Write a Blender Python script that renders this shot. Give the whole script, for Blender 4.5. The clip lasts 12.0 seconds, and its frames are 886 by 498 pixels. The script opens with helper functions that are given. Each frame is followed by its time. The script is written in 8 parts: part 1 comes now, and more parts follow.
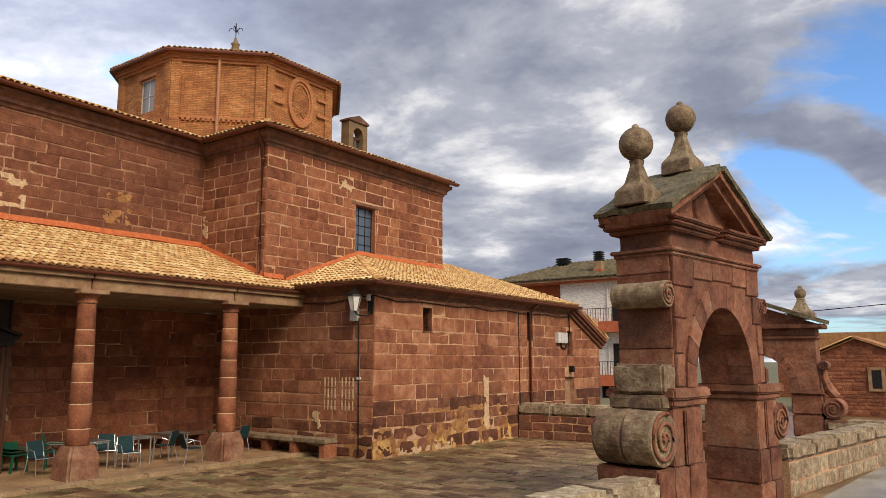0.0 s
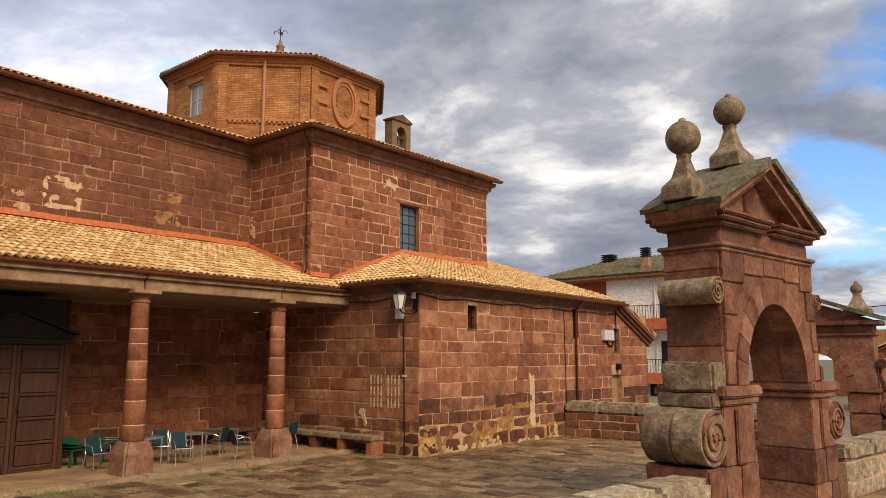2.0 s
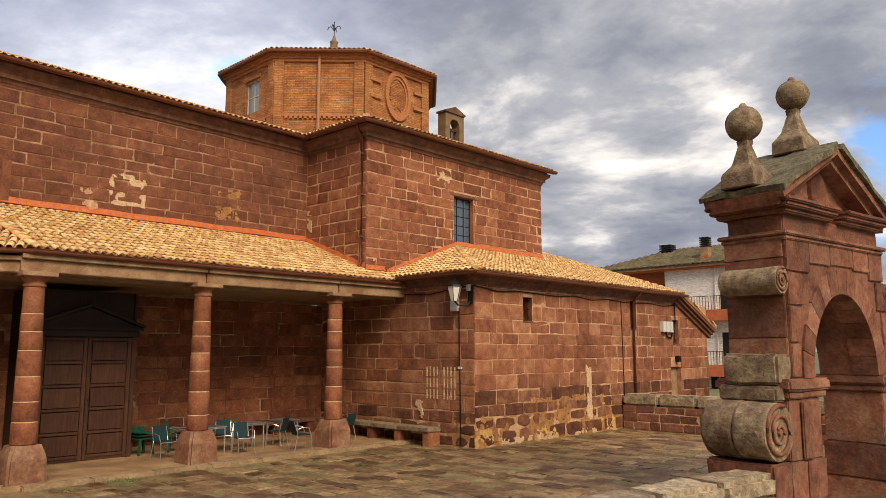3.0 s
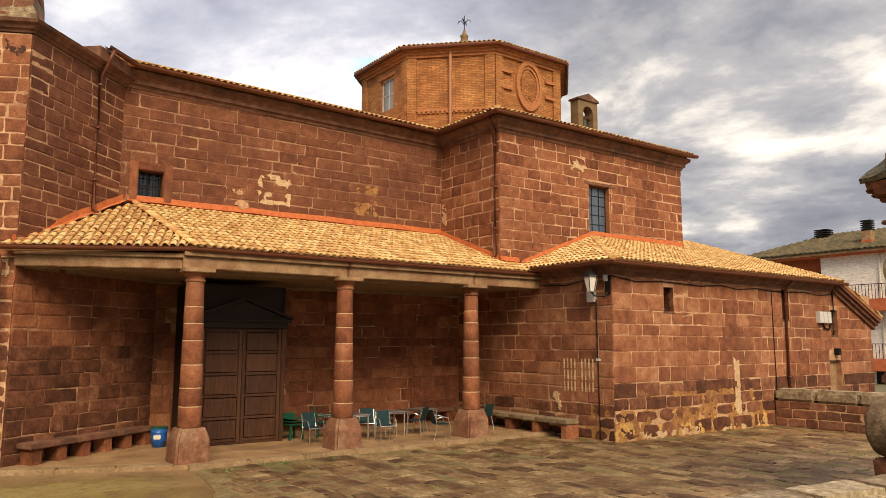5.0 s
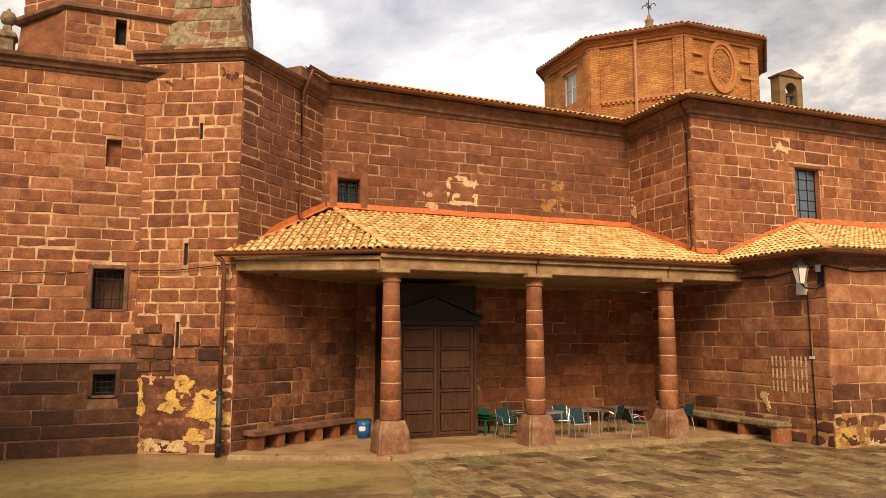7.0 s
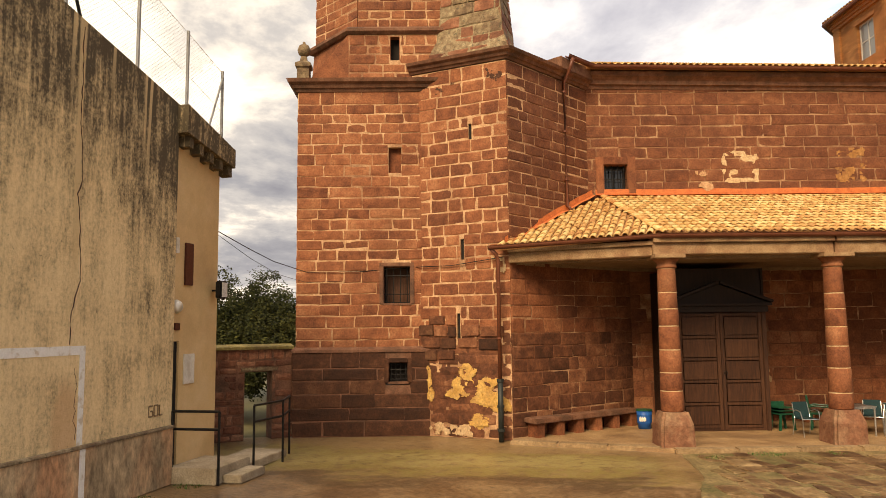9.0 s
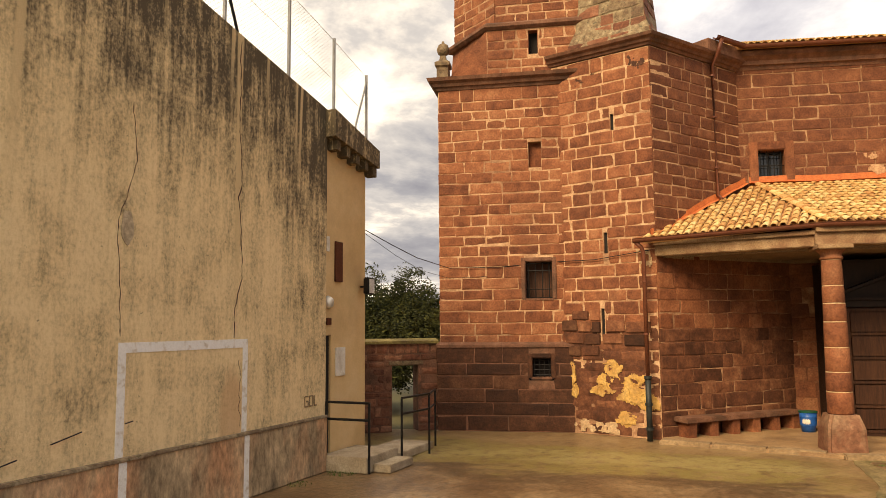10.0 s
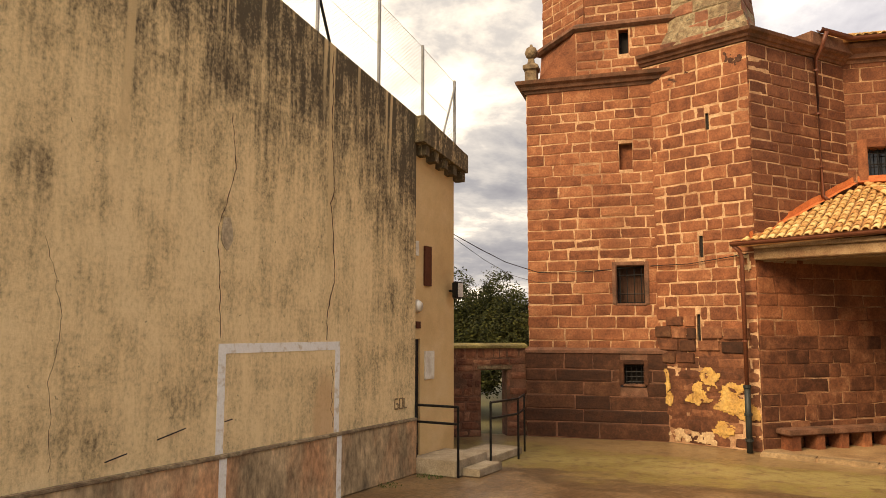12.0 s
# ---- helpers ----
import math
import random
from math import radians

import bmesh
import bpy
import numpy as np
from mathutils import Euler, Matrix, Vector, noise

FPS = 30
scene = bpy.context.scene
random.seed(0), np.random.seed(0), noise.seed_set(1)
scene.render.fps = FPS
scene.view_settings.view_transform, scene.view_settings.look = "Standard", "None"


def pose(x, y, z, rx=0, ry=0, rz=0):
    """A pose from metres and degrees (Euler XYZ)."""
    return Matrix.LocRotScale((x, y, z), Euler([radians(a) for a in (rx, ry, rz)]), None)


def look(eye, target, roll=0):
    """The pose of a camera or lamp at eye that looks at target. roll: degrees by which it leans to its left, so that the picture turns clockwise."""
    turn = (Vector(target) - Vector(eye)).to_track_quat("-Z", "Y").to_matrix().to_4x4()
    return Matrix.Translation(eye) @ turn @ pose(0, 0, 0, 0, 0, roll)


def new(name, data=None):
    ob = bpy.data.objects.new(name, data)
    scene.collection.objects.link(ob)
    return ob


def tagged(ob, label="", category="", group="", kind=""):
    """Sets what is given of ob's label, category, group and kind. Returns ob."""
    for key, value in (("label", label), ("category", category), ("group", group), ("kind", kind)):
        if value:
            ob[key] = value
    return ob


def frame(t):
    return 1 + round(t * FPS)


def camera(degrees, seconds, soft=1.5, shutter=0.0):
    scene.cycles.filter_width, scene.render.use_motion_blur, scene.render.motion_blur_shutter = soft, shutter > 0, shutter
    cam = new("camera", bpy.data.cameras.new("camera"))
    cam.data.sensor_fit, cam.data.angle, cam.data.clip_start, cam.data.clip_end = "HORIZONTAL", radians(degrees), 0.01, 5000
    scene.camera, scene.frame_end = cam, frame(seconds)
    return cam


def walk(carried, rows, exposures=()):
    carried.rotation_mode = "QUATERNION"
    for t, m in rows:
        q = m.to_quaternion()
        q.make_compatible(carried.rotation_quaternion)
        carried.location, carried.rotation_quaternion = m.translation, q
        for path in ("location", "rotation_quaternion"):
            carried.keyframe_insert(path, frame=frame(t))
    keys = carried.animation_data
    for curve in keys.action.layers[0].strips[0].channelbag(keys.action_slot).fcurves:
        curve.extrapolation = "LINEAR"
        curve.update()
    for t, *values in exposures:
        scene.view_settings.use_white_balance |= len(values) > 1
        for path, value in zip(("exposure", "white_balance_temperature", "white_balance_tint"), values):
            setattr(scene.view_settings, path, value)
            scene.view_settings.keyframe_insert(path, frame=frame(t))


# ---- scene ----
cam = camera(61.4, 12.0, soft=0.8)
SCALE = 1.2                # metres to one unit of the plan below
EYE, TURN = 2.4 * SCALE, 36.0
ROWS = [
    (0, 0.00, 8.57, 0.00),
    (0.5, 0.25, 8.59, 0.01),
    (1, 0.83, 8.64, -0.01),
    (1.5, 1.83, 8.62, -0.03),
    (2, 3.43, 8.40, 0.03),
    (2.5, 5.35, 8.15, 0.07),
    (3, 7.65, 7.80, 0.03),
    (3.2, 8.82, 7.58, -0.11),
    (5, 17.99, 7.13, -0.16),
    (5.5, 20.91, 7.33, -0.20),
    (6, 24.59, 7.31, -0.20),
    (6.5, 28.37, 7.09, -0.10),
    (7, 32.45, 6.87, -0.04),
    (7.2, 34.10, 6.84, 0.02),
    (9, 53.15, 6.16, 0.66),
    (9.5, 58.83, 6.04, 0.60),
    (10, 64.01, 5.90, 0.49),
    (10.5, 67.56, 5.97, 0.28),
    (11, 69.65, 6.14, 0.08),
    (11.5, 70.47, 6.26, 0.03),
    (12, 70.77, 6.25, -0.08),
]
walk(cam, [(t, pose(0, 0, EYE, 90 + pitch, roll, TURN + yaw)) for t, yaw, pitch, roll in ROWS],
     [(0.0, 0.28, 6600, 11), (3.0, 0.36, 7100, 11), (5.0, 0.50, 7700, 11), (7.0, 0.72, 8500, 11), (9.0, 0.68, 8800, 11), (12.0, 0.75, 9000, 11)])

# ---- sky, sun ----
world = bpy.data.worlds.new("sky")
scene.world = world
world.use_nodes = True
wn, wl = world.node_tree.nodes, world.node_tree.links
wn.clear()
w_out = wn.new("ShaderNodeOutputWorld")
w_bg = wn.new("ShaderNodeBackground")
w_sky = wn.new("ShaderNodeTexSky")
w_sky.sky_type, w_sky.sun_disc = "NISHITA", False
w_sky.sun_elevation, w_sky.sun_rotation = radians(39), radians(115)
w_co = wn.new("ShaderNodeTexCoord")


def w_math(op, a, b=None, c=None):
    q = wn.new("ShaderNodeMath")
    q.operation = op
    for i, v in enumerate((a, b, c)):
        if isinstance(v, (int, float)):
            q.inputs[i].default_value = v
        elif v is not None:
            wl.new(v, q.inputs[i])
    return q.outputs[0]


def w_toward(yaw, rise, lo, hi, v0, v1):
    """A smooth step from v0 to v1 towards one direction of the sky (cosines lo to hi)."""
    d = Vector((-math.sin(radians(yaw)), math.cos(radians(yaw)), math.tan(radians(rise)))).normalized()
    dot = wn.new("ShaderNodeVectorMath")
    dot.operation = "DOT_PRODUCT"
    wl.new(w_co.outputs["Generated"], dot.inputs[0])
    dot.inputs[1].default_value = d
    r = wn.new("ShaderNodeMapRange")
    r.interpolation_type = "SMOOTHSTEP"
    for i, v in enumerate((lo, hi, v0, v1)):
        r.inputs[i + 1].default_value = v
    wl.new(dot.outputs["Value"], r.inputs[0])
    return r.outputs[0]


def w_noise(vec, scale, detail, rough, distortion=0.0):
    q = wn.new("ShaderNodeTexNoise")
    q.inputs["Scale"].default_value, q.inputs["Detail"].default_value = scale, detail
    q.inputs["Roughness"].default_value, q.inputs["Distortion"].default_value = rough, distortion
    wl.new(vec, q.inputs["Vector"])
    return q.outputs[0]


def w_ramp(fac, stops):
    r = wn.new("ShaderNodeValToRGB")
    e = r.color_ramp.elements
    e[0].position, e[0].color = stops[0][0], (*stops[0][1], 1)
    e[1].position, e[1].color = stops[-1][0], (*stops[-1][1], 1)
    for p, c in stops[1:-1]:
        e.new(p).color = (*c, 1)
    wl.new(fac, r.inputs[0])
    return r.outputs[0]


def w_mixed(fac, a, b, mode="MIX"):
    q = wn.new("ShaderNodeMixRGB")
    q.blend_type = mode
    for i, v in enumerate((fac, a, b)):
        if isinstance(v, float):
            q.inputs[i].default_value = v
        elif isinstance(v, tuple):
            q.inputs[i].default_value = (*v, 1)
        else:
            wl.new(v, q.inputs[i])
    return q.outputs[0]


# a cloud deck seen in perspective: the direction laid out on a level sheet
w_sep = wn.new("ShaderNodeSeparateXYZ")
wl.new(w_co.outputs["Generated"], w_sep.inputs[0])
w_high = w_math("ADD", w_math("MAXIMUM", w_sep.outputs[2], 0.0), 0.20)
w_deck = wn.new("ShaderNodeCombineXYZ")
wl.new(w_math("DIVIDE", w_sep.outputs[0], w_high), w_deck.inputs[0])
wl.new(w_math("DIVIDE", w_sep.outputs[1], w_high), w_deck.inputs[1])
w_deck.inputs[2].default_value = 2.3
w_body = w_noise(w_deck.outputs[0], 1.15, 9, 0.56, 0.35)
w_fluff = w_noise(w_deck.outputs[0], 3.6, 8, 0.60, 0.2)
w_cloud = w_math("ADD", w_math("MULTIPLY", w_body, 0.72), w_math("MULTIPLY", w_fluff, 0.28))
w_lit = w_ramp(w_cloud, ((0.38, (0.135, 0.152, 0.212)), (0.47, (0.205, 0.228, 0.292)), (0.54, (0.33, 0.35, 0.405)), (0.63, (0.80, 0.79, 0.78))))
w_gap = w_toward(5, 11, 0.966, 0.993, 0.0, 0.17)
w_hole = w_ramp(w_math("SUBTRACT", w_noise(w_deck.outputs[0], 0.95, 7, 0.55, 0.5), w_gap), ((0.30, (1, 1, 1)), (0.36, (0, 0, 0))))
w_blue = w_mixed(1.0, w_sky.outputs[0], (0.085, 0.115, 0.15), "MULTIPLY")
w_all = w_mixed(w_hole, w_lit, w_blue)
w_bright = w_math("MULTIPLY", w_toward(71, 24, 0.88, 1.0, 1.0, 2.0), w_toward(108, 14, 0.90, 1.0, 1.0, 1.08))
w_zen = wn.new("ShaderNodeMapRange")        # the deck is thinner and brighter overhead
for i, v in enumerate((0.46, 1.0, 1.0, 2.5)):
    w_zen.inputs[i + 1].default_value = v
wl.new(w_sep.outputs[2], w_zen.inputs[0])
w_fin = w_mixed(1.0, w_all, w_math("MULTIPLY", w_bright, w_zen.outputs[0]), "MULTIPLY")
wl.new(w_fin, w_bg.inputs[0])
w_bg.inputs[1].default_value = 1.16
wl.new(w_bg.outputs[0], w_out.inputs[0])

sun = new("sun", bpy.data.lights.new("sun", "SUN"))
sun.data.energy, sun.data.angle, sun.data.color = 2.9, radians(30), (1.0, 0.86, 0.68)
sun.matrix_world = look((17.2, -8.0, 15.6), (0, 0, 0))


# ---- materials ----
def ramp(nodes, stops):
    r = nodes.new("ShaderNodeValToRGB")
    e = r.color_ramp.elements
    e[0].position, e[0].color = stops[0][0], (*stops[0][1], 1)
    e[1].position, e[1].color = stops[-1][0], (*stops[-1][1], 1)
    for p, c in stops[1:-1]:
        e.new(p).color = (*c, 1)
    return r


def surface(name, stops, scale=6.0, rough=0.85, vary=0.0, stain=None, stain_scale=0.7, stain_amount=0.5, bump=0.3, fine=60.0, stretch=(1, 1, 1), metal=0.0, speck=None, island=False, band=(0.48, 0.66), grain=0.42):
    """A matt mineral or painted surface: tones by noise, a shift for each object, stains and grain."""
    m = bpy.data.materials.new(name)
    m.use_nodes = True
    n, l = m.node_tree.nodes, m.node_tree.links
    b = n["Principled BSDF"]
    geo = n.new("ShaderNodeNewGeometry")
    mp = n.new("ShaderNodeMapping")
    mp.inputs["Scale"].default_value = stretch
    l.new(geo.outputs["Position"], mp.inputs[0])
    a = n.new("ShaderNodeTexNoise")
    a.inputs["Scale"].default_value, a.inputs["Detail"].default_value, a.inputs["Roughness"].default_value = scale, 6, 0.62
    l.new(mp.outputs[0], a.inputs["Vector"])
    fac = a.outputs[0]
    if vary:
        rnd = n.new("ShaderNodeObjectInfo") if not island else geo
        out = rnd.outputs["Random"] if not island else rnd.outputs["Random Per Island"]
        mm = n.new("ShaderNodeMath")
        mm.operation = "MULTIPLY_ADD"
        mm.inputs[1].default_value, mm.inputs[2].default_value = vary, -vary / 2
        l.new(out, mm.inputs[0])
        ad = n.new("ShaderNodeMath")
        l.new(fac, ad.inputs[0])
        l.new(mm.outputs[0], ad.inputs[1])
        fac = ad.outputs[0]
    r = ramp(n, stops)
    l.new(fac, r.inputs[0])
    col = r.outputs[0]
    if stain:
        s = n.new("ShaderNodeTexNoise")
        s.inputs["Scale"].default_value, s.inputs["Detail"].default_value, s.inputs["Roughness"].default_value = stain_scale, 7, 0.6
        l.new(mp.outputs[0], s.inputs["Vector"])
        sr = ramp(n, ((band[0], (0, 0, 0)), (band[1], (stain_amount,) * 3)))
        l.new(s.outputs[0], sr.inputs[0])
        mx = n.new("ShaderNodeMixRGB")
        mx.inputs[2].default_value = (*stain, 1)
        l.new(sr.outputs[0], mx.inputs[0])
        l.new(col, mx.inputs[1])
        col = mx.outputs[0]
    if speck:
        s = n.new("ShaderNodeTexNoise")
        s.inputs["Scale"].default_value, s.inputs["Detail"].default_value = 14.0, 4
        l.new(geo.outputs["Position"], s.inputs["Vector"])
        sr = ramp(n, ((0.56, (0, 0, 0)), (0.66, (0.75,) * 3)))
        l.new(s.outputs[0], sr.inputs[0])
        mx = n.new("ShaderNodeMixRGB")
        mx.inputs[2].default_value = (*speck, 1)
        l.new(sr.outputs[0], mx.inputs[0])
        l.new(col, mx.inputs[1])
        col = mx.outputs[0]
    g1 = n.new("ShaderNodeTexNoise")
    g1.inputs["Scale"].default_value, g1.inputs["Detail"].default_value, g1.inputs["Roughness"].default_value = fine * 0.55, 8, 0.72
    l.new(mp.outputs[0], g1.inputs["Vector"])
    gr = ramp(n, ((0.30, (1 - grain,) * 3), (0.70, (1 + grain * 0.8,) * 3)))
    l.new(g1.outputs[0], gr.inputs[0])
    gm = n.new("ShaderNodeMixRGB")
    gm.blend_type, gm.inputs[0].default_value = "MULTIPLY", 1.0
    l.new(col, gm.inputs[1])
    l.new(gr.outputs[0], gm.inputs[2])
    col = gm.outputs[0]
    l.new(col, b.inputs["Base Color"])
    f = n.new("ShaderNodeTexNoise")
    f.inputs["Scale"].default_value, f.inputs["Detail"].default_value = fine, 5
    l.new(mp.outputs[0], f.inputs["Vector"])
    if bump:
        bp = n.new("ShaderNodeBump")
        bp.inputs["Strength"].default_value, bp.inputs["Distance"].default_value = bump, 0.02
        l.new(f.outputs[0], bp.inputs["Height"])
        l.new(bp.outputs[0], b.inputs["Normal"])
    rr = n.new("ShaderNodeMapRange")
    rr.inputs[3].default_value, rr.inputs[4].default_value = max(0.05, rough - 0.12), min(1, rough + 0.1)
    l.new(a.outputs[0], rr.inputs[0])
    l.new(rr.outputs[0], b.inputs["Roughness"])
    b.inputs["Metallic"].default_value = metal
    b.inputs["Specular IOR Level"].default_value = 0.3
    return m


RED = ((0.20, (0.115, 0.036, 0.017)), (0.40, (0.200, 0.068, 0.032)), (0.58, (0.280, 0.102, 0.048)), (0.80, (0.370, 0.160, 0.080)))
M_STONE = surface("red_sandstone", RED, scale=3.2, vary=0.34, stain=(0.10, 0.038, 0.021), stain_scale=0.55, stain_amount=0.5, bump=0.45, fine=38)
M_STONE2 = surface("paler_red_sandstone", ((0.20, (0.130, 0.043, 0.021)), (0.40, (0.235, 0.085, 0.042)), (0.58, (0.32, 0.130, 0.064)), (0.80, (0.43, 0.21, 0.115))), scale=3.2, vary=0.36, stain=(0.13, 0.052, 0.029), stain_scale=0.5, stain_amount=0.6, bump=0.45, fine=38)
# darker copy of RED for the nave; also paints the turret flank's shade
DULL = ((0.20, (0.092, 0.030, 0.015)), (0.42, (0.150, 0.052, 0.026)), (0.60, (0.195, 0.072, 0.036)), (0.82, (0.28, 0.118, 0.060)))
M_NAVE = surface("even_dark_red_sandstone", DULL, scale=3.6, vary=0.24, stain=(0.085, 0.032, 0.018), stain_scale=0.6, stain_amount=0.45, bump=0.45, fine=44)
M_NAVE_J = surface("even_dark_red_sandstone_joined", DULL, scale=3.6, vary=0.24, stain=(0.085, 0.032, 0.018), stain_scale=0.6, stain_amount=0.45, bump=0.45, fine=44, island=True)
M_STONE_J = surface("red_sandstone_joined", RED, scale=3.2, vary=0.34, stain=(0.10, 0.038, 0.021), stain_scale=0.55, stain_amount=0.5, bump=0.45, fine=38, island=True)
# dark stone colour that paints the shade in gaps and cracks
M_GAPSHADE = surface("damp_sandstone", ((0.25, (0.032, 0.014, 0.009)), (0.55, (0.072, 0.030, 0.018)), (0.8, (0.135, 0.063, 0.036))), scale=3.5, vary=0.35, bump=0.45, fine=38)
M_BASE = surface("dark_base_sandstone", ((0.25, (0.033, 0.013, 0.007)), (0.5, (0.065, 0.025, 0.013)), (0.65, (0.096, 0.039, 0.020)), (0.82, (0.148, 0.068, 0.036))), scale=3.0, vary=0.35, bump=0.6, fine=26)
M_MORTAR = surface("pale_mortar", ((0.3, (0.36, 0.19, 0.10)), (0.5, (0.52, 0.31, 0.175)), (0.75, (0.66, 0.44, 0.27))), scale=5, stain=(0.20, 0.085, 0.045), stain_scale=0.45, stain_amount=0.8, bump=0.5, fine=45)
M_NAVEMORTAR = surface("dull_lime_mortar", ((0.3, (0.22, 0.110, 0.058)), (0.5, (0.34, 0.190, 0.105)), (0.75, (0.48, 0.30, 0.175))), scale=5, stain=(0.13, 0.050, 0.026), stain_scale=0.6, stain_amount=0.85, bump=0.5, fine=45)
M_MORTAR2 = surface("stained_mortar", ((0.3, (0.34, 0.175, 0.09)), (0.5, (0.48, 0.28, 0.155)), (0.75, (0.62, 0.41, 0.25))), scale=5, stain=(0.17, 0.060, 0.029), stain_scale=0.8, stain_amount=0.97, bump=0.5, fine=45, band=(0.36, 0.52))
M_MOSSROOF = surface("moss_dark_slab", ((0.28, (0.045, 0.036, 0.020)), (0.45, (0.10, 0.082, 0.045)), (0.62, (0.165, 0.14, 0.08)), (0.82, (0.27, 0.235, 0.145))), scale=6, bump=0.8, fine=22, grain=0.6)
M_YELLOW = surface("yellow_lime_plaster", ((0.3, (0.42, 0.225, 0.065)), (0.5, (0.58, 0.35, 0.11)), (0.75, (0.70, 0.48, 0.19))), scale=6, stain=(0.25, 0.11, 0.05), stain_scale=3.0, stain_amount=0.5, bump=0.6, fine=30)
M_OCHREMORTAR = surface("ochre_bedding_mortar", ((0.3, (0.230, 0.100, 0.034)), (0.5, (0.340, 0.164, 0.058)), (0.75, (0.459, 0.248, 0.098))), scale=5, stain=(0.20, 0.085, 0.04), stain_scale=1.6, stain_amount=0.6, bump=0.6, fine=30)
M_PALE = surface("pale_patch_mortar", ((0.3, (0.42, 0.26, 0.14)), (0.5, (0.55, 0.38, 0.22)), (0.75, (0.66, 0.50, 0.32))), scale=7, bump=0.5, fine=40)
M_CORNICE = surface("cornice_stone", ((0.25, (0.098, 0.043, 0.026)), (0.5, (0.182, 0.083, 0.050)), (0.8, (0.286, 0.150, 0.096))), scale=4, stain=(0.05, 0.035, 0.025), stain_scale=1.2, stain_amount=0.6, bump=0.4)
M_GATE = surface("weathered_gate_stone", ((0.25, (0.092, 0.033, 0.019)), (0.45, (0.184, 0.070, 0.039)), (0.60, (0.270, 0.113, 0.063)), (0.80, (0.402, 0.215, 0.131))), scale=2.6, stain=(0.085, 0.055, 0.038), stain_scale=1.3, stain_amount=0.5, bump=0.8, fine=20, vary=0.28)
M_LICHEN = surface("lichen_covered_stone", ((0.28, (0.100, 0.064, 0.038)), (0.45, (0.190, 0.130, 0.076)), (0.6, (0.29, 0.220, 0.132)), (0.8, (0.43, 0.36, 0.235))), scale=7, stain=(0.10, 0.05, 0.035), stain_scale=2.0, stain_amount=0.6, bump=0.7, fine=26, vary=0.15, speck=(0.07, 0.06, 0.04))
M_TILE = surface("sandy_clay_tile", ((0.2, (0.42, 0.20, 0.075)), (0.42, (0.60, 0.36, 0.14)), (0.6, (0.72, 0.50, 0.22)), (0.82, (0.76, 0.58, 0.30))), scale=5, vary=0.42, bump=0.3, stain=(0.38, 0.17, 0.07), stain_scale=1.3, stain_amount=0.35)
M_TILE_J = surface("sandy_clay_tile_joined", ((0.2, (0.42, 0.20, 0.075)), (0.42, (0.60, 0.36, 0.14)), (0.6, (0.72, 0.50, 0.22)), (0.82, (0.76, 0.58, 0.30))), scale=5, vary=0.42, bump=0.3, stain=(0.38, 0.17, 0.07), stain_scale=1.3, stain_amount=0.35, island=True)
M_TILEBED = surface("roof_bed_clay", ((0.3, (0.28, 0.12, 0.045)), (0.7, (0.46, 0.24, 0.10))), scale=6, bump=0.4)
M_FLASH = surface("orange_sealed_flashing", ((0.3, (0.42, 0.105, 0.035)), (0.7, (0.60, 0.18, 0.06))), scale=5, rough=0.7, bump=0.3)
M_GUTTER = surface("brown_painted_metal", ((0.3, (0.125, 0.040, 0.022)), (0.7, (0.175, 0.060, 0.034))), scale=3, rough=0.45, bump=0.05)
M_BEAM = surface("pale_stone_beam", ((0.25, (0.20, 0.115, 0.06)), (0.5, (0.33, 0.205, 0.11)), (0.8, (0.46, 0.32, 0.19))), scale=3, stain=(0.20, 0.09, 0.05), stain_scale=1.4, stain_amount=0.7, bump=0.4)
M_PLASTER = surface("ceiling_plaster", ((0.3, (0.22, 0.14, 0.08)), (0.7, (0.34, 0.23, 0.14))), scale=3, bump=0.2)
M_BRICK = surface("thin_orange_brick", ((0.22, (0.27, 0.098, 0.036)), (0.45, (0.41, 0.172, 0.062)), (0.62, (0.50, 0.235, 0.090)), (0.82, (0.58, 0.32, 0.14))), scale=1.4, stain=(0.24, 0.095, 0.042), stain_scale=0.9, stain_amount=0.45, bump=0.0, fine=30)
bn, bl = M_BRICK.node_tree.nodes, M_BRICK.node_tree.links
b_co = bn.new("ShaderNodeTexCoord")
b_mp = bn.new("ShaderNodeMapping")
b_mp.inputs["Rotation"].default_value = (radians(-90), 0, 0)
b_br = bn.new("ShaderNodeTexBrick")
b_br.inputs["Scale"].default_value = 1.0
b_br.inputs["Brick Width"].default_value, b_br.inputs["Row Height"].default_value, b_br.inputs["Mortar Size"].default_value = 0.29, 0.062, 0.008
b_br.inputs["Color1"].default_value, b_br.inputs["Color2"].default_value, b_br.inputs["Mortar"].default_value = (0.72, 0.70, 0.66, 1), (1.15, 1.1, 1.05, 1), (0.52, 0.50, 0.46, 1)
bl.new(b_co.outputs["Object"], b_mp.inputs[0])
bl.new(b_mp.outputs[0], b_br.inputs["Vector"])
b_pr = bn["Principled BSDF"]
b_mx = bn.new("ShaderNodeMixRGB")
b_mx.blend_type, b_mx.inputs[0].default_value = "MULTIPLY", 1.0
bl.new(b_pr.inputs["Base Color"].links[0].from_socket, b_mx.inputs[1])
bl.new(b_br.outputs["Color"], b_mx.inputs[2])
bl.new(b_mx.outputs[0], b_pr.inputs["Base Color"])
b_bp = bn.new("ShaderNodeBump")
b_bp.inputs["Strength"].default_value, b_bp.inputs["Distance"].default_value = 0.7, 0.015
bl.new(b_br.outputs["Fac"], b_bp.inputs["Height"])
b_bp.invert = True
bl.new(b_bp.outputs[0], b_pr.inputs["Normal"])
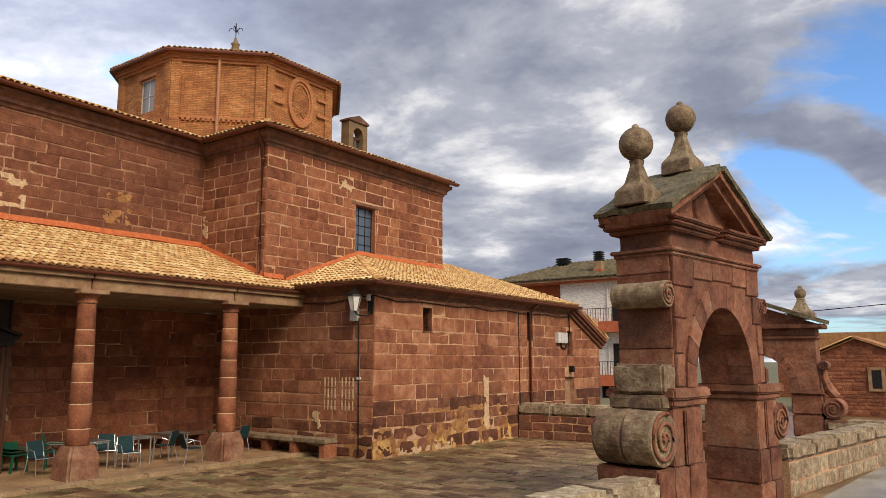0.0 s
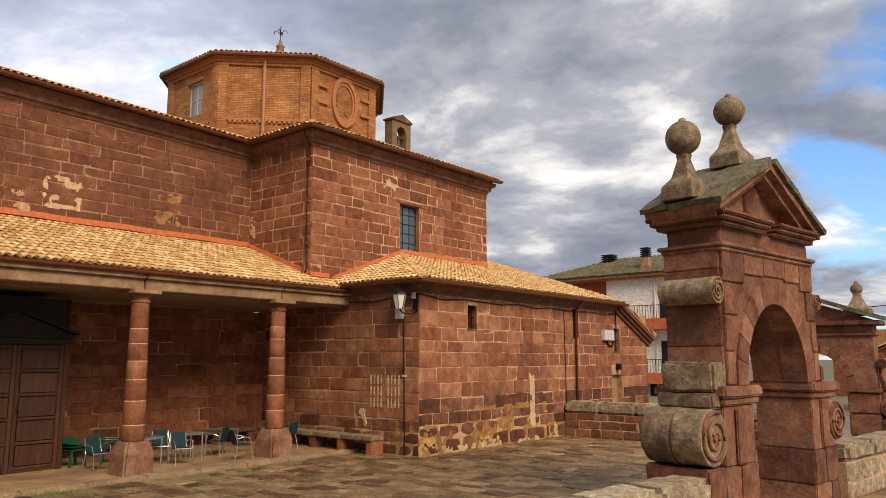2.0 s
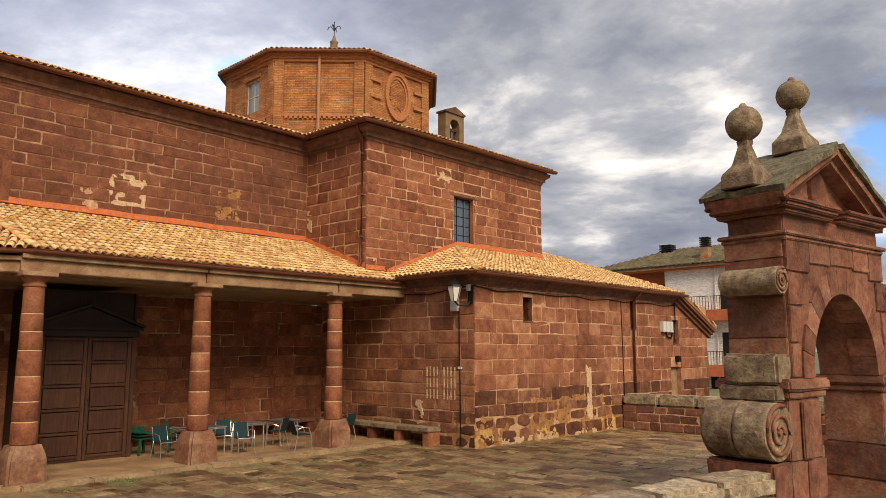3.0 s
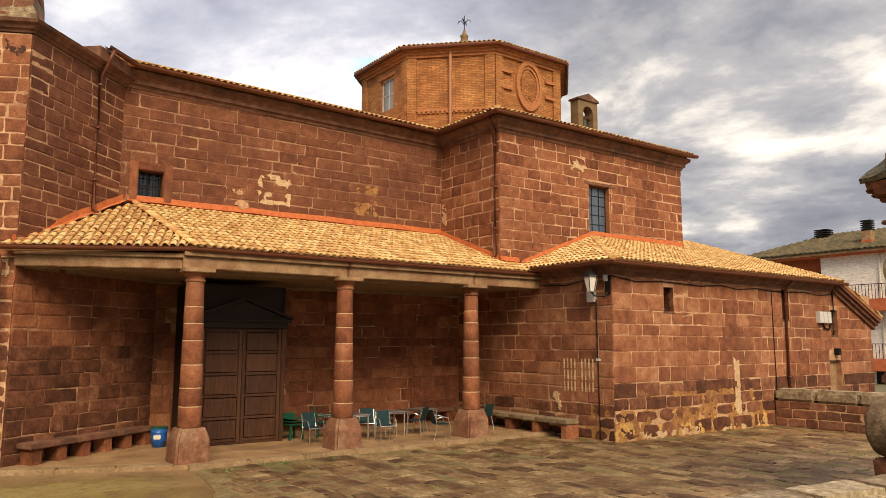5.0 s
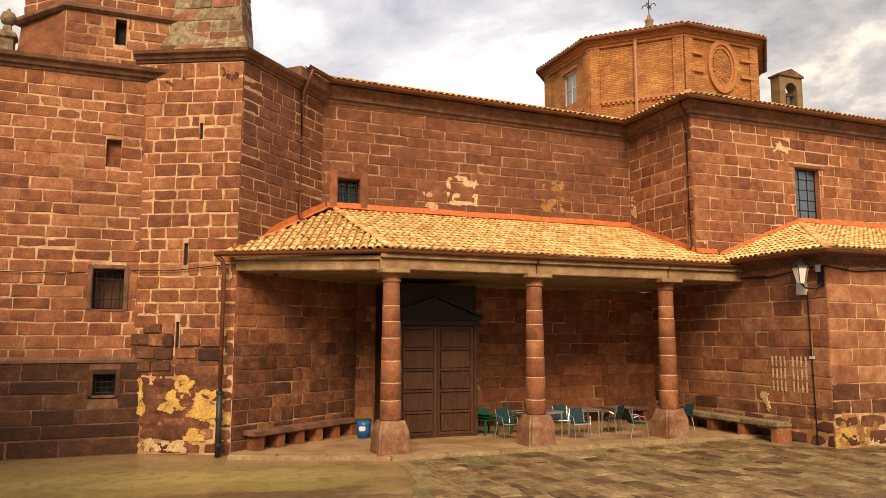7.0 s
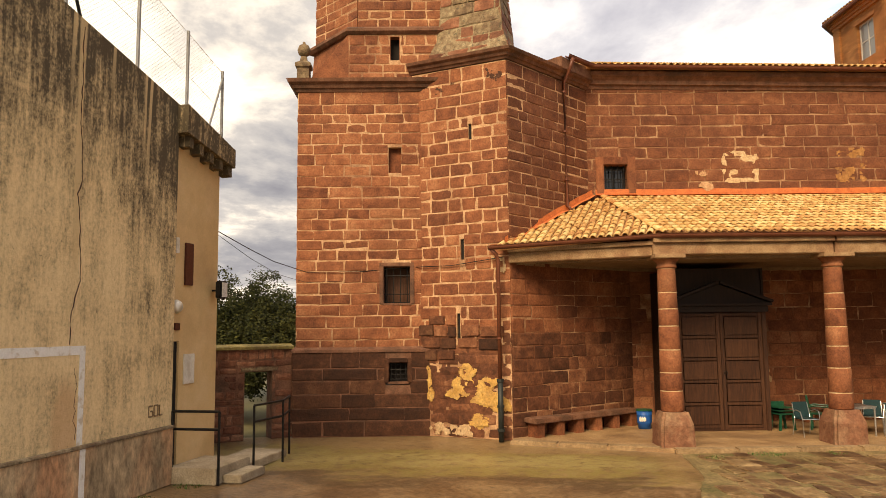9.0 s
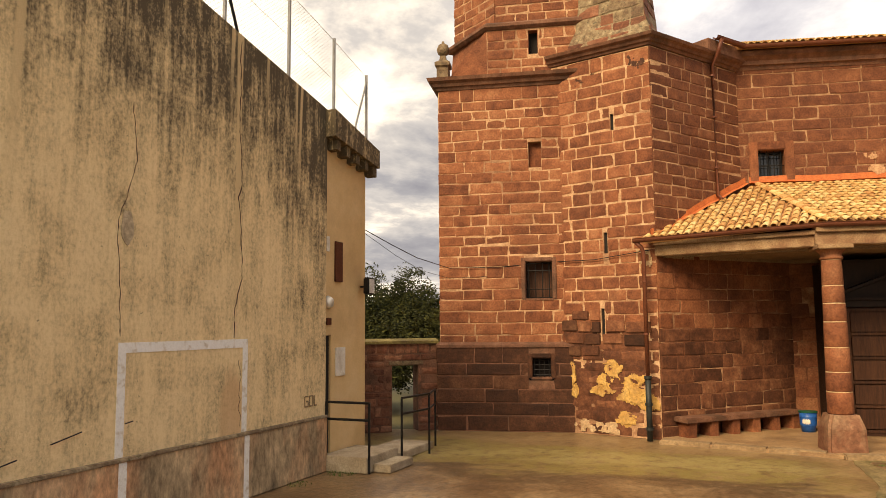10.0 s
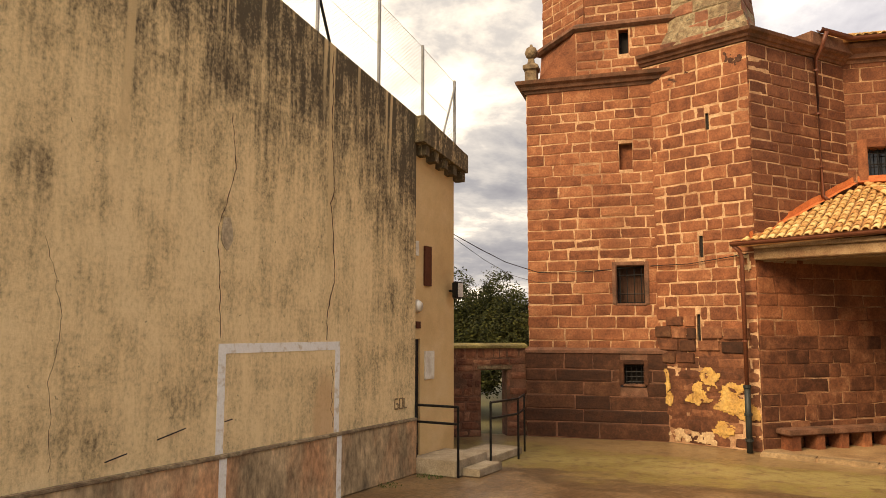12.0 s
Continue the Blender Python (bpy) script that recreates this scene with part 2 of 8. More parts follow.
M_BRICKTRIM = surface("brick_moulding", ((0.3, (0.32, 0.12, 0.05)), (0.7, (0.48, 0.21, 0.085))), scale=4, bump=0.4, fine=12, stretch=(1, 1, 6))
M_WOOD = surface("dark_oiled_door_wood", ((0.3, (0.034, 0.0135, 0.007)), (0.5, (0.064, 0.025, 0.012)), (0.8, (0.105, 0.044, 0.021))), scale=4, stretch=(6, 6, 0.6), rough=0.6, bump=0.25, vary=0.15)
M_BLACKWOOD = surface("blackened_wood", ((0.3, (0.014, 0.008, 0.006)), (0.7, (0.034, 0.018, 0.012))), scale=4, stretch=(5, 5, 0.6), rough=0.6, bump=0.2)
M_IRON = surface("black_iron", ((0.3, (0.012, 0.011, 0.011)), (0.7, (0.028, 0.026, 0.025))), rough=0.5, bump=0.1, metal=0.6)
M_PIPE = surface("dark_green_cast_iron", ((0.3, (0.016, 0.020, 0.019)), (0.7, (0.032, 0.037, 0.035))), rough=0.5, bump=0.15)
M_CONC = surface("worn_wet_concrete", ((0.25, (0.10, 0.057, 0.028)), (0.45, (0.175, 0.106, 0.053)), (0.62, (0.25, 0.16, 0.082)), (0.82, (0.34, 0.23, 0.127))), scale=0.9, stain=(0.105, 0.060, 0.032), stain_scale=0.5, stain_amount=0.75, rough=0.36, bump=0.6, fine=13, grain=0.6)
M_MOSS = surface("mossy_ground", ((0.25, (0.12, 0.088, 0.030)), (0.45, (0.215, 0.170, 0.055)), (0.6, (0.31, 0.245, 0.085)), (0.8, (0.44, 0.35, 0.16))), scale=1.1, stain=(0.085, 0.055, 0.024), stain_scale=0.6, stain_amount=0.85, bump=0.8, fine=30, grain=0.55)
cn, cl = M_CONC.node_tree.nodes, M_CONC.node_tree.links
c_geo = cn.new("ShaderNodeNewGeometry")
c_sep = cn.new("ShaderNodeSeparateXYZ")
cl.new(c_geo.outputs["Position"], c_sep.inputs[0])


def c_math(op, a, b):
    q = cn.new("ShaderNodeMath")
    q.operation = op
    for i, v in enumerate((a, b)):
        if isinstance(v, (int, float)):
            q.inputs[i].default_value = v
        else:
            cl.new(v, q.inputs[i])
    return q.outputs[0]


def c_step(v, a, b, c=0.0, d=1.0):
    q = cn.new("ShaderNodeMapRange")
    q.interpolation_type = "SMOOTHSTEP"
    for i, k in enumerate((a, b, c, d)):
        q.inputs[i + 1].default_value = k
    cl.new(v, q.inputs[0])
    return q.outputs[0]


def c_noise(scale, detail, rough, squash=(1, 1, 1)):
    mp = cn.new("ShaderNodeMapping")
    mp.inputs["Scale"].default_value = squash
    cl.new(c_geo.outputs["Position"], mp.inputs[0])
    q = cn.new("ShaderNodeTexNoise")
    q.inputs["Scale"].default_value, q.inputs["Detail"].default_value, q.inputs["Roughness"].default_value = scale, detail, rough
    cl.new(mp.outputs[0], q.inputs["Vector"])
    return q.outputs[0]


# moss, grit and a wet gully in bands along the foot of the tower
c_pr = cn["Principled BSDF"]
c_wav = c_math("MULTIPLY", c_math("SUBTRACT", c_noise(0.55, 6, 0.6, (1, 0.4, 1)), 0.5), 5.0)
c_x = c_math("ADD", c_math("ADD", c_sep.outputs[0], c_math("MULTIPLY", c_sep.outputs[1], -0.22)), c_wav)
c_near = c_step(c_sep.outputs[1], 6.0, 3.6)
c_col = c_pr.inputs["Base Color"].links[0].from_socket
for lo0, lo1, hi0, hi1, amount, tone in ((-21.5, -20.0, -18.6, -17.8, 0.65, (0.30, 0.20, 0.095)), (-18.8, -18.0, -15.6, -14.9, 0.80, (0.235, 0.185, 0.058)), (-18.2, -17.4, -16.6, -16.0, 0.55, (0.36, 0.285, 0.12)), (-15.4, -15.1, -14.7, -14.3, 0.75, (0.085, 0.055, 0.028))):
    band = c_math("MULTIPLY", c_step(c_x, lo0, lo1), c_step(c_x, hi1, hi0))
    fleck = c_step(c_noise(3.2, 9, 0.7), 0.34, 0.56)
    mx = cn.new("ShaderNodeMixRGB")
    cl.new(c_math("MULTIPLY", c_math("MULTIPLY", c_math("MULTIPLY", band, c_near), fleck), amount), mx.inputs[0])
    cl.new(c_col, mx.inputs[1])
    mx.inputs[2].default_value = (*tone, 1)
    c_col = mx.outputs[0]
cl.new(c_col, c_pr.inputs["Base Color"])
M_FLAG = surface("red_flagstone", ((0.22, (0.054, 0.027, 0.014)), (0.42, (0.120, 0.065, 0.033)), (0.6, (0.216, 0.133, 0.065)), (0.82, (0.344, 0.238, 0.125))), scale=2.2, vary=0.40, rough=0.5, stain=(0.24, 0.175, 0.075), stain_scale=0.8, stain_amount=0.6, grain=0.65, bump=0.6, fine=24)
M_FLAG_J = surface("red_flagstone_joined", ((0.22, (0.065, 0.032, 0.017)), (0.42, (0.142, 0.077, 0.039)), (0.6, (0.257, 0.158, 0.077)), (0.82, (0.408, 0.284, 0.149))), scale=2.2, vary=0.40, rough=0.5, stain=(0.24, 0.175, 0.075), stain_scale=0.8, stain_amount=0.6, grain=0.65, bump=0.6, fine=24, island=True)
M_JOINTSOIL = surface("joint_soil", ((0.3, (0.112, 0.077, 0.033)), (0.55, (0.224, 0.159, 0.070)), (0.8, (0.344, 0.254, 0.123))), scale=1.7, stain=(0.075, 0.075, 0.022), stain_scale=0.9, stain_amount=0.75, bump=0.7, fine=26, grain=0.6)
M_PORCHFLOOR = surface("porch_floor_concrete", ((0.25, (0.195, 0.110, 0.054)), (0.5, (0.325, 0.200, 0.102)), (0.8, (0.468, 0.312, 0.168))), scale=1.5, stain=(0.15, 0.085, 0.05), stain_scale=0.9, stain_amount=0.6, rough=0.6, bump=0.3)
M_ASPHALT = surface("pale_wet_asphalt", ((0.3, (0.22, 0.20, 0.165)), (0.7, (0.36, 0.33, 0.28))), scale=2, rough=0.45, stain=(0.10, 0.09, 0.08), bump=0.3)
M_FIELD = surface("far_ground", ((0.3, (0.10, 0.10, 0.05)), (0.7, (0.18, 0.16, 0.09))), scale=0.05, bump=0)
M_OCHRE = surface("ochre_wall_paint", ((0.3, (0.58, 0.385, 0.18)), (0.55, (0.68, 0.475, 0.24)), (0.8, (0.74, 0.55, 0.31))), scale=0.9, stain=(0.48, 0.31, 0.15), stain_scale=0.8, stain_amount=0.5, bump=0.12, grain=0.10)
M_WHITE = surface("white_paint", ((0.3, (0.60, 0.55, 0.46)), (0.7, (0.80, 0.77, 0.70))), scale=6, bump=0.15, stain=(0.50, 0.42, 0.30), stain_scale=5.0, stain_amount=0.5, grain=0.15)
M_GOAL = surface("worn_white_line_paint", ((0.25, (0.62, 0.56, 0.46)), (0.4, (0.82, 0.80, 0.75)), (0.7, (0.88, 0.87, 0.84))), scale=9, bump=0.2, stain=(0.55, 0.43, 0.28), stain_scale=7.0, stain_amount=0.6, band=(0.56, 0.66), grain=0.12)
M_CEMENT = surface("grey_cement_filling", ((0.3, (0.341, 0.264, 0.171)), (0.6, (0.558, 0.442, 0.295)), (0.8, (0.744, 0.620, 0.434))), scale=5, bump=0.5, fine=30)
M_WHITEBRICK = surface("white_facing_brick", ((0.3, (0.74, 0.70, 0.63)), (0.7, (0.86, 0.83, 0.77))), scale=2, bump=0.4, fine=8, stretch=(1, 1, 4))
M_TERRA = surface("terracotta_painted_band", ((0.3, (0.42, 0.10, 0.04)), (0.7, (0.54, 0.16, 0.07))), scale=3, bump=0.1)
M_DARKTILE = surface("dark_mossy_roof_tile", ((0.3, (0.060, 0.051, 0.026)), (0.7, (0.150, 0.115, 0.061))), scale=2.5, vary=0.3, rough=0.95, bump=0.4, island=True)
M_STEEL = surface("brushed_steel_tube", ((0.3, (0.55, 0.55, 0.54)), (0.7, (0.68, 0.68, 0.66))), rough=0.32, metal=0.9, bump=0)
M_GALV = surface("dull_galvanised_steel", ((0.3, (0.20, 0.20, 0.20)), (0.7, (0.33, 0.33, 0.33))), rough=0.6, metal=0.3, bump=0)
M_TANPIPE = surface("tan_painted_pipe", ((0.3, (0.34, 0.155, 0.080)), (0.7, (0.43, 0.205, 0.110))), rough=0.5, bump=0)
M_COPING = surface("pale_lichen_coping", ((0.28, (0.17, 0.115, 0.070)), (0.45, (0.29, 0.215, 0.135)), (0.6, (0.41, 0.33, 0.215)), (0.8, (0.56, 0.48, 0.34))), scale=6, stain=(0.13, 0.085, 0.055), stain_scale=1.6, stain_amount=0.6, bump=0.8, fine=24, vary=0.15, speck=(0.14, 0.12, 0.06))
M_STEP = surface("pale_cast_concrete", ((0.3, (0.33, 0.26, 0.175)), (0.55, (0.46, 0.375, 0.265)), (0.8, (0.57, 0.48, 0.36))), scale=2.0, stain=(0.20, 0.15, 0.09), stain_scale=1.5, stain_amount=0.6, bump=0.3)
M_KERB = surface("worn_tan_kerb_concrete", ((0.3, (0.21, 0.135, 0.070)), (0.55, (0.33, 0.225, 0.125)), (0.8, (0.45, 0.33, 0.195))), scale=2.2, stain=(0.15, 0.095, 0.05), stain_scale=1.1, stain_amount=0.6, bump=0.5, fine=24)
M_TEAL = surface("teal_woven_plastic", ((0.3, (0.005, 0.024, 0.029)), (0.7, (0.010, 0.040, 0.046))), rough=0.8, bump=0.2, fine=120)
M_GREEN = surface("green_moulded_plastic", ((0.3, (0.006, 0.060, 0.032)), (0.7, (0.012, 0.090, 0.050))), rough=0.35, bump=0)
M_BLUE = surface("blue_plastic", ((0.3, (0.010, 0.08, 0.30)), (0.7, (0.018, 0.12, 0.42))), rough=0.35, bump=0)
M_GREY = surface("grey_plastic_box", ((0.3, (0.50, 0.49, 0.46)), (0.7, (0.60, 0.59, 0.56))), rough=0.5, bump=0)
M_BROWNPAINT = surface("brown_shutter_paint", ((0.3, (0.070, 0.020, 0.012)), (0.7, (0.11, 0.035, 0.02))), rough=0.5, bump=0.1)
M_BARK = surface("tree_bark", ((0.3, (0.03, 0.022, 0.015)), (0.7, (0.08, 0.06, 0.04))), scale=8, bump=0.5)
M_LEAF = surface("dark_evergreen_leaf", ((0.25, (0.009, 0.013, 0.003)), (0.5, (0.025, 0.032, 0.007)), (0.8, (0.060, 0.062, 0.014))), scale=1.2, vary=0.5, island=True, rough=0.95, bump=0)
M_GRASS = surface("weed_leaf", ((0.3, (0.045, 0.085, 0.02)), (0.7, (0.12, 0.17, 0.05))), scale=4, vary=0.4, island=True, bump=0)
M_BRONZE = surface("dull_bronze", ((0.3, (0.025, 0.022, 0.018)), (0.7, (0.06, 0.05, 0.04))), rough=0.5, metal=0.7, bump=0.1)
M_RENDERBELF = surface("tan_rendered_stone", ((0.3, (0.15, 0.095, 0.05)), (0.7, (0.27, 0.185, 0.10))), scale=4, stain=(0.10, 0.07, 0.04), stain_scale=2, bump=0.4)
# damp worn stone; on the slanting porch wall its dark also paints shade
M_DAMPSHADE = surface("damp_worn_sandstone", ((0.22, (0.062, 0.023, 0.012)), (0.45, (0.122, 0.045, 0.023)), (0.62, (0.19, 0.073, 0.037)), (0.82, (0.30, 0.140, 0.074))), scale=3.2, vary=0.4, bump=0.6, fine=26)
M_PED = surface("worn_pedestal_stone", ((0.25, (0.117, 0.045, 0.026)), (0.5, (0.207, 0.092, 0.053)), (0.8, (0.324, 0.172, 0.104))), scale=2.6, vary=0.1, stain=(0.32, 0.215, 0.13), stain_scale=1.6, stain_amount=0.6, bump=0.7, fine=20)
# near-black colour that paints the shade inside openings
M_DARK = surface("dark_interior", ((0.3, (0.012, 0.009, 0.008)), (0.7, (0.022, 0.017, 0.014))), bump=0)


def glass(name, tint, rough=0.06):
    m = bpy.data.materials.new(name)
    m.use_nodes = True
    b = m.node_tree.nodes["Principled BSDF"]
    b.inputs["Base Color"].default_value = (*tint, 1)
    b.inputs["Roughness"].default_value, b.inputs["Specular IOR Level"].default_value = rough, 0.8
    b.inputs["IOR"].default_value = 1.5
    return m


M_PANE = glass("dusty_window_glass", (0.075, 0.105, 0.145), 0.12)
M_LAMPGLASS = glass("frosted_lamp_glass", (0.72, 0.70, 0.64), 0.3)
M_DARKPANE = glass("dark_glass", (0.02, 0.022, 0.025), 0.08)


# ---- building blocks ----
def obj(name, bm, mat, parent=None, label="", smooth=False):
    me = bpy.data.meshes.new(name)
    bm.normal_update()
    bm.to_mesh(me)
    bm.free()
    me.materials.append(mat)
    if smooth:
        for p in me.polygons:
            p.use_smooth = True
    ob = new(name, me)
    if parent is not None:
        ob.parent = parent
    if label:
        ob["label"] = label
    return ob


def part(name, bm, mat, parent, label="", smooth=False):
    return obj(name, bm, mat, parent, label, smooth)


def thing(name, m, label, category, group="", kind=""):
    ob = new(name)
    ob.matrix_world = m
    return tagged(ob, label, category, group, kind)


def box(bm, x0, y0, z0, x1, y1, z1, bevel=0.0, m=None, taper=0.0):
    r = bmesh.ops.create_cube(bm, size=1.0)
    vs = r["verts"]
    for v in vs:
        k = 1 - taper if v.co.z > 0 else 1
        v.co = Vector(((x0 + x1) / 2 + v.co.x * k * (x1 - x0), (y0 + y1) / 2 + v.co.y * k * (y1 - y0), (z0 + z1) / 2 + v.co.z * (z1 - z0)))
    if bevel:
        es = list({e for v in vs for e in v.link_edges})
        out = bmesh.ops.bevel(bm, geom=es, offset=bevel, segments=2, affect="EDGES", clamp_overlap=True)
        vs = list({v for f in out["faces"] for v in f.verts} | {v for v in vs if v.is_valid})
    if m is not None:
        for v in vs:
            v.co = m @ v.co
    return vs


def boxed(*a, **k):
    bm = bmesh.new()
    box(bm, *a, **k)
    return bm


def tube(bm, pts, radius, seg=8, close=True):
    """A round bar along points; radius: one number, or one for each point."""
    pts = [Vector(p) for p in pts]
    rings = []
    for i, p in enumerate(pts):
        d = (pts[min(i + 1, len(pts) - 1)] - pts[max(i - 1, 0)]).normalized()
        side = d.cross(Vector((0, 0, 1)))
        side = Vector((1, 0, 0)) if side.length < 1e-3 else side.normalized()
        up = side.cross(d)
        r = radius[i] if isinstance(radius, (list, tuple)) else radius
        rings.append([bm.verts.new(p + side * math.cos(a) * r + up * math.sin(a) * r) for a in (2 * math.pi * k / seg for k in range(seg))])
    for a, b in zip(rings, rings[1:]):
        for k in range(seg):
            bm.faces.new((a[k], a[(k + 1) % seg], b[(k + 1) % seg], b[k]))
    if close:
        bm.faces.new(rings[0][::-1])
        bm.faces.new(rings[-1])


def tubed(pts, radius, seg=8):
    bm = bmesh.new()
    tube(bm, pts, radius, seg)
    bmesh.ops.recalc_face_normals(bm, faces=bm.faces)
    return bm


def lathe(bm, profile, seg=20, m=None, phase=0.0):
    """A turned solid from (radius, z) pairs."""
    rings = []
    for r, z in profile:
        ring = [Vector((r * math.cos(phase + 2 * math.pi * k / seg), r * math.sin(phase + 2 * math.pi * k / seg), z)) for k in range(seg)]
        rings.append([bm.verts.new(m @ p if m is not None else p) for p in ring])
    for a, b in zip(rings, rings[1:]):
        for k in range(seg):
            bm.faces.new((a[k], a[(k + 1) % seg], b[(k + 1) % seg], b[k]))
    bm.faces.new(rings[0][::-1])
    bm.faces.new(rings[-1])


def lathed(profile, seg=20, m=None, phase=0.0):
    bm = bmesh.new()
    lathe(bm, profile, seg, m, phase)
    return bm


def prism(bm, outline, y0, y1, m=None):
    """A solid from an outline in x, z, drawn out along y."""
    a = [bm.verts.new(m @ Vector((x, y0, z)) if m is not None else (x, y0, z)) for x, z in outline]
    b = [bm.verts.new(m @ Vector((x, y1, z)) if m is not None else (x, y1, z)) for x, z in outline]
    bm.faces.new(a)
    bm.faces.new(b[::-1])
    n = len(a)
    for k in range(n):
        bm.faces.new((a[k], b[k], b[(k + 1) % n], a[(k + 1) % n]))
    bmesh.ops.recalc_face_normals(bm, faces=bm.faces)


def prismed(outline, y0, y1, m=None):
    bm = bmesh.new()
    prism(bm, outline, y0, y1, m)
    return bm


def roughen(bm, amount, scale=2.0, cuts=0):
    if cuts:
        bmesh.ops.subdivide_edges(bm, edges=bm.edges[:], cuts=cuts, use_grid_fill=True)
    for v in bm.verts:
        v.co += noise.noise_vector(v.co * scale) * amount
    return bm


def frame_of(p0, p1, z=0.0):
    """Local frame of a wall seen from outside: x to the right along it, y into it, z up."""
    a, b = Vector((*p0, z)), Vector((*p1, z))
    u = (b - a).normalized()
    n = Vector((-u.y, u.x, 0))
    return Matrix(((u.x, n.x, 0, a.x), (u.y, n.y, 0, a.y), (0, 0, 1, a.z), (0, 0, 0, 1))), (b - a).length


def core(bm, length, z0, z1, thick, holes, top=None):
    """A wall body with openings right through; top(x) may lower the upper edge."""
    xs = sorted({0.0, length, *[h[0] for h in holes], *[h[1] for h in holes]})
    if top:
        xs = sorted({*xs, *[length * k / 24 for k in range(25)]})
    zs = sorted({z0, z1, *[h[2] for h in holes], *[h[3] for h in holes]})
    zs = [z for z in zs if z0 <= z <= z1]
    vert = {}

    def v(i, j, y):
        key = (i, j, y)
        if key not in vert:
            z = zs[j]
            if top and j == len(zs) - 1:
                z = max(zs[j - 1] + 0.01, min(z, top(xs[i])))
            vert[key] = bm.verts.new((xs[i], y, z))
        return vert[key]

    def solid(i, j):
        if not (0 <= i < len(xs) - 1 and 0 <= j < len(zs) - 1):
            return False
        cx, cz = (xs[i] + xs[i + 1]) / 2, (zs[j] + zs[j + 1]) / 2
        return not any(h[0] < cx < h[1] and h[2] < cz < h[3] for h in holes)

    for i in range(len(xs) - 1):
        for j in range(len(zs) - 1):
            if not solid(i, j):
                continue
            bm.faces.new((v(i, j, 0), v(i + 1, j, 0), v(i + 1, j + 1, 0), v(i, j + 1, 0)))
            bm.faces.new((v(i, j, thick), v(i, j + 1, thick), v(i + 1, j + 1, thick), v(i + 1, j, thick)))
            for di, dj, p, q in ((-1, 0, (i, j + 1), (i, j)), (1, 0, (i + 1, j), (i + 1, j + 1)), (0, -1, (i, j), (i + 1, j)), (0, 1, (i + 1, j + 1), (i, j + 1))):
                if not solid(i + di, j + dj):
                    bm.faces.new((v(*p, 0), v(*p, thick), v(*q, thick), v(*q, 0)))


BLOCKS = {}


def block_mesh(w, h, k, mat, depth=0.05):
    """A squared stone with broken arrises; alike stones share it."""
    w, h = round(w / 0.03) * 0.03, round(h / 0.02) * 0.02
    key = (round(w, 3), round(h, 3), k, mat.name, depth)
    if key not in BLOCKS:
        rng = random.Random(str(key))
        worn = k > 9 or mat.name == "red_flagstone"
        b = min(0.020, h * 0.10)
        j = lambda s: rng.uniform(-s, s)
        e = 0.026 if worn else 0.013
        ring = [(-w / 2, -h / 2), (j(w * 0.2), -h / 2), (w / 2, -h / 2), (w / 2, j(h * 0.2)), (w / 2, h / 2), (j(w * 0.2), h / 2), (-w / 2, h / 2), (-w / 2, j(h * 0.2))]
        vs = [(x, depth, z) for x, z in ring]
        mid = []
        for i, (x, z) in enumerate(ring):
            c = rng.uniform(0.0, 0.05 if worn else 0.010) if i % 2 == 0 else 0.0
            mid.append((x - math.copysign(c, x) + j(e), -0.002 + j(0.002), z - math.copysign(c, z) + j(e * 0.8)))
        vs += mid
        for i, (x, _, z) in enumerate(mid):
            bx = math.copysign(b + abs(j(0.012)), x) if abs(x) > w * 0.3 else 0.0
            bz = math.copysign(b + abs(j(0.012)), z) if abs(z) > h * 0.3 else 0.0
            vs.append((x - bx, -0.009 + j(0.005), z - bz))
        vs.append((j(w * 0.2), -0.012 + j(0.006), j(h * 0.2)))
        fs = [(i, (i + 1) % 8, 8 + (i + 1) % 8, 8 + i) for i in range(8)]
        fs += [(8 + i, 8 + (i + 1) % 8, 16 + (i + 1) % 8, 16 + i) for i in range(8)]
        fs += [(16 + i, 16 + (i + 1) % 8, 24) for i in range(8)]
        me = bpy.data.meshes.new("stone")
        me.from_pydata(vs, [], fs)
        me.materials.append(mat)
        BLOCKS[key] = me
    return BLOCKS[key]


LATER = []


def masonry(wall, length, z0, z1, holes=(), course=(0.25, 0.36), width=(0.30, 0.72), seed=1, mat=None, joined=None, top=None, gap=0.022, skip=0.0, name="stone", keep=None, low=None):
    """The stones of a wall's face, laid in courses; set last in the file."""
    LATER.append((wall, length, z0, z1, holes, course, width, seed, mat, joined, top, gap, skip, name, keep, low))


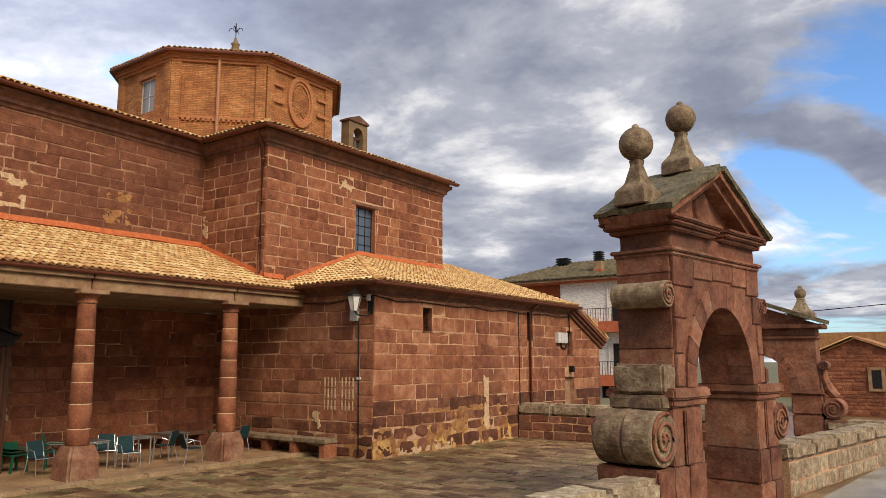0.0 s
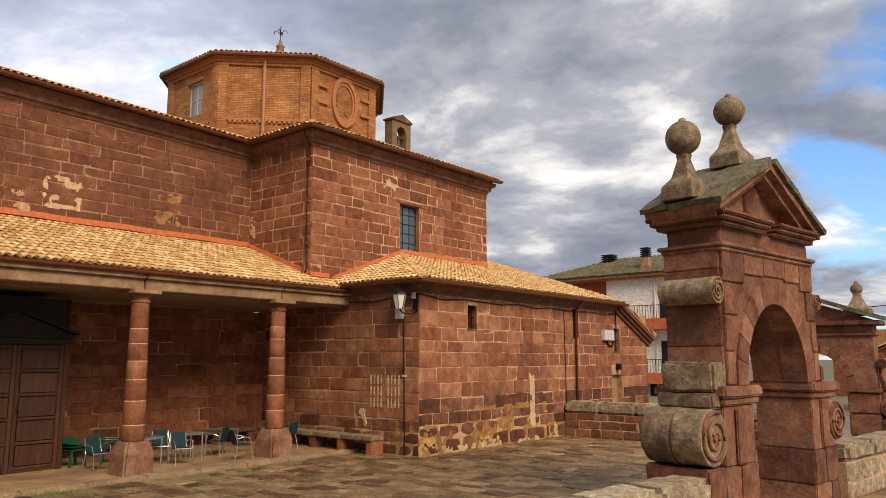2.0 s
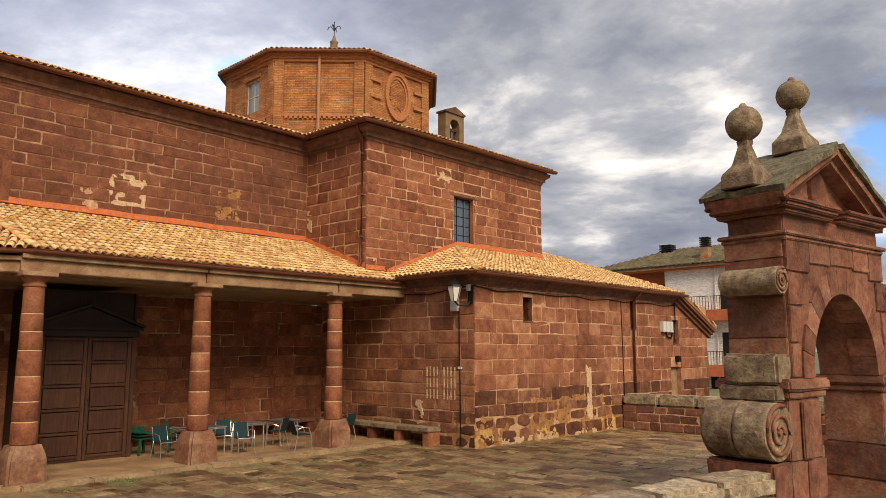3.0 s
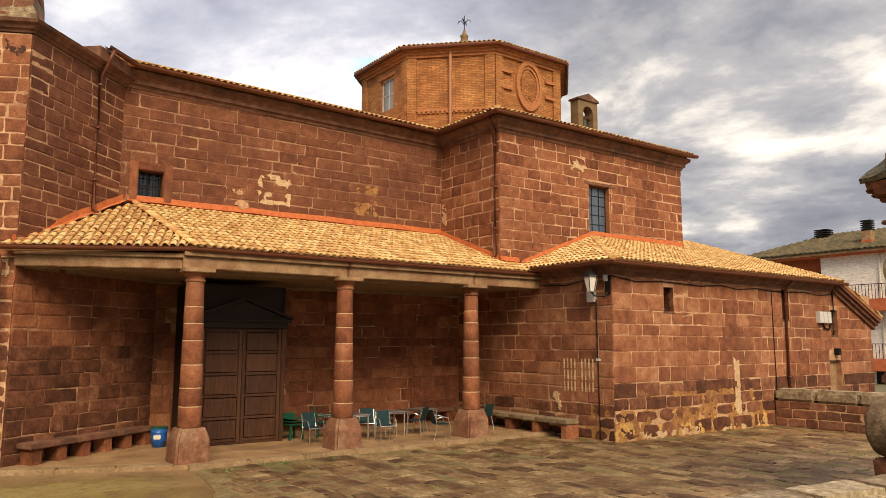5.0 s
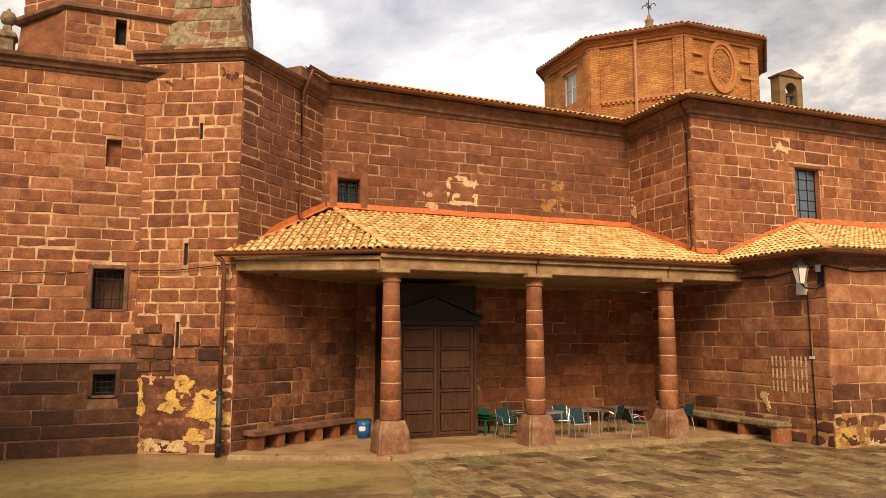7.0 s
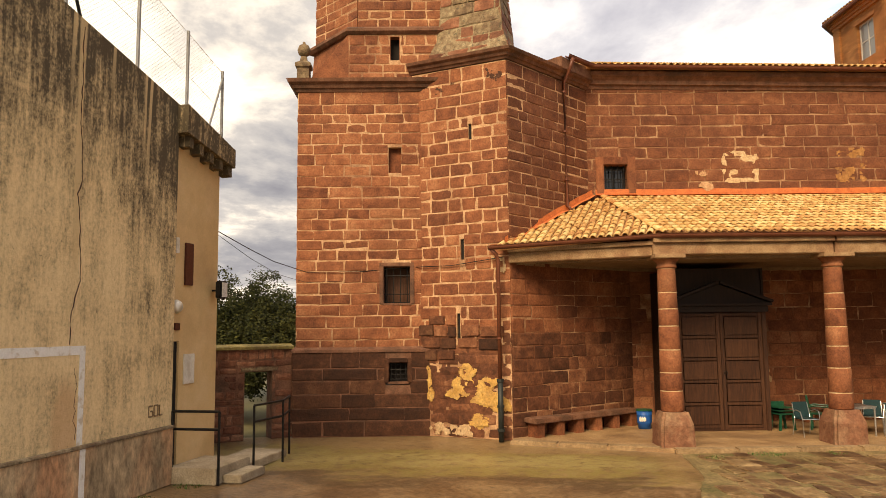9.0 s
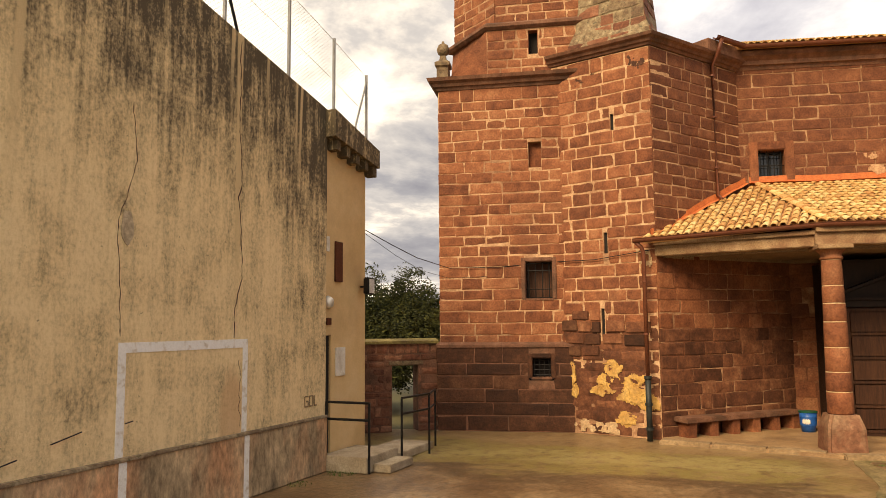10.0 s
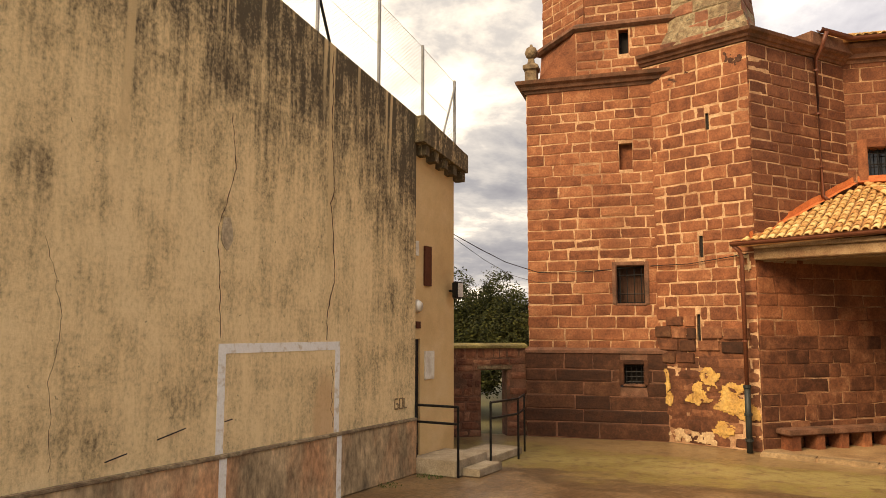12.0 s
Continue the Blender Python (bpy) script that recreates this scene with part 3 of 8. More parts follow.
def lay_stones(wall, length, z0, z1, holes, course, width, seed, mat, joined, top, gap, skip, name, keep, low):
    rng = random.Random(seed)
    spots = []
    z = z0
    while z < z1 - 0.08:
        h = rng.uniform(*course)
        if z + h > z1 - 0.12:
            h = z1 - z
        x = 0.0
        big = rng.random() < 0.3
        while x < length - 0.02:
            w = rng.uniform(*width) * (1.25 if big else 1.0)
            if x + w > length - 0.16:
                w = length - x
            spans = [(x, x + w)]
            for a, b, c, d in holes:
                if z + h > c + 0.03 and z < d - 0.03:
                    cut = []
                    for s, e in spans:
                        if e <= a or s >= b:
                            cut.append((s, e))
                        else:
                            cut += [(s, a)] * (a - s > 0.06) + [(b, e)] * (e - b > 0.06)
                    spans = cut
            for s, e in spans:
                if top and z + h > top((s + e) / 2) + 0.02:
                    continue
                if rng.random() < skip or (keep and not keep((s + e) / 2, z + h / 2)):
                    continue
                spots.append(((s + e) / 2, z + h / 2, e - s - gap * rng.uniform(0.6, 1.5), h - gap * rng.uniform(0.6, 1.4), rng.randrange(4), rng.uniform(-0.006, 0.006), rng.uniform(-0.008, 0.008)))
            x += w
        z += h
    spots.sort(key=lambda s: s[1] > 4.6)
    for cx, cz, w, h, k, dy, tilt in spots[:300]:
        if low and cz < low[2]:
            w, h, tilt, k = w * rng.uniform(0.84, 0.99), h * rng.uniform(0.82, 0.98), tilt * 4, k + 10
        me = block_mesh(w, h, k, low[1] if low and cz < low[0] else mat)
        ob = new(name, me)
        ob.parent = wall
        ob.matrix_basis = Matrix.Translation((cx, dy, cz)) @ Matrix.Rotation(tilt, 4, "Y")
    rest = spots[300:]
    if rest:
        vs, fs = [], []
        for cx, cz, w, h, k, dy, tilt in rest:
            me = block_mesh(w, h, k, mat)
            m = Matrix.Translation((cx, dy, cz)) @ Matrix.Rotation(tilt, 4, "Y")
            o = len(vs)
            vs += [tuple(m @ q.co) for q in me.vertices]
            fs += [tuple(o + i for i in p.vertices) for p in me.polygons]
        me = bpy.data.meshes.new("far_stones")
        me.from_pydata(vs, [], fs)
        me.materials.append(joined)
        ob = new("far_stones", me)
        ob.parent = wall
        tagged(ob, "upper courses of reddish sandstone", kind="stuff")


def stone_wall(name, p0, p1, z0, z1, label, holes=(), thick=0.6, faced=None, top=None, seed=1, course=(0.25, 0.36), width=(0.30, 0.72), mat=None, body=None, gap=0.022, keep=None, low=None, skip=0.0, ends=(-0.025, -0.025), joined=None):
    m, length = frame_of(p0, p1)
    bm = bmesh.new()
    e0 = ends[0]
    core(bm, length + e0 + ends[1], z0, z1, thick, [(max(0.0, h[0] + e0), h[1] + e0, h[2], h[3]) for h in holes], (lambda x: top(x - e0)) if top else None)
    bmesh.ops.translate(bm, verts=bm.verts, vec=(-e0, 0, 0))
    wall = obj(name, bm, body or M_MORTAR)
    wall.matrix_world = m
    tagged(wall, label, "wall", kind="structure")
    a, b = faced or (z0, z1)
    masonry(wall, length, a, b, holes, course, width, seed, mat or M_STONE, joined or M_STONE_J, top, gap, skip, keep=keep, low=low)
    return wall, m, length


def moulding(name, p0, p1, z, profile, mat, label, parent=None, m0=0.0, m1=0.0, category="trim", fall=0.0):
    """A moulded course along a wall: profile in (out, up); m0, m1: slope of its mitred ends; fall: how far it drops."""
    m, length = frame_of(p0, p1, z)
    bm = bmesh.new()
    ends = []
    for x, k in ((0.0, -m0), (length, m1)):
        ends.append([bm.verts.new((x + k * o, -o, u - fall * x / length)) for o, u in profile])
    bm.faces.new(ends[0][::-1])
    bm.faces.new(ends[1])
    n = len(profile)
    for i in range(n):
        bm.faces.new((ends[0][i], ends[0][(i + 1) % n], ends[1][(i + 1) % n], ends[1][i]))
    bmesh.ops.recalc_face_normals(bm, faces=bm.faces)
    ob = obj(name, bm, mat)
    if parent is None:
        tagged(ob, label, category, kind="structure")
        ob.matrix_world = m
    else:
        ob.parent = parent
        ob.matrix_world = m
    return ob


CORNICE = ((-0.05, 0), (0.03, 0), (0.06, 0.07), (0.10, 0.08), (0.13, 0.15), (0.21, 0.20), (0.24, 0.28), (-0.05, 0.28))

EAVES = ((-0.05, 0), (0.03, 0), (0.06, 0.09), (0.12, 0.10), (0.12, 0.20), (0.19, 0.26), (0.24, 0.29), (0.26, 0.40), (0.18, 0.42), (0.16, 0.54), (-0.05, 0.54))

TILE = {}


def tile_mesh(k, mat, length=0.345, r=0.070):
    key = (k, mat.name, length)
    if key not in TILE:
        rng = random.Random(k + 7)
        vs, fs, n = [], [], 6
        for y, rr, lift in ((0, r, 0.024), (length, r * 0.82, 0.0)):
            for i in range(n + 1):
                a = math.pi * i / n
                vs.append((-math.cos(a) * rr, y, math.sin(a) * rr * 0.80 + lift + rng.uniform(-0.003, 0.003)))
        for i in range(n + 1):
            a = math.pi * i / n
            vs.append((-math.cos(a) * r * 0.80, 0.0, math.sin(a) * r * 0.60 + 0.024))
        fs += [(i, i + 1, n + 2 + i, n + 1 + i) for i in range(n)]
        fs += [(2 * n + 2 + i, 2 * n + 3 + i, i + 1, i) for i in range(n)]
        me = bpy.data.meshes.new("roof_tile")
        me.from_pydata(vs, [], fs)
        me.materials.append(mat)
        TILE[key] = me
    return TILE[key]


ROOFS = []


def roof(name, eave0, eave1, up, polygon, label, limit=300, step=0.168, course=0.285, rows=99, mat=None, joined=None, bed=None, deck=0.10, tiles=True, parent=None):
    """A tiled slope. eave0, eave1: ends of its lower edge; up: a point on its upper edge; polygon: its corners."""
    o, e, u = Vector(eave0), Vector(eave1), Vector(up)
    x = (e - o).normalized()
    y = (u - o) - x * (u - o).dot(x)
    y.normalize()
    z = x.cross(y)
    m = Matrix(((x.x, y.x, z.x, o.x), (x.y, y.y, z.y, o.y), (x.z, y.z, z.z, o.z), (0, 0, 0, 1)))
    inv = m.inverted()
    flat = [inv @ Vector(p) for p in polygon]
    bm = bmesh.new()
    a = [bm.verts.new((p.x, p.y, 0)) for p in flat]
    b = [bm.verts.new((p.x, p.y, -deck)) for p in flat]
    bm.faces.new(a)
    bm.faces.new(b[::-1])
    for k in range(len(a)):
        bm.faces.new((a[k], b[k], b[(k + 1) % len(a)], a[(k + 1) % len(a)]))
    bmesh.ops.recalc_face_normals(bm, faces=bm.faces)
    r = obj(name, bm, bed or M_TILEBED)
    if parent is None:
        tagged(r, label, "roof", kind="structure")
    else:
        r.parent = parent
    r.matrix_world = m
    if tiles:
        ROOFS.append((r, [(p.x, p.y) for p in flat], limit, step, course, rows, mat or M_TILE, joined or M_TILE_J))
    return r


def inside(poly, x, y):
    hit = False
    for (x0, y0), (x1, y1) in zip(poly, poly[1:] + poly[:1]):
        if (y0 > y) != (y1 > y) and x < x0 + (y - y0) * (x1 - x0) / (y1 - y0):
            hit = not hit
    return hit


def lay_tiles(r, poly, limit, step, course, rows, mat, joined):
    rng = random.Random(len(poly) + int(100 * poly[1][0]))
    x0, x1 = min(p[0] for p in poly), max(p[0] for p in poly)
    y0, y1 = min(p[1] for p in poly), max(p[1] for p in poly)
    spots = []
    j = 0
    y = y0 - 0.05
    while y < y1 - 0.1 and j < rows:
        i = 0
        while x0 + (i + 0.5) * step < x1:
            x = x0 + (i + 0.5) * step
            if inside(poly, x, max(y + 0.20, y0 + 0.02)):
                spots.append((x + rng.uniform(-0.012, 0.012), y + rng.uniform(-0.02, 0.02), rng.uniform(-0.035, 0.035), rng.randrange(6), j))
            i += 1
        y += course
        j += 1
    for x, y, turn, k, j in spots[:limit]:
        ob = new("roof_tile", tile_mesh(k, mat))
        ob.parent = r
        ob.matrix_basis = Matrix.Translation((x, y, 0.006)) @ Matrix.Rotation(turn, 4, "Z")
    vs, fs = [], []
    for x, y, turn, k, j in spots[limit:]:
        m = Matrix.Translation((x, y, 0.006)) @ Matrix.Rotation(turn, 4, "Z")
        me = tile_mesh(k, mat)
        o = len(vs)
        vs += [tuple(m @ q.co) for q in me.vertices]
        fs += [tuple(o + i for i in p.vertices) for p in me.polygons]
    if vs:
        me = bpy.data.meshes.new("upper_tiles")
        me.from_pydata(vs, [], fs)
        me.materials.append(joined)
        ob = new("upper_tiles", me)
        ob.parent = r
        tagged(ob, "upper rows of sandy clay roof tiles", kind="stuff")


def ridge_tiles(r_parent, a, b, mat, n=None, size=1.0):
    """Half-round tiles along a hip or ridge."""
    a, b = Vector(a), Vector(b)
    d = b - a
    n = n or max(2, int(d.length / 0.30))
    y = d.normalized()
    x = y.cross(Vector((0, 0, 1))).normalized()
    z = x.cross(y)
    for k in range(n):
        o = a + d * (k / n)
        bm = lathed([(0.094 * size, -0.02), (0.098 * size, 0.0), (0.082 * size, d.length / n + 0.03)], 10, Matrix.Rotation(radians(-90), 4, "X"))
        for v in bm.verts:
            v.co.z = v.co.z * 0.55 + 0.012 * (1 - v.co.y / (d.length / n))
        ob = part("ridge_tile", bm, mat, r_parent)
        ob.matrix_world = Matrix(((x.x, y.x, z.x, o.x), (x.y, y.y, z.y, o.y), (x.z, y.z, z.z, o.z), (0, 0, 0, 1)))


def gutter(name, pts, label, down=None, r=0.075):
    """A half-round gutter with its bead; pts along its lip."""
    bm = bmesh.new()
    pts = [Vector(p) for p in pts]
    rings = []
    for i, p in enumerate(pts):
        d0 = (p - pts[i - 1]).normalized() if i else (pts[1] - p).normalized()
        d1 = (pts[i + 1] - p).normalized() if i < len(pts) - 1 else d0
        d = (d0 + d1).normalized()
        side = Vector((d.y, -d.x, 0)).normalized()
        k = 1 / max(0.5, d.dot(d1))
        ring = [(math.cos(a) * r * k, math.sin(a) * r) for a in (math.pi + math.pi * q / 8 for q in range(9))]
        ring += [(r * 1.16 * k, 0.012), (r * 0.9 * k, 0.016)] + [(math.cos(a) * (r - 0.01) * k, math.sin(a) * (r - 0.01) + 0.004) for a in (math.pi - math.pi * q / 8 + math.pi for q in range(9))]
        rings.append([bm.verts.new(p + side * s + Vector((0, 0, u))) for s, u in ring])
    for a, b in zip(rings, rings[1:]):
        n = len(a)
        for k in range(n):
            bm.faces.new((a[k], a[(k + 1) % n], b[(k + 1) % n], b[k]))
    bmesh.ops.recalc_face_normals(bm, faces=bm.faces)
    g = obj(name, bm, M_GUTTER)
    return tagged(g, label, "gutter")


# ---- ground ----
bm = bmesh.new()
S = 2500
for x, y in ((-S, -S), (S, -S), (S, S), (-S, S)):
    bm.verts.new((x, y, -0.02))
bm.faces.new(bm.verts)
ground = tagged(obj("ground", bm, M_FIELD), "dull green and brown land to the horizon", "ground", kind="structure")


def slab(name, outline, z0, z1, mat, label, category="pavement", ragged=0.0):
    bm = bmesh.new()
    if ragged:
        fine = []
        for p, q in zip(outline, outline[1:] + outline[:1]):
            k = max(1, int((Vector(q) - Vector(p)).length / 0.22))
            for i in range(k):
                v = Vector((*p, 0)).lerp(Vector((*q, 0)), i / k)
                v += noise.noise_vector(v * 0.9) * ragged + noise.noise_vector(v * 3.1) * ragged * 0.4
                fine.append((v.x, v.y))
        outline = fine
    a = [bm.verts.new((x, y, z1)) for x, y in outline]
    b = [bm.verts.new((x, y, z0)) for x, y in outline]
    bm.faces.new(a)
    for k in range(len(a)):
        bm.faces.new((a[k], b[k], b[(k + 1) % len(a)], a[(k + 1) % len(a)]))
    bmesh.ops.recalc_face_normals(bm, faces=bm.faces)
    return tagged(obj(name, bm, mat), label, category, kind="structure")


slab("pavement_1", ((-17.5, -8), (6, -8), (6, 5), (-1.4, 24), (-1.0, 40), (-20, 40), (-40, 40), (-40, 0), (-17.5, 0)), -0.02, -0.006, M_CONC, "worn brown wet concrete yard with mossy stains")
COURT = ((-14.45, 4.75), (-12.0, 4.3), (-5.8, 1.5), (-4.6, 1.5), (-3.2, 14.8), (-2.4, 21.1), (-12.4, 21.1), (-12.4, 14.2), (-14.45, 14.2))
slab("pavement_2", COURT, -0.006, 0.0, M_JOINTSOIL, "earth-filled joints between flagstones of the court", ragged=0.10)
slab("road", ((-3.1, 9.0), (3.0, 4.0), (30, 40), (30, 90), (2, 90), (-2.2, 21.2)), -0.006, 0.004, M_ASPHALT, "pale damp asphalt road beyond the wall", "road")
slab("pavement_3", ((-18.7, 5.0), (-16.4, 1.75), (-15.9, 1.62), (-14.75, 4.2), (-14.5, 4.75), (-14.5, 14.2), (-18.7, 14.2)), -0.02, 0.06, M_PORCHFLOOR, "raised tan concrete porch floor with a worn edge")

kerb = thing("kerb", Matrix(), "tan concrete kerb along the porch edge", "kerb", kind="structure")
for p0, p1, cuts in (((-15.93, 1.62), (-14.72, 4.42), 3), ((-14.50, 4.62), (-14.50, 14.18), 8)):
    mk, lk = frame_of(p0, p1)
    for k in range(cuts):
        bm = boxed(lk * k / cuts + 0.003, -0.06, -0.03, lk * (k + 1) / cuts - 0.003, 0.20, 0.085, bevel=0.025)
        bmesh.ops.subdivide_edges(bm, edges=[e for e in bm.edges if e.calc_length() > 0.4], cuts=4, use_grid_fill=True)
        part("kerb_stone", roughen(bm, 0.012, 2.5), M_KERB, kerb).matrix_basis = mk

# ---- the church: walls ----
NX, TY, TX, AY, AX = -18.7, 13.5, -15.87, 14.2, -12.45
WIN_N = (4.43, 5.05, 5.55, 6.55)
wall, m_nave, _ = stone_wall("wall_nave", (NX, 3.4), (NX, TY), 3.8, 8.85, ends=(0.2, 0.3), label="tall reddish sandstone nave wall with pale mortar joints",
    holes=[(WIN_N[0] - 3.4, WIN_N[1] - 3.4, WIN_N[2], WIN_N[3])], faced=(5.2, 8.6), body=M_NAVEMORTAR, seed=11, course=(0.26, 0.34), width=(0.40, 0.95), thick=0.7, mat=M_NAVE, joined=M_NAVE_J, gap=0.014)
stone_wall("wall_transept_side", (NX, TY), (TX, TY), 3.9, 8.75, ends=(0.3, -0.025), label="reddish sandstone transept wall with pale joints", faced=(4.2, 8.75), body=M_MORTAR, gap=0.019, seed=12, course=(0.26, 0.36), width=(0.35, 0.8))
WIN_T = (17.14, 18.09, 5.80, 7.32)
_, m_tran, _ = stone_wall("wall_transept_front", (TX, TY), (TX, 21.83), 3.9, 8.75, "reddish sandstone transept wall with one barred window",
    holes=[(WIN_T[0] - TY, WIN_T[1] - TY, WIN_T[2], WIN_T[3])], faced=(4.4, 8.75), body=M_MORTAR, gap=0.019, seed=13, course=(0.27, 0.36), width=(0.35, 0.8), thick=0.7)
_, m_aside, _ = stone_wall("wall_annex_side", (NX, AY), (AX, AY), 0, 4.3, ends=(0.3, -0.025), label="reddish squared sandstone annex side wall with worn foot", low=(0.95, M_DAMPSHADE, 0.45), mat=M_STONE2, body=M_MORTAR, seed=14, course=(0.28, 0.40), width=(0.40, 0.95), gap=0.013)
ANNEX_HOLES = [(2.0, 2.42, 3.22, 3.87), (7.7, 8.1, 3.12, 4.05), (10.62, 11.08, 2.66, 3.5), (10.4, 11.15, 0.0, 1.85)]
ANNEX_TOP = lambda x: 4.36 if x < 10.8 else 4.36 - (x - 10.8) * 0.44
_, m_annex, _ = stone_wall("wall_annex_front", (AX, AY), (AX, 27.6), 0, 4.3, "long reddish sandstone annex wall with crumbling yellow foot", holes=ANNEX_HOLES, top=ANNEX_TOP, low=(1.55, M_DAMPSHADE, 0.75), mat=M_STONE2, body=M_MORTAR, seed=15, course=(0.28, 0.42), width=(0.40, 0.95), gap=0.014)
stone_wall("wall_annex_end", (AX, 27.6), (-20, 27.6), 0, 3.0, "plain far end wall of the annex", faced=(0, 0), seed=16)
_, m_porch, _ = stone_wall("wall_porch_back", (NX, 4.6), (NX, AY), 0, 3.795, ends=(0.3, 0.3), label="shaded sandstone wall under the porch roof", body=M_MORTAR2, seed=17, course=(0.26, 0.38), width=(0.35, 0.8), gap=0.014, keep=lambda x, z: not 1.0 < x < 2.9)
# damp stone taken up to 2.45, partly painting the deep porch's shade
_, m_pside, _ = stone_wall("wall_porch_side", (-16.4, 1.75), (NX, 5.0), 0, 3.89, ends=(-0.025, 0.3), label="slanting sandstone wall behind the porch bench", body=M_MORTAR2, seed=18, course=(0.24, 0.36), width=(0.3, 0.7), thick=0.5, gap=0.010, low=(2.45, M_DAMPSHADE, 0.0))
TUR_L, TUR_C = (-17.52, -0.47), (-16.4, 1.75)
_, m_tur, tur_len = stone_wall("wall_turret_front", TUR_L, TUR_C, 0, 8.5, "turret face of small red sandstones in wide pale joints", seed=19, course=(0.22, 0.30), width=(0.28, 0.64), gap=0.026, thick=0.5, low=(2.35, M_DAMPSHADE, 1.6),
    holes=[(1.52, 1.60, 6.75, 7.12), (1.28, 1.37, 3.98, 4.45), (1.17, 1.25, 2.16, 2.76)])
# the darker stone colour stands in for shade on this flank
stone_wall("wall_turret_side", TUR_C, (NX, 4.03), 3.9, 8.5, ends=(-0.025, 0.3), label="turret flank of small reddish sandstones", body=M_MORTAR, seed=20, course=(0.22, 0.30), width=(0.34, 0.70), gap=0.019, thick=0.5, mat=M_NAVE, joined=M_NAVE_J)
TOW = (-3.15, 0.2)
TOWER_HOLES = [(2.03, 2.66, 3.02, 3.88), (2.16, 2.46, 6.1, 6.72)]
_, m_tow, _ = stone_wall("wall_tower_front", (-17.4, TOW[0]), (-17.4, TOW[1]), 1.95, 8.1, "tower wall of regular red sandstone courses", holes=TOWER_HOLES, seed=21, course=(0.23, 0.28), width=(0.32, 0.70), gap=0.017, thick=0.8)
_, m_tow0, _ = stone_wall("wall_tower_base", (-17.32, TOW[0] - 0.07), (-17.32, TOW[1]), 0, 1.93, "dark damp stone base of the tower with a small barred window", holes=[(2.15, 2.72, 1.15, 1.73)], seed=22, course=(0.26, 0.36), width=(0.55, 1.35), gap=0.010, thick=0.8, mat=M_BASE, body=M_CORNICE)
stone_wall("wall_tower_side", (-23.2, TOW[0]), (-17.4, TOW[0]), 0, 8.1, "tower flank", faced=(0, 0), seed=23)

# upper stage of the tower, with splayed corners
_, m_tow2, _ = stone_wall("wall_tower_upper", (-17.5, -1.95), (-17.5, 0.2), 8.35, 9.55, ends=(0.0, 0.0), label="upper tower stage of red sandstone", holes=[(1.0, 1.24, 8.9, 9.5)], seed=24, course=(0.2, 0.26), width=(0.28, 0.55), thick=0.7)
stone_wall("wall_tower_drum", (-17.6, -1.75), (-17.6, 0.9), 9.75, 13.2, "high octagonal tower stage of red sandstone", seed=25, course=(0.2, 0.26), width=(0.28, 0.55), thick=0.7)
stone_wall("wall_tower_drum_slant", (-18.8, -2.95), (-17.6, -1.75), 9.75, 13.2, "slanting face of the high tower stage", seed=26, course=(0.2, 0.26), width=(0.28, 0.55), thick=0.6)
bm = bmesh.new()
spl = [bm.verts.new(p) for p in ((-17.505, -1.93, 8.35), (-17.505, -1.93, 9.6), (-18.9, -3.0, 9.6), (-18.9, -3.1, 8.35), (-17.5, -2.95, 8.35))]
for f in ((0, 1, 4), (1, 2, 3, 4), (0, 4, 3)):
    bm.faces.new([spl[i] for i in f])
bmesh.ops.recalc_face_normals(bm, faces=bm.faces)
tagged(obj("trim_broach", bm, M_STONE), "sloping stone broach at the tower's corner", "trim", kind="structure")
moulding("trim_tower_cornice", (-17.4, TOW[0]), (-17.4, TOW[1]), 8.08, CORNICE, M_CORNICE, "projecting dark cornice of the tower", m0=1)
moulding("trim_tower_cornice_side", (-21.5, TOW[0]), (-17.4, TOW[0]), 8.08, CORNICE, M_CORNICE, "projecting dark cornice of the tower", m1=1)
moulding("trim_tower_string", (-17.5, -1.95), (-17.5, 0.4), 9.55, ((-0.2, 0), (0.03, 0), (0.10, 0.06), (0.10, 0.13), (0.0, 0.2), (-0.2, 0.2)), M_CORNICE, "dark string course of the tower", m0=0.5)
moulding("trim_tower_string_slant", (-18.9, -3.1), (-17.5, -1.95), 9.55, ((-0.2, 0), (0.03, 0), (0.10, 0.06), (0.10, 0.13), (0.0, 0.2), (-0.2, 0.2)), M_CORNICE, "dark string course of the tower", m1=0.5)
moulding("trim_tower_plinth", (-17.32, TOW[0] - 0.07), (-17.32, TOW[1]), 1.90, ((-0.1, 0), (0.03, 0), (0.03, 0.06), (-0.1, 0.14)), M_CORNICE, "weathered sloping plinth ledge of the tower")

# cornices and eaves
moulding("trim_nave_cornice", (NX, 4.0), (NX, TY), 8.54, EAVES, M_CORNICE, "brown moulded eaves cornice of the nave", m1=-1, fall=0.13)
moulding("trim_transept_cornice_side", (NX, TY), (TX, TY), 8.40, EAVES, M_CORNICE, "brown moulded eaves cornice of the transept", m0=-1, m1=1)
moulding("trim_transept_cornice", (TX, TY), (TX, 21.83), 8.40, EAVES, M_CORNICE, "brown moulded eaves cornice of the transept", m0=1, m1=1)
moulding("trim_turret_cornice", TUR_L, TUR_C, 8.52, [(o * 0.95, u * 0.8) for o, u in CORNICE], M_CORNICE, "broken dark cornice of the turret", m1=0.7)
moulding("trim_turret_cornice_side", TUR_C, (NX, 4.03), 8.52, [(o * 0.95, u * 0.8) for o, u in CORNICE], M_CORNICE, "dark cornice of the turret", m0=0.7)
mtt, ltt = frame_of(TUR_C, (NX, 4.03))
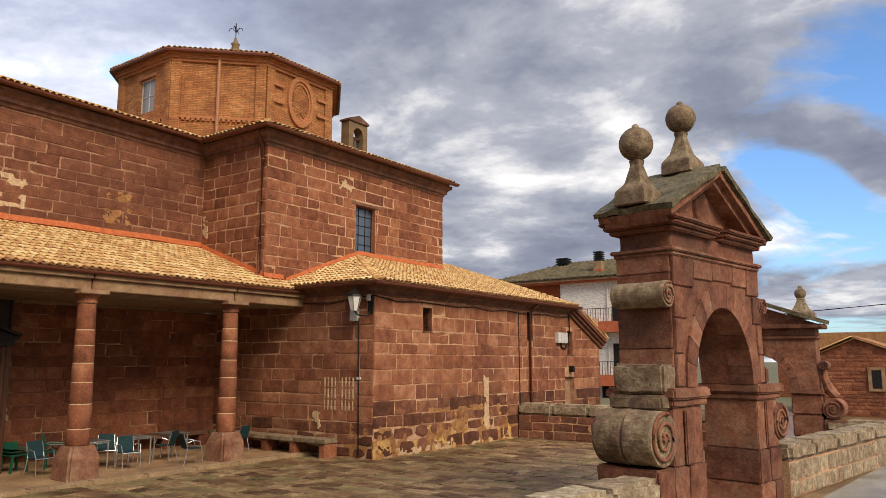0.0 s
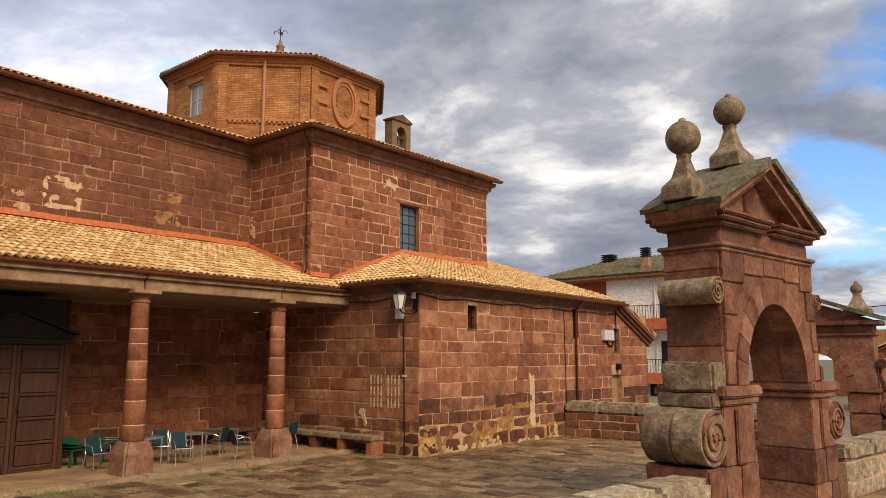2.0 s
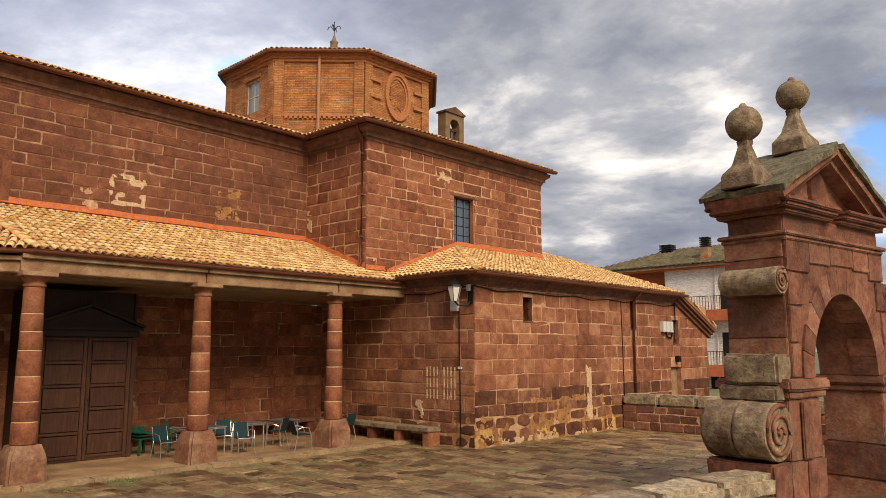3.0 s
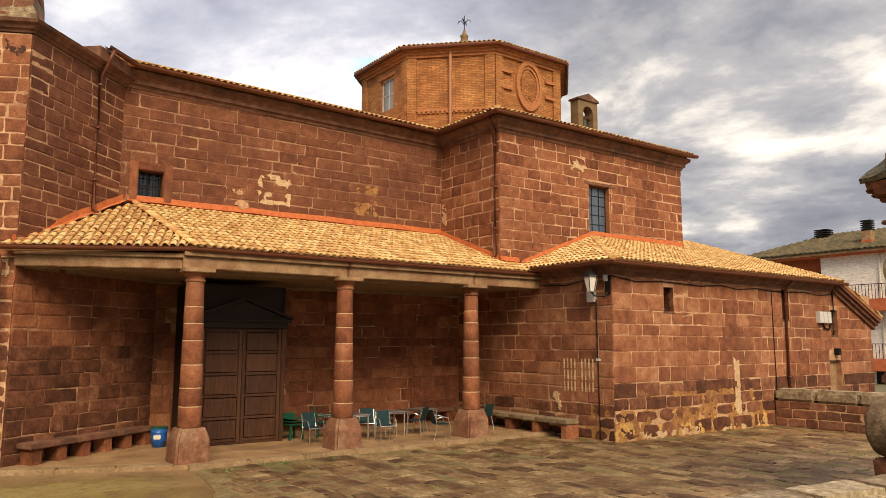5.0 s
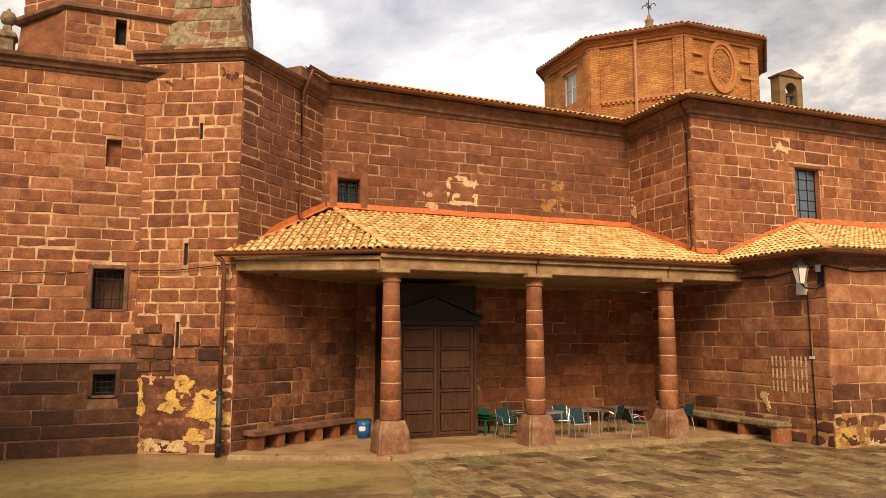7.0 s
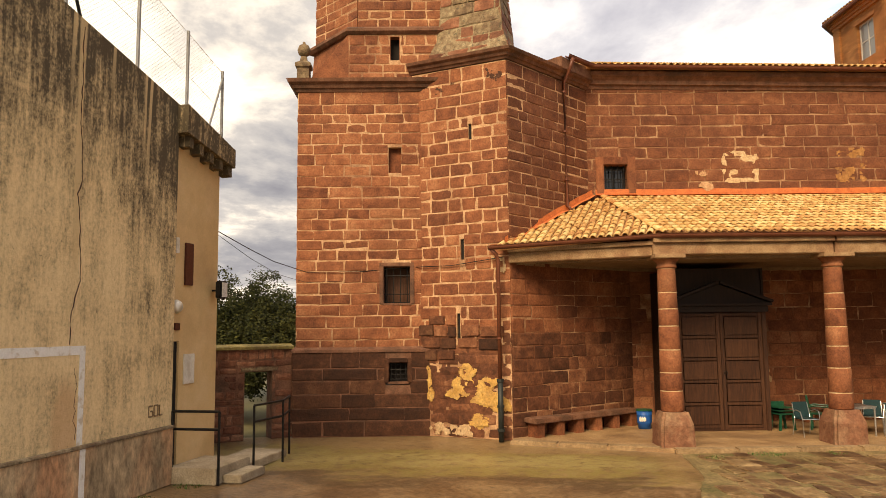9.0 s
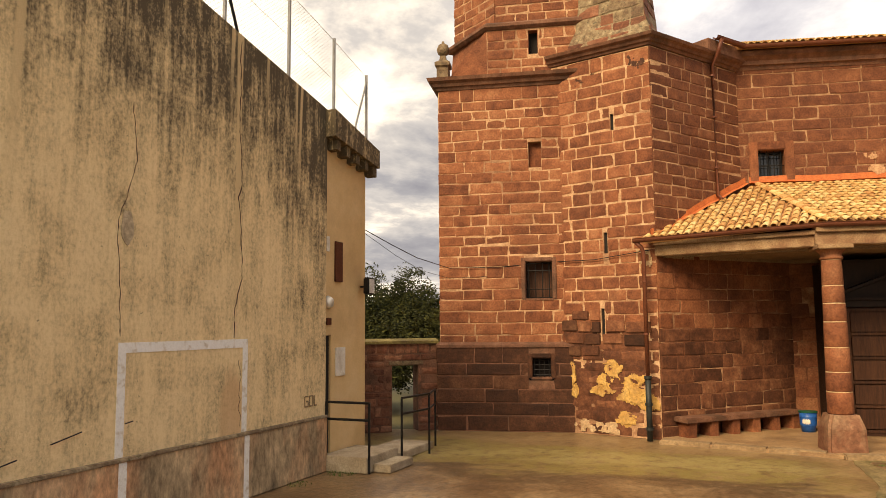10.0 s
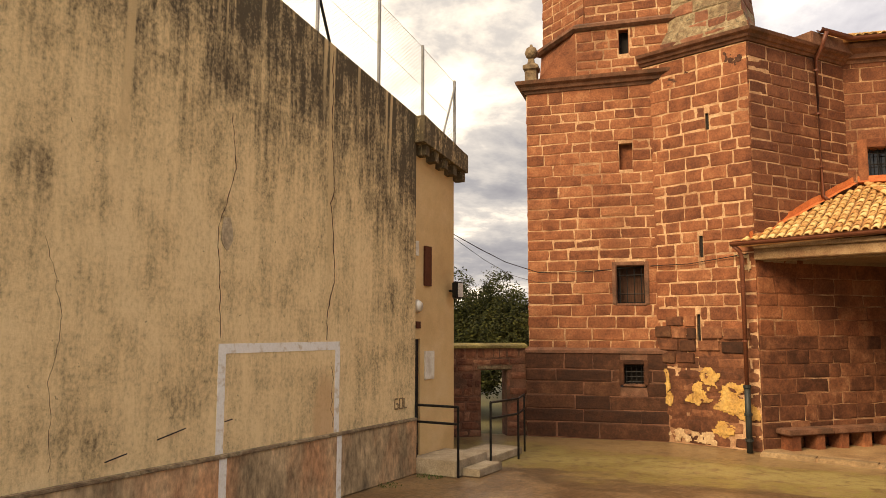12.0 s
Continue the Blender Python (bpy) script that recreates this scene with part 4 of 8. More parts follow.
blocking = tagged(obj("trim_turret_blocking", roughen(boxed(1.85, -0.24, 8.70, ltt + 0.1, 0.5, 9.02, bevel=0.02), 0.008, 3), M_CORNICE), "blocking course of dark stone under the nave gutter", "trim", kind="structure")
blocking.matrix_world = mtt
moulding("trim_annex_cornice", (AX, AY), (AX, 25.0), 4.10, CORNICE, M_CORNICE, "brown moulded eaves cornice of the annex", m0=1)
moulding("trim_annex_cornice_side", (-15.2, AY), (AX, AY), 4.10, CORNICE, M_CORNICE, "brown moulded eaves cornice of the annex", m1=1)

# ---- roofs ----
HIPC, HIPT, PEND = (-14.95, 4.71, 4.30), (NX, 4.35, 5.70), (-16.28, 1.45, 4.20)
r_porch = roof("roof_porch", (-14.95, 4.71, 4.30), (-14.95, 14.2, 4.30), (NX, 4.71, 5.70),
    [(-14.95, 4.71, 4.30), (-14.95, 14.2, 4.30), (-15.87, 14.2, 4.643), (-15.87, 13.5, 4.643), (NX, 13.5, 5.70), (NX, 4.35, 5.70)], "sandy yellow clay tile porch roof")
r_hip = roof("roof_porch_end", PEND, HIPC, HIPT, [PEND, HIPC, HIPT, (-17.2, 2.6, 5.0)], "hipped end of the tiled porch roof")
r_ann = roof("roof_annex", (-12.12, 13.9, 4.42), (-12.12, 25.15, 4.42), (TX, 13.9, 5.66),
    [(-12.12, 13.9, 4.42), (-12.12, 25.15, 4.42), (-18.0, 25.15, 6.36), (-18.0, 21.83, 6.36), (TX, 21.83, 5.66), (TX, 17.25, 5.66)], "sandy yellow clay tile annex roof")
r_ann2 = roof("roof_annex_hip", (-15.2, 13.9, 4.42), (-12.12, 13.9, 4.42), (-15.2, 17.25, 5.66),
    [(-15.3, 13.9, 4.42), (-12.12, 13.9, 4.42), (TX, 17.25, 5.66), (TX, 14.2, 4.53), (-15.3, 14.2, 4.53)], "hipped side of the tiled annex roof")
roof("roof_annex_end", (-12.12, 27.75, 3.30), (-18.0, 27.75, 5.2), (-12.12, 25.15, 4.42), [(-12.12, 27.75, 3.30), (-18.0, 27.75, 5.2), (-18.0, 25.15, 6.36), (-12.12, 25.15, 4.42)], "falling end of the annex roof", rows=12)
NE, TE = 9.04, 8.90          # eaves of nave (at the turret) and transept
r_nave = roof("roof_nave", (NX + 0.40, 3.9, NE), (NX + 0.40, TY - 0.3, TE), (-23.5, 3.9, 11.0), [(NX + 0.40, 3.9, NE), (NX + 0.40, TY - 0.36, TE), (-23.5, 15.5, 10.6), (-23.5, 3.9, 10.8)], "clay tile nave roof", rows=7)
r_ts = roof("roof_transept_side", (-21.5, TY - 0.40, TE), (TX + 0.40, TY - 0.40, TE), (-18, 17.6, 10.4), [(-21.5, TY - 0.40, TE), (TX + 0.40, TY - 0.40, TE), (-20.0, 17.6, 10.3), (-21.5, 17.6, 10.3)], "clay tile transept roof", rows=7)
r_tf = roof("roof_transept_front", (TX + 0.40, TY - 0.40, TE), (TX + 0.40, 22.15, TE), (-20.0, 17.6, 10.3), [(TX + 0.40, TY - 0.40, TE), (TX + 0.40, 22.15, TE), (-20.0, 17.7, 10.3), (-20.0, 17.5, 10.3)], "clay tile transept roof", rows=7)
slab("ceiling_porch", ((-15.34, 4.75), (-15.34, 14.19), (-18.69, 14.19), (-18.69, 5.05), (-16.50, 1.9), (-16.42, 1.9)), 3.80, 3.87, M_PLASTER, "dim plastered porch ceiling", "ceiling")


# ---- openings of the church ----
def grille(name, m, x0, x1, z0, z1, nx, nz, y, parent, r=0.010):
    bm = bmesh.new()
    for k in range(nx):
        x = x0 + (x1 - x0) * (k + 0.5) / nx
        tube(bm, [(x, y, z0), (x, y, z1)], r, 6)
    for k in range(nz):
        z = z0 + (z1 - z0) * (k + 0.5) / nz
        tube(bm, [(x0, y, z), (x1, y, z)], r, 6)
    return part(name, bm, M_IRON, parent, "black iron bars")


def window(name, m, x0, x1, z0, z1, label, depth=0.25, nx=2, nz=3, bars=None, pane_mat=None, frame_mat=None, surround=0.0, shelf=True, stone=None):
    """A window set back in its opening: frame, panes, sill, iron bars."""
    w = thing(name, m, label, "window", kind="structure")
    fm = frame_mat or M_IRON
    bm = bmesh.new()
    t = 0.035
    for a, b, c, d in ((x0, x0 + t, z0, z1), (x1 - t, x1, z0, z1), (x0 + t, x1 - t, z0, z0 + t), (x0 + t, x1 - t, z1 - t, z1)):
        box(bm, a, depth, c, b, depth + 0.05, d)
    for k in range(1, nx):
        x = x0 + (x1 - x0) * k / nx
        box(bm, x - 0.011, depth + 0.004, z0 + t, x + 0.011, depth + 0.046, z1 - t)
    for k in range(1, nz):
        z = z0 + (z1 - z0) * k / nz
        box(bm, x0 + t, depth + 0.008, z - 0.010, x1 - t, depth + 0.042, z + 0.010)
    part("window_frame", bm, fm, w, "thin dark window frame")
    for i in range(nx):
        for j in range(nz):
            a, b = x0 + (x1 - x0) * i / nx + 0.012, x0 + (x1 - x0) * (i + 1) / nx - 0.012
            c, d = z0 + (z1 - z0) * j / nz + 0.012, z0 + (z1 - z0) * (j + 1) / nz - 0.012
            bm = boxed(a, depth + 0.02, c, b, depth + 0.026, d)
            bmesh.ops.rotate(bm, verts=bm.verts, cent=((a + b) / 2, depth + 0.023, (c + d) / 2), matrix=Matrix.Rotation(random.uniform(-0.03, 0.03), 3, "X"))
            part("pane", bm, pane_mat or M_PANE, w)
    # opaque near-black sheet in place of the unlit room
    part("backing", boxed(x0, depth + 0.12, z0, x1, depth + 0.14, z1), M_DARK, w, "near-black sheet painted as the unlit room")
    if shelf:
        part("window_sill", boxed(x0 - 0.02, -0.02, z0 - 0.05, x1 + 0.02, depth, z0 + 0.004, bevel=0.008), M_CORNICE, w)
    for a, b, c, d in ((x0, x0 + 0.012, z0, z1), (x1 - 0.012, x1, z0, z1), (x0 + 0.012, x1 - 0.012, z1 - 0.012, z1)):
        part("reveal_stone", boxed(a, 0.0, c, b, depth - 0.002, d), stone or M_STONE, w)
    if bars:
        grille("bars", m, x0, x1, z0, z1, bars[0], bars[1], 0.10, w, 0.012)
    if surround:
        s = surround
        for a, b, c, d in ((x0 - s, x0, z0 - 0.02, z1 + s), (x1, x1 + s, z0 - 0.02, z1 + s), (x0, x1, z1, z1 + s)):
            part("surround_stone", boxed(a, -0.035, c, b, depth - 0.02, d, bevel=0.012), stone or M_STONE, w)
    return w


window("window_1", m_nave, WIN_N[0] - 3.4, WIN_N[1] - 3.4, WIN_N[2], WIN_N[3], "deep-set barred nave window in a dressed stone frame", bars=(4, 4), surround=0.20, pane_mat=M_DARKPANE)
window("window_2", m_tran, WIN_T[0] - TY, WIN_T[1] - TY, WIN_T[2], WIN_T[3], "tall barred transept window of small sky-reflecting panes", nx=3, nz=5, depth=0.16)
part("lintel", boxed(WIN_T[0] - TY - 0.22, -0.03, WIN_T[3], WIN_T[1] - TY + 0.24, 0.12, WIN_T[3] + 0.10, bevel=0.01), M_CORNICE, bpy.data.objects["window_2"]).matrix_parent_inverse = Matrix()
for k, (h, lab) in enumerate(zip(ANNEX_HOLES[:3], ("small dark slit window under the annex eaves", "narrow dark annex window beside the drainpipe", "small shuttered annex window"))):
    window("window_%d" % (k + 3), m_annex, h[0], h[1], h[2], h[3], lab, nx=1, nz=2, bars=(2, 3), depth=0.34, pane_mat=M_DARK)
# the brown wood pane paints the dark of the recess
window("window_6", m_tow, TOWER_HOLES[0][0], TOWER_HOLES[0][1], TOWER_HOLES[0][2], TOWER_HOLES[0][3], "square barred tower window in a stone frame", bars=(4, 2), depth=0.30, surround=0.09, stone=M_CORNICE, nx=1, nz=1, pane_mat=M_WOOD)
window("window_7", m_tow0, 2.22, 2.66, 1.22, 1.66, "small barred window with a splayed stone frame", bars=(4, 4), depth=0.26, nx=1, nz=1, pane_mat=M_DARK, surround=0.10, stone=M_BASE)
window("window_8", m_tow2, 1.0, 1.24, 8.9, 9.5, "dark slit window high in the tower", nx=1, nz=1, depth=0.2, pane_mat=M_DARK, shelf=False)
niche = thing("niche", m_tow, "blocked tower niche with pale stone back", "niche", kind="structure")
part("back", boxed(2.16, 0.16, 6.1, 2.46, 0.30, 6.72), M_STONE, niche)
for x0, x1, z0, z1 in ((1.52, 1.60, 6.75, 7.12), (1.28, 1.37, 3.98, 4.45), (1.17, 1.25, 2.16, 2.76)):
    s = thing("slit", m_tur, "narrow dark slit in the turret wall", "slit", kind="structure")
    # near-black block close to the face paints the slit's shade
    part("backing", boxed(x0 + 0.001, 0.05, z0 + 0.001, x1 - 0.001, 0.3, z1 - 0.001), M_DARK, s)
ad = thing("door_2", m_annex, "pale narrow side door at the annex end", "door", kind="structure")
part("door_leaf", boxed(10.66, 0.16, 0.0, 11.13, 0.21, 1.83), M_BEAM, ad)
part("backing", boxed(10.4, 0.35, 0.0, 11.15, 0.4, 1.85), M_DARK, ad)


# ---- turret top, broken stump ----
mc, mc_len = frame_of(TUR_L, TUR_C)
bm = bmesh.new()
base = [(0.40, 0.10), (2.55, 0.06), (2.3, 1.7), (0.5, 1.8)]
rings = []
for z, k in ((8.74, 1.0), (9.05, 0.92), (9.35, 0.80), (10.4, 0.70), (11.6, 0.62)):
    rings.append([bm.verts.new((1.42 + (x - 1.42) * k, 0.9 + (y - 0.9) * k, z)) for x, y in base])
for a, b in zip(rings, rings[1:]):
    for k in range(4):
        bm.faces.new((a[k], a[(k + 1) % 4], b[(k + 1) % 4], b[k]))
bm.faces.new(rings[-1])
bmesh.ops.subdivide_edges(bm, edges=bm.edges[:], cuts=4, use_grid_fill=True)
roughen(bm, 0.035, 3.0)
stump = tagged(obj("turret_stump", bm, M_LICHEN), "mossy tapering stone stump on the turret top", "pinnacle", kind="structure")
stump.matrix_world = mc
rngs = random.Random(5)
for side in range(2):
    for row in range(8):
        z = 8.85 + row * 0.30
        k = 1.0 - min(1.0, (z - 8.74) / 0.6) * 0.2 - max(0, z - 9.35) * 0.08
        a, b = (Vector((1.42 + (base[i][0] - 1.42) * k, 0.9 + (base[i][1] - 0.9) * k, 0)) for i in ((0, 1) if side == 0 else (1, 2)))
        x = 0.0
        d = b - a
        while x < d.length - 0.1:
            w = min(rngs.uniform(0.3, 0.6), d.length - x)
            u = d.normalized()
            n = Vector((-u.y, u.x, 0))
            me = block_mesh(w - 0.04, 0.27, rngs.randrange(4), M_LICHEN if rngs.random() < 0.6 else M_GATE)
            s = new("stone", me)
            s.parent = stump
            o = a + u * (x + w / 2)
            s.matrix_basis = Matrix(((u.x, n.x, 0, o.x), (u.y, n.y, 0, o.y), (0, 0, 1, z), (0, 0, 0, 1))) @ Matrix.Rotation(-0.12, 4, "X")
            x += w
slab("ceiling_turret", (TUR_L, TUR_C, (NX, 4.03), (-20.5, 3.2), (-20, 0)), 8.6, 8.76, M_LICHEN, "stone cap of the turret", "roof")

pin = thing("tower_pinnacle", pose(-17.46, -3.02, 8.36), "small stone pinnacle with a ball on the tower's cornice", "pinnacle")
part("base", lathed([(0.20, 0.0), (0.20, 0.30), (0.26, 0.34), (0.26, 0.42), (0.12, 0.50), (0.09, 0.62)], 4, phase=math.pi / 4), M_LICHEN, pin)
part("ball", lathed([(0.03, 0.60), (0.13, 0.68), (0.16, 0.78), (0.12, 0.89), (0.04, 0.94), (0.03, 0.99)], 14), M_LICHEN, pin, smooth=True)

# ---- octagonal lantern of brick ----
OC, OR, OZ0, OZ1 = Vector((-23.2, 17.9, 0)), 4.10, 9.2, 12.62
lantern = thing("octagon_lantern", Matrix.Translation(OC), "octagonal orange brick lantern with a tiled roof", "lantern tower", kind="structure")
FACES = {}
for k in range(8):
    a0, a1 = radians(-22.5 + 45 * k), radians(22.5 + 45 * k)
    p0, p1 = (OR * math.cos(a0), OR * math.sin(a0)), (OR * math.cos(a1), OR * math.sin(a1))
    m, ln = frame_of(p0, p1)
    FACES[k] = (m, ln)
    bm = bmesh.new()
    core(bm, ln, OZ0, OZ1, 0.4, [(1.27, 2.20, 10.95, 12.2)] if k == 6 else [])
    w = part("brick_wall", bm, M_BRICK, lantern)
    w.matrix_basis = m
    for x0, x1 in ((0.0, 0.34), (ln - 0.34, ln)):
        p = part("corner_pilaster", boxed(x0, -0.07, OZ0, x1, 0.0, OZ1), M_BRICK, lantern)
        p.matrix_basis = m
    bm = bmesh.new()
    for zz, out, hh in ((OZ1 - 0.12, 0.08, 0.10), (OZ1 - 0.02, 0.14, 0.10), (OZ1 + 0.08, 0.22, 0.12)):
        box(bm, -out * 0.41, -out, zz, ln + out * 0.41, 0.1, zz + hh)
    p = part("brick_cornice", bm, M_BRICKTRIM, lantern)
    p.matrix_basis = m
    bm = boxed(0.34, -0.05, 10.52, ln - 0.34, 0.0, 10.60)
    for q in range(14):
        x = 0.4 + q * (ln - 0.8) / 14
        box(bm, x, -0.07, 10.44, x + 0.10, 0.0, 10.52)
    p = part("brick_string", bm, M_BRICKTRIM, lantern)
    p.matrix_basis = m
    # roof slope
    er = OR + 0.34
    q0, q1 = Vector((er * math.cos(a0), er * math.sin(a0), 12.84)), Vector((er * math.cos(a1), er * math.sin(a1), 12.84))
    top = Vector((0, 0, 14.2))
    if k in (0, 1, 5, 6, 7):
        r = roof("roof_lantern", q0 + OC, q1 + OC, top + OC, [q0 + OC, q1 + OC, top + OC], "clay tiles of the lantern", rows=5, limit=60, deck=0.08)
    bm = tubed([q0 + Vector((0, 0, -0.04)), q1 + Vector((0, 0, -0.04))], 0.07, 8)
    part("gutter", bm, M_GUTTER, lantern, "brown eaves gutter")
m, ln = FACES[6]
for a, b, c, d in ((1.27, 1.32, 10.95, 12.2), (2.15, 2.20, 10.95, 12.2), (1.32, 2.15, 10.95, 11.0), (1.32, 2.15, 12.15, 12.2), (1.72, 1.75, 11.0, 12.15), (1.32, 2.15, 11.56, 11.59)):
    part("window_bar", boxed(a, 0.10, c, b, 0.15, d), M_GREY, lantern).matrix_basis = m
part("window_pane", boxed(1.32, 0.12, 11.0, 2.15, 0.13, 12.15), glass("pale_window_glass", (0.20, 0.22, 0.23), 0.3), lantern).matrix_basis = m
part("window_arch", boxed(1.17, -0.03, 12.2, 2.30, 0.02, 12.32), M_BRICKTRIM, lantern).matrix_basis = m
m, ln = FACES[7]
part("downpipe", tubed([(ln * 0.50, -0.13, 12.85), (ln * 0.5, -0.10, 12.6), (ln * 0.50, -0.10, 10.0)], 0.06, 8), M_TANPIPE, lantern, "tan painted downpipe").matrix_basis = m
m, ln = FACES[0]
cx, cz = ln / 2, 11.65
for ra, rb, y in ((0.50, 0.62, -0.10), (0.42, 0.50, -0.05)):
    bm = bmesh.new()
    n = 28
    for q in range(n):
        t0, t1 = 2 * math.pi * q / n, 2 * math.pi * (q + 1) / n
        vs = []
        for yy in (y, 0.0):
            for rr, tt in ((ra, t0), (rb, t0), (rb, t1), (ra, t1)):
                vs.append(bm.verts.new((cx + rr * math.cos(tt), yy, cz + 1.52 * rr * math.sin(tt))))
        for f in ((0, 1, 2, 3), (7, 6, 5, 4), (1, 5, 6, 2), (4, 0, 3, 7)):
            bm.faces.new([vs[i] for i in f])
    bmesh.ops.recalc_face_normals(bm, faces=bm.faces)
    part("oval_moulding", bm, M_BRICKTRIM, lantern, "oval brick ring of a blind window").matrix_basis = m
for q in range(7):
    for e in (-1, 1):
        bm = boxed(-0.245, -0.03, -0.05, 0.245, 0.0, 0.05)
        bmesh.ops.rotate(bm, verts=bm.verts, cent=(0, 0, 0), matrix=Matrix.Rotation(e * 0.75, 3, "Y"))
        bmesh.ops.translate(bm, verts=bm.verts, vec=(cx + e * 0.165, e * 0.004, cz - 0.46 + q * 0.15))
        part("herringbone_brick", bm, M_BRICK, lantern).matrix_basis = m
for e in (-1, 1):
    for zz in (-0.32, 0.28):
        part("brick_band", boxed(cx + e * 1.08 - 0.26, -0.09, cz + zz, cx + e * 1.08 + 0.26, 0.0, cz + zz + 0.11), M_BRICKTRIM, lantern).matrix_basis = m
finial = thing("roof_finial", Matrix.Translation(OC), "stone roof finial with an iron weathervane", "finial")
part("stone_base", lathed([(0.30, 14.12), (0.28, 14.28), (0.19, 14.40), (0.14, 14.80), (0.18, 14.86), (0.09, 14.95), (0.05, 15.12)], 14), M_RENDERBELF, finial, smooth=True)
part("rod", tubed([(0, 0, 15.0), (0, 0, 15.75)], 0.018, 6), M_IRON, finial)
for a in (0, 1, 2, 3):
    d = Vector((math.cos(a * math.pi / 2 + 0.6), math.sin(a * math.pi / 2 + 0.6), 0))
    part("iron_leaf", tubed([Vector((0, 0, 15.35)), d * 0.14 + Vector((0, 0, 15.55)), d * 0.24 + Vector((0, 0, 15.52)), d * 0.28 + Vector((0, 0, 15.42))], 0.016, 6), M_IRON, finial)

# ---- small belfry behind the transept ----
mb, lb = frame_of((-20.0, 21.12), (-20.0, 22.22))
belfry = thing("belfry", mb, "small tan stone belfry with one arched bell opening", "belfry", kind="structure")
out = [(0, 9.4), (0.0, 12.0), (1.1, 12.0), (1.1, 9.4), (0.83, 9.4), (0.83, 11.50)]
out += [(0.55 + 0.28 * math.cos(t), 11.50 + 0.28 * math.sin(t)) for t in (math.pi * k / 8 for k in range(1, 8))]
out += [(0.27, 11.50), (0.27, 9.4)]
part("arched_wall", prismed(out, 0, 0.42), M_RENDERBELF, belfry)
part("infill", boxed(0.25, 0.06, 9.4, 0.85, 0.36, 10.62), M_RENDERBELF, belfry)
part("gable_cap", prismed([(-0.05, 12.0), (1.15, 12.0), (1.15, 12.07), (0.55, 12.30), (-0.05, 12.07)], -0.06, 0.48), M_CORNICE, belfry)
bell = new("bell")
bell.matrix_world = mb
tagged(bell, "dark bronze bell hanging in the belfry arch", "bell")
part("bell_body", lathed([(0.20, 10.92), (0.19, 10.96), (0.13, 11.10), (0.115, 11.25), (0.06, 11.32)], 14, Matrix.Translation((0.55, 0.2, 0))), M_BRONZE, bell, smooth=True)
part("yoke", boxed(0.26, 0.15, 11.32, 0.84, 0.25, 11.42), M_WOOD, bell)


# ---- gutters and downpipes ----
gutter("gutter_nave", [(-17.66, 3.39, NE + 0.03), (NX + 0.43, 4.15, NE - 0.02), (NX + 0.43, TY - 0.43, TE - 0.03), (TX + 0.43, TY - 0.43, TE - 0.05), (TX + 0.43, 22.2, TE - 0.02)], "brown metal gutter along nave and transept eaves")
gutter("gutter_porch", [(-16.20, 1.25, 4.19), (-14.87, 4.68, 4.26), (-14.87, 14.2, 4.26)], "brown metal gutter along the porch eaves")
gutter("gutter_annex", [(-15.0, 13.82, 4.36), (-12.04, 13.82, 4.36), (-12.04, 25.2, 4.36)], "brown metal gutter along the annex eaves")


def downpipe(pts, label, r=0.045, foot=None, clips=()):
    p = thing("downpipe", Matrix(), label, "drainpipe")
    part("pipe", tubed(pts, r, 10), M_GUTTER, p, smooth=True)
    for c in clips:
        part("bracket", lathed([(r + 0.012, c[2] - 0.02), (r + 0.012, c[2] + 0.02)], 10, Matrix.Translation((c[0], c[1], 0))), M_GUTTER, p)
    if foot:
        part("cast_foot", tubed(foot, r + 0.016, 10), M_PIPE, p, "dark green cast-iron foot", smooth=True)
        for z in (0.25, 0.75, foot[0][2] - 0.02):
            part("collar", lathed([(r + 0.034, z - 0.03), (r + 0.034, z + 0.03)], 10, Matrix.Translation((foot[0][0], foot[0][1], 0))), M_PIPE, p)
    return p


downpipe([(-16.20, 1.30, 4.14), (-16.22, 1.42, 4.02), (-16.24, 1.46, 3.9), (-16.24, 1.46, 1.3)], "brown drainpipe with a cast-iron foot on the turret corner", foot=[(-16.24, 1.46, 1.32), (-16.24, 1.46, 0.0)], clips=((-16.24, 1.46, 2.2), (-16.24, 1.46, 3.3)))
u = (Vector((NX, 4.03, 0)) - Vector((*TUR_C, 0))).normalized()
pp = Vector((*TUR_C, 0)) + u * 2.15 + Vector((u.y, -u.x, 0)) * 0.08
downpipe([pp + Vector((u.y, -u.x, 0)) * 0.3 + Vector((0, 0, 9.0)), pp + Vector((u.y, -u.x, 0)) * 0.2 + Vector((0, 0, 8.75)), pp + Vector((0, 0, 8.45)), pp + Vector((0, 0, 5.35)), pp + Vector((u.y, -u.x, 0)) * 0.12 + Vector((0, 0, 5.24))], "brown drainpipe down the turret flank", clips=[(pp.x, pp.y, z) for z in (6.0, 7.2, 8.2)])
downpipe([(TX + 0.12 - 0.2, TY - 0.36, 8.93), (TX - 0.12, TY - 0.2, 8.6), (TX - 0.12, TY - 0.07, 8.4), (TX - 0.12, TY - 0.07, 4.85), (TX - 0.12, TY - 0.18, 4.74)], "brown drainpipe at the transept corner", clips=[(TX - 0.12, TY - 0.07, z) for z in (5.6, 6.8, 8.0)])
downpipe([(AX + 0.38, 22.0, 4.30), (AX + 0.2, 22.0, 4.15), (AX + 0.07, 22.0, 3.98), (AX + 0.07, 22.0, 0.1)], "brown drainpipe down the annex wall", clips=[(AX + 0.07, 22.0, z) for z in (1.4, 2.6, 3.6)])


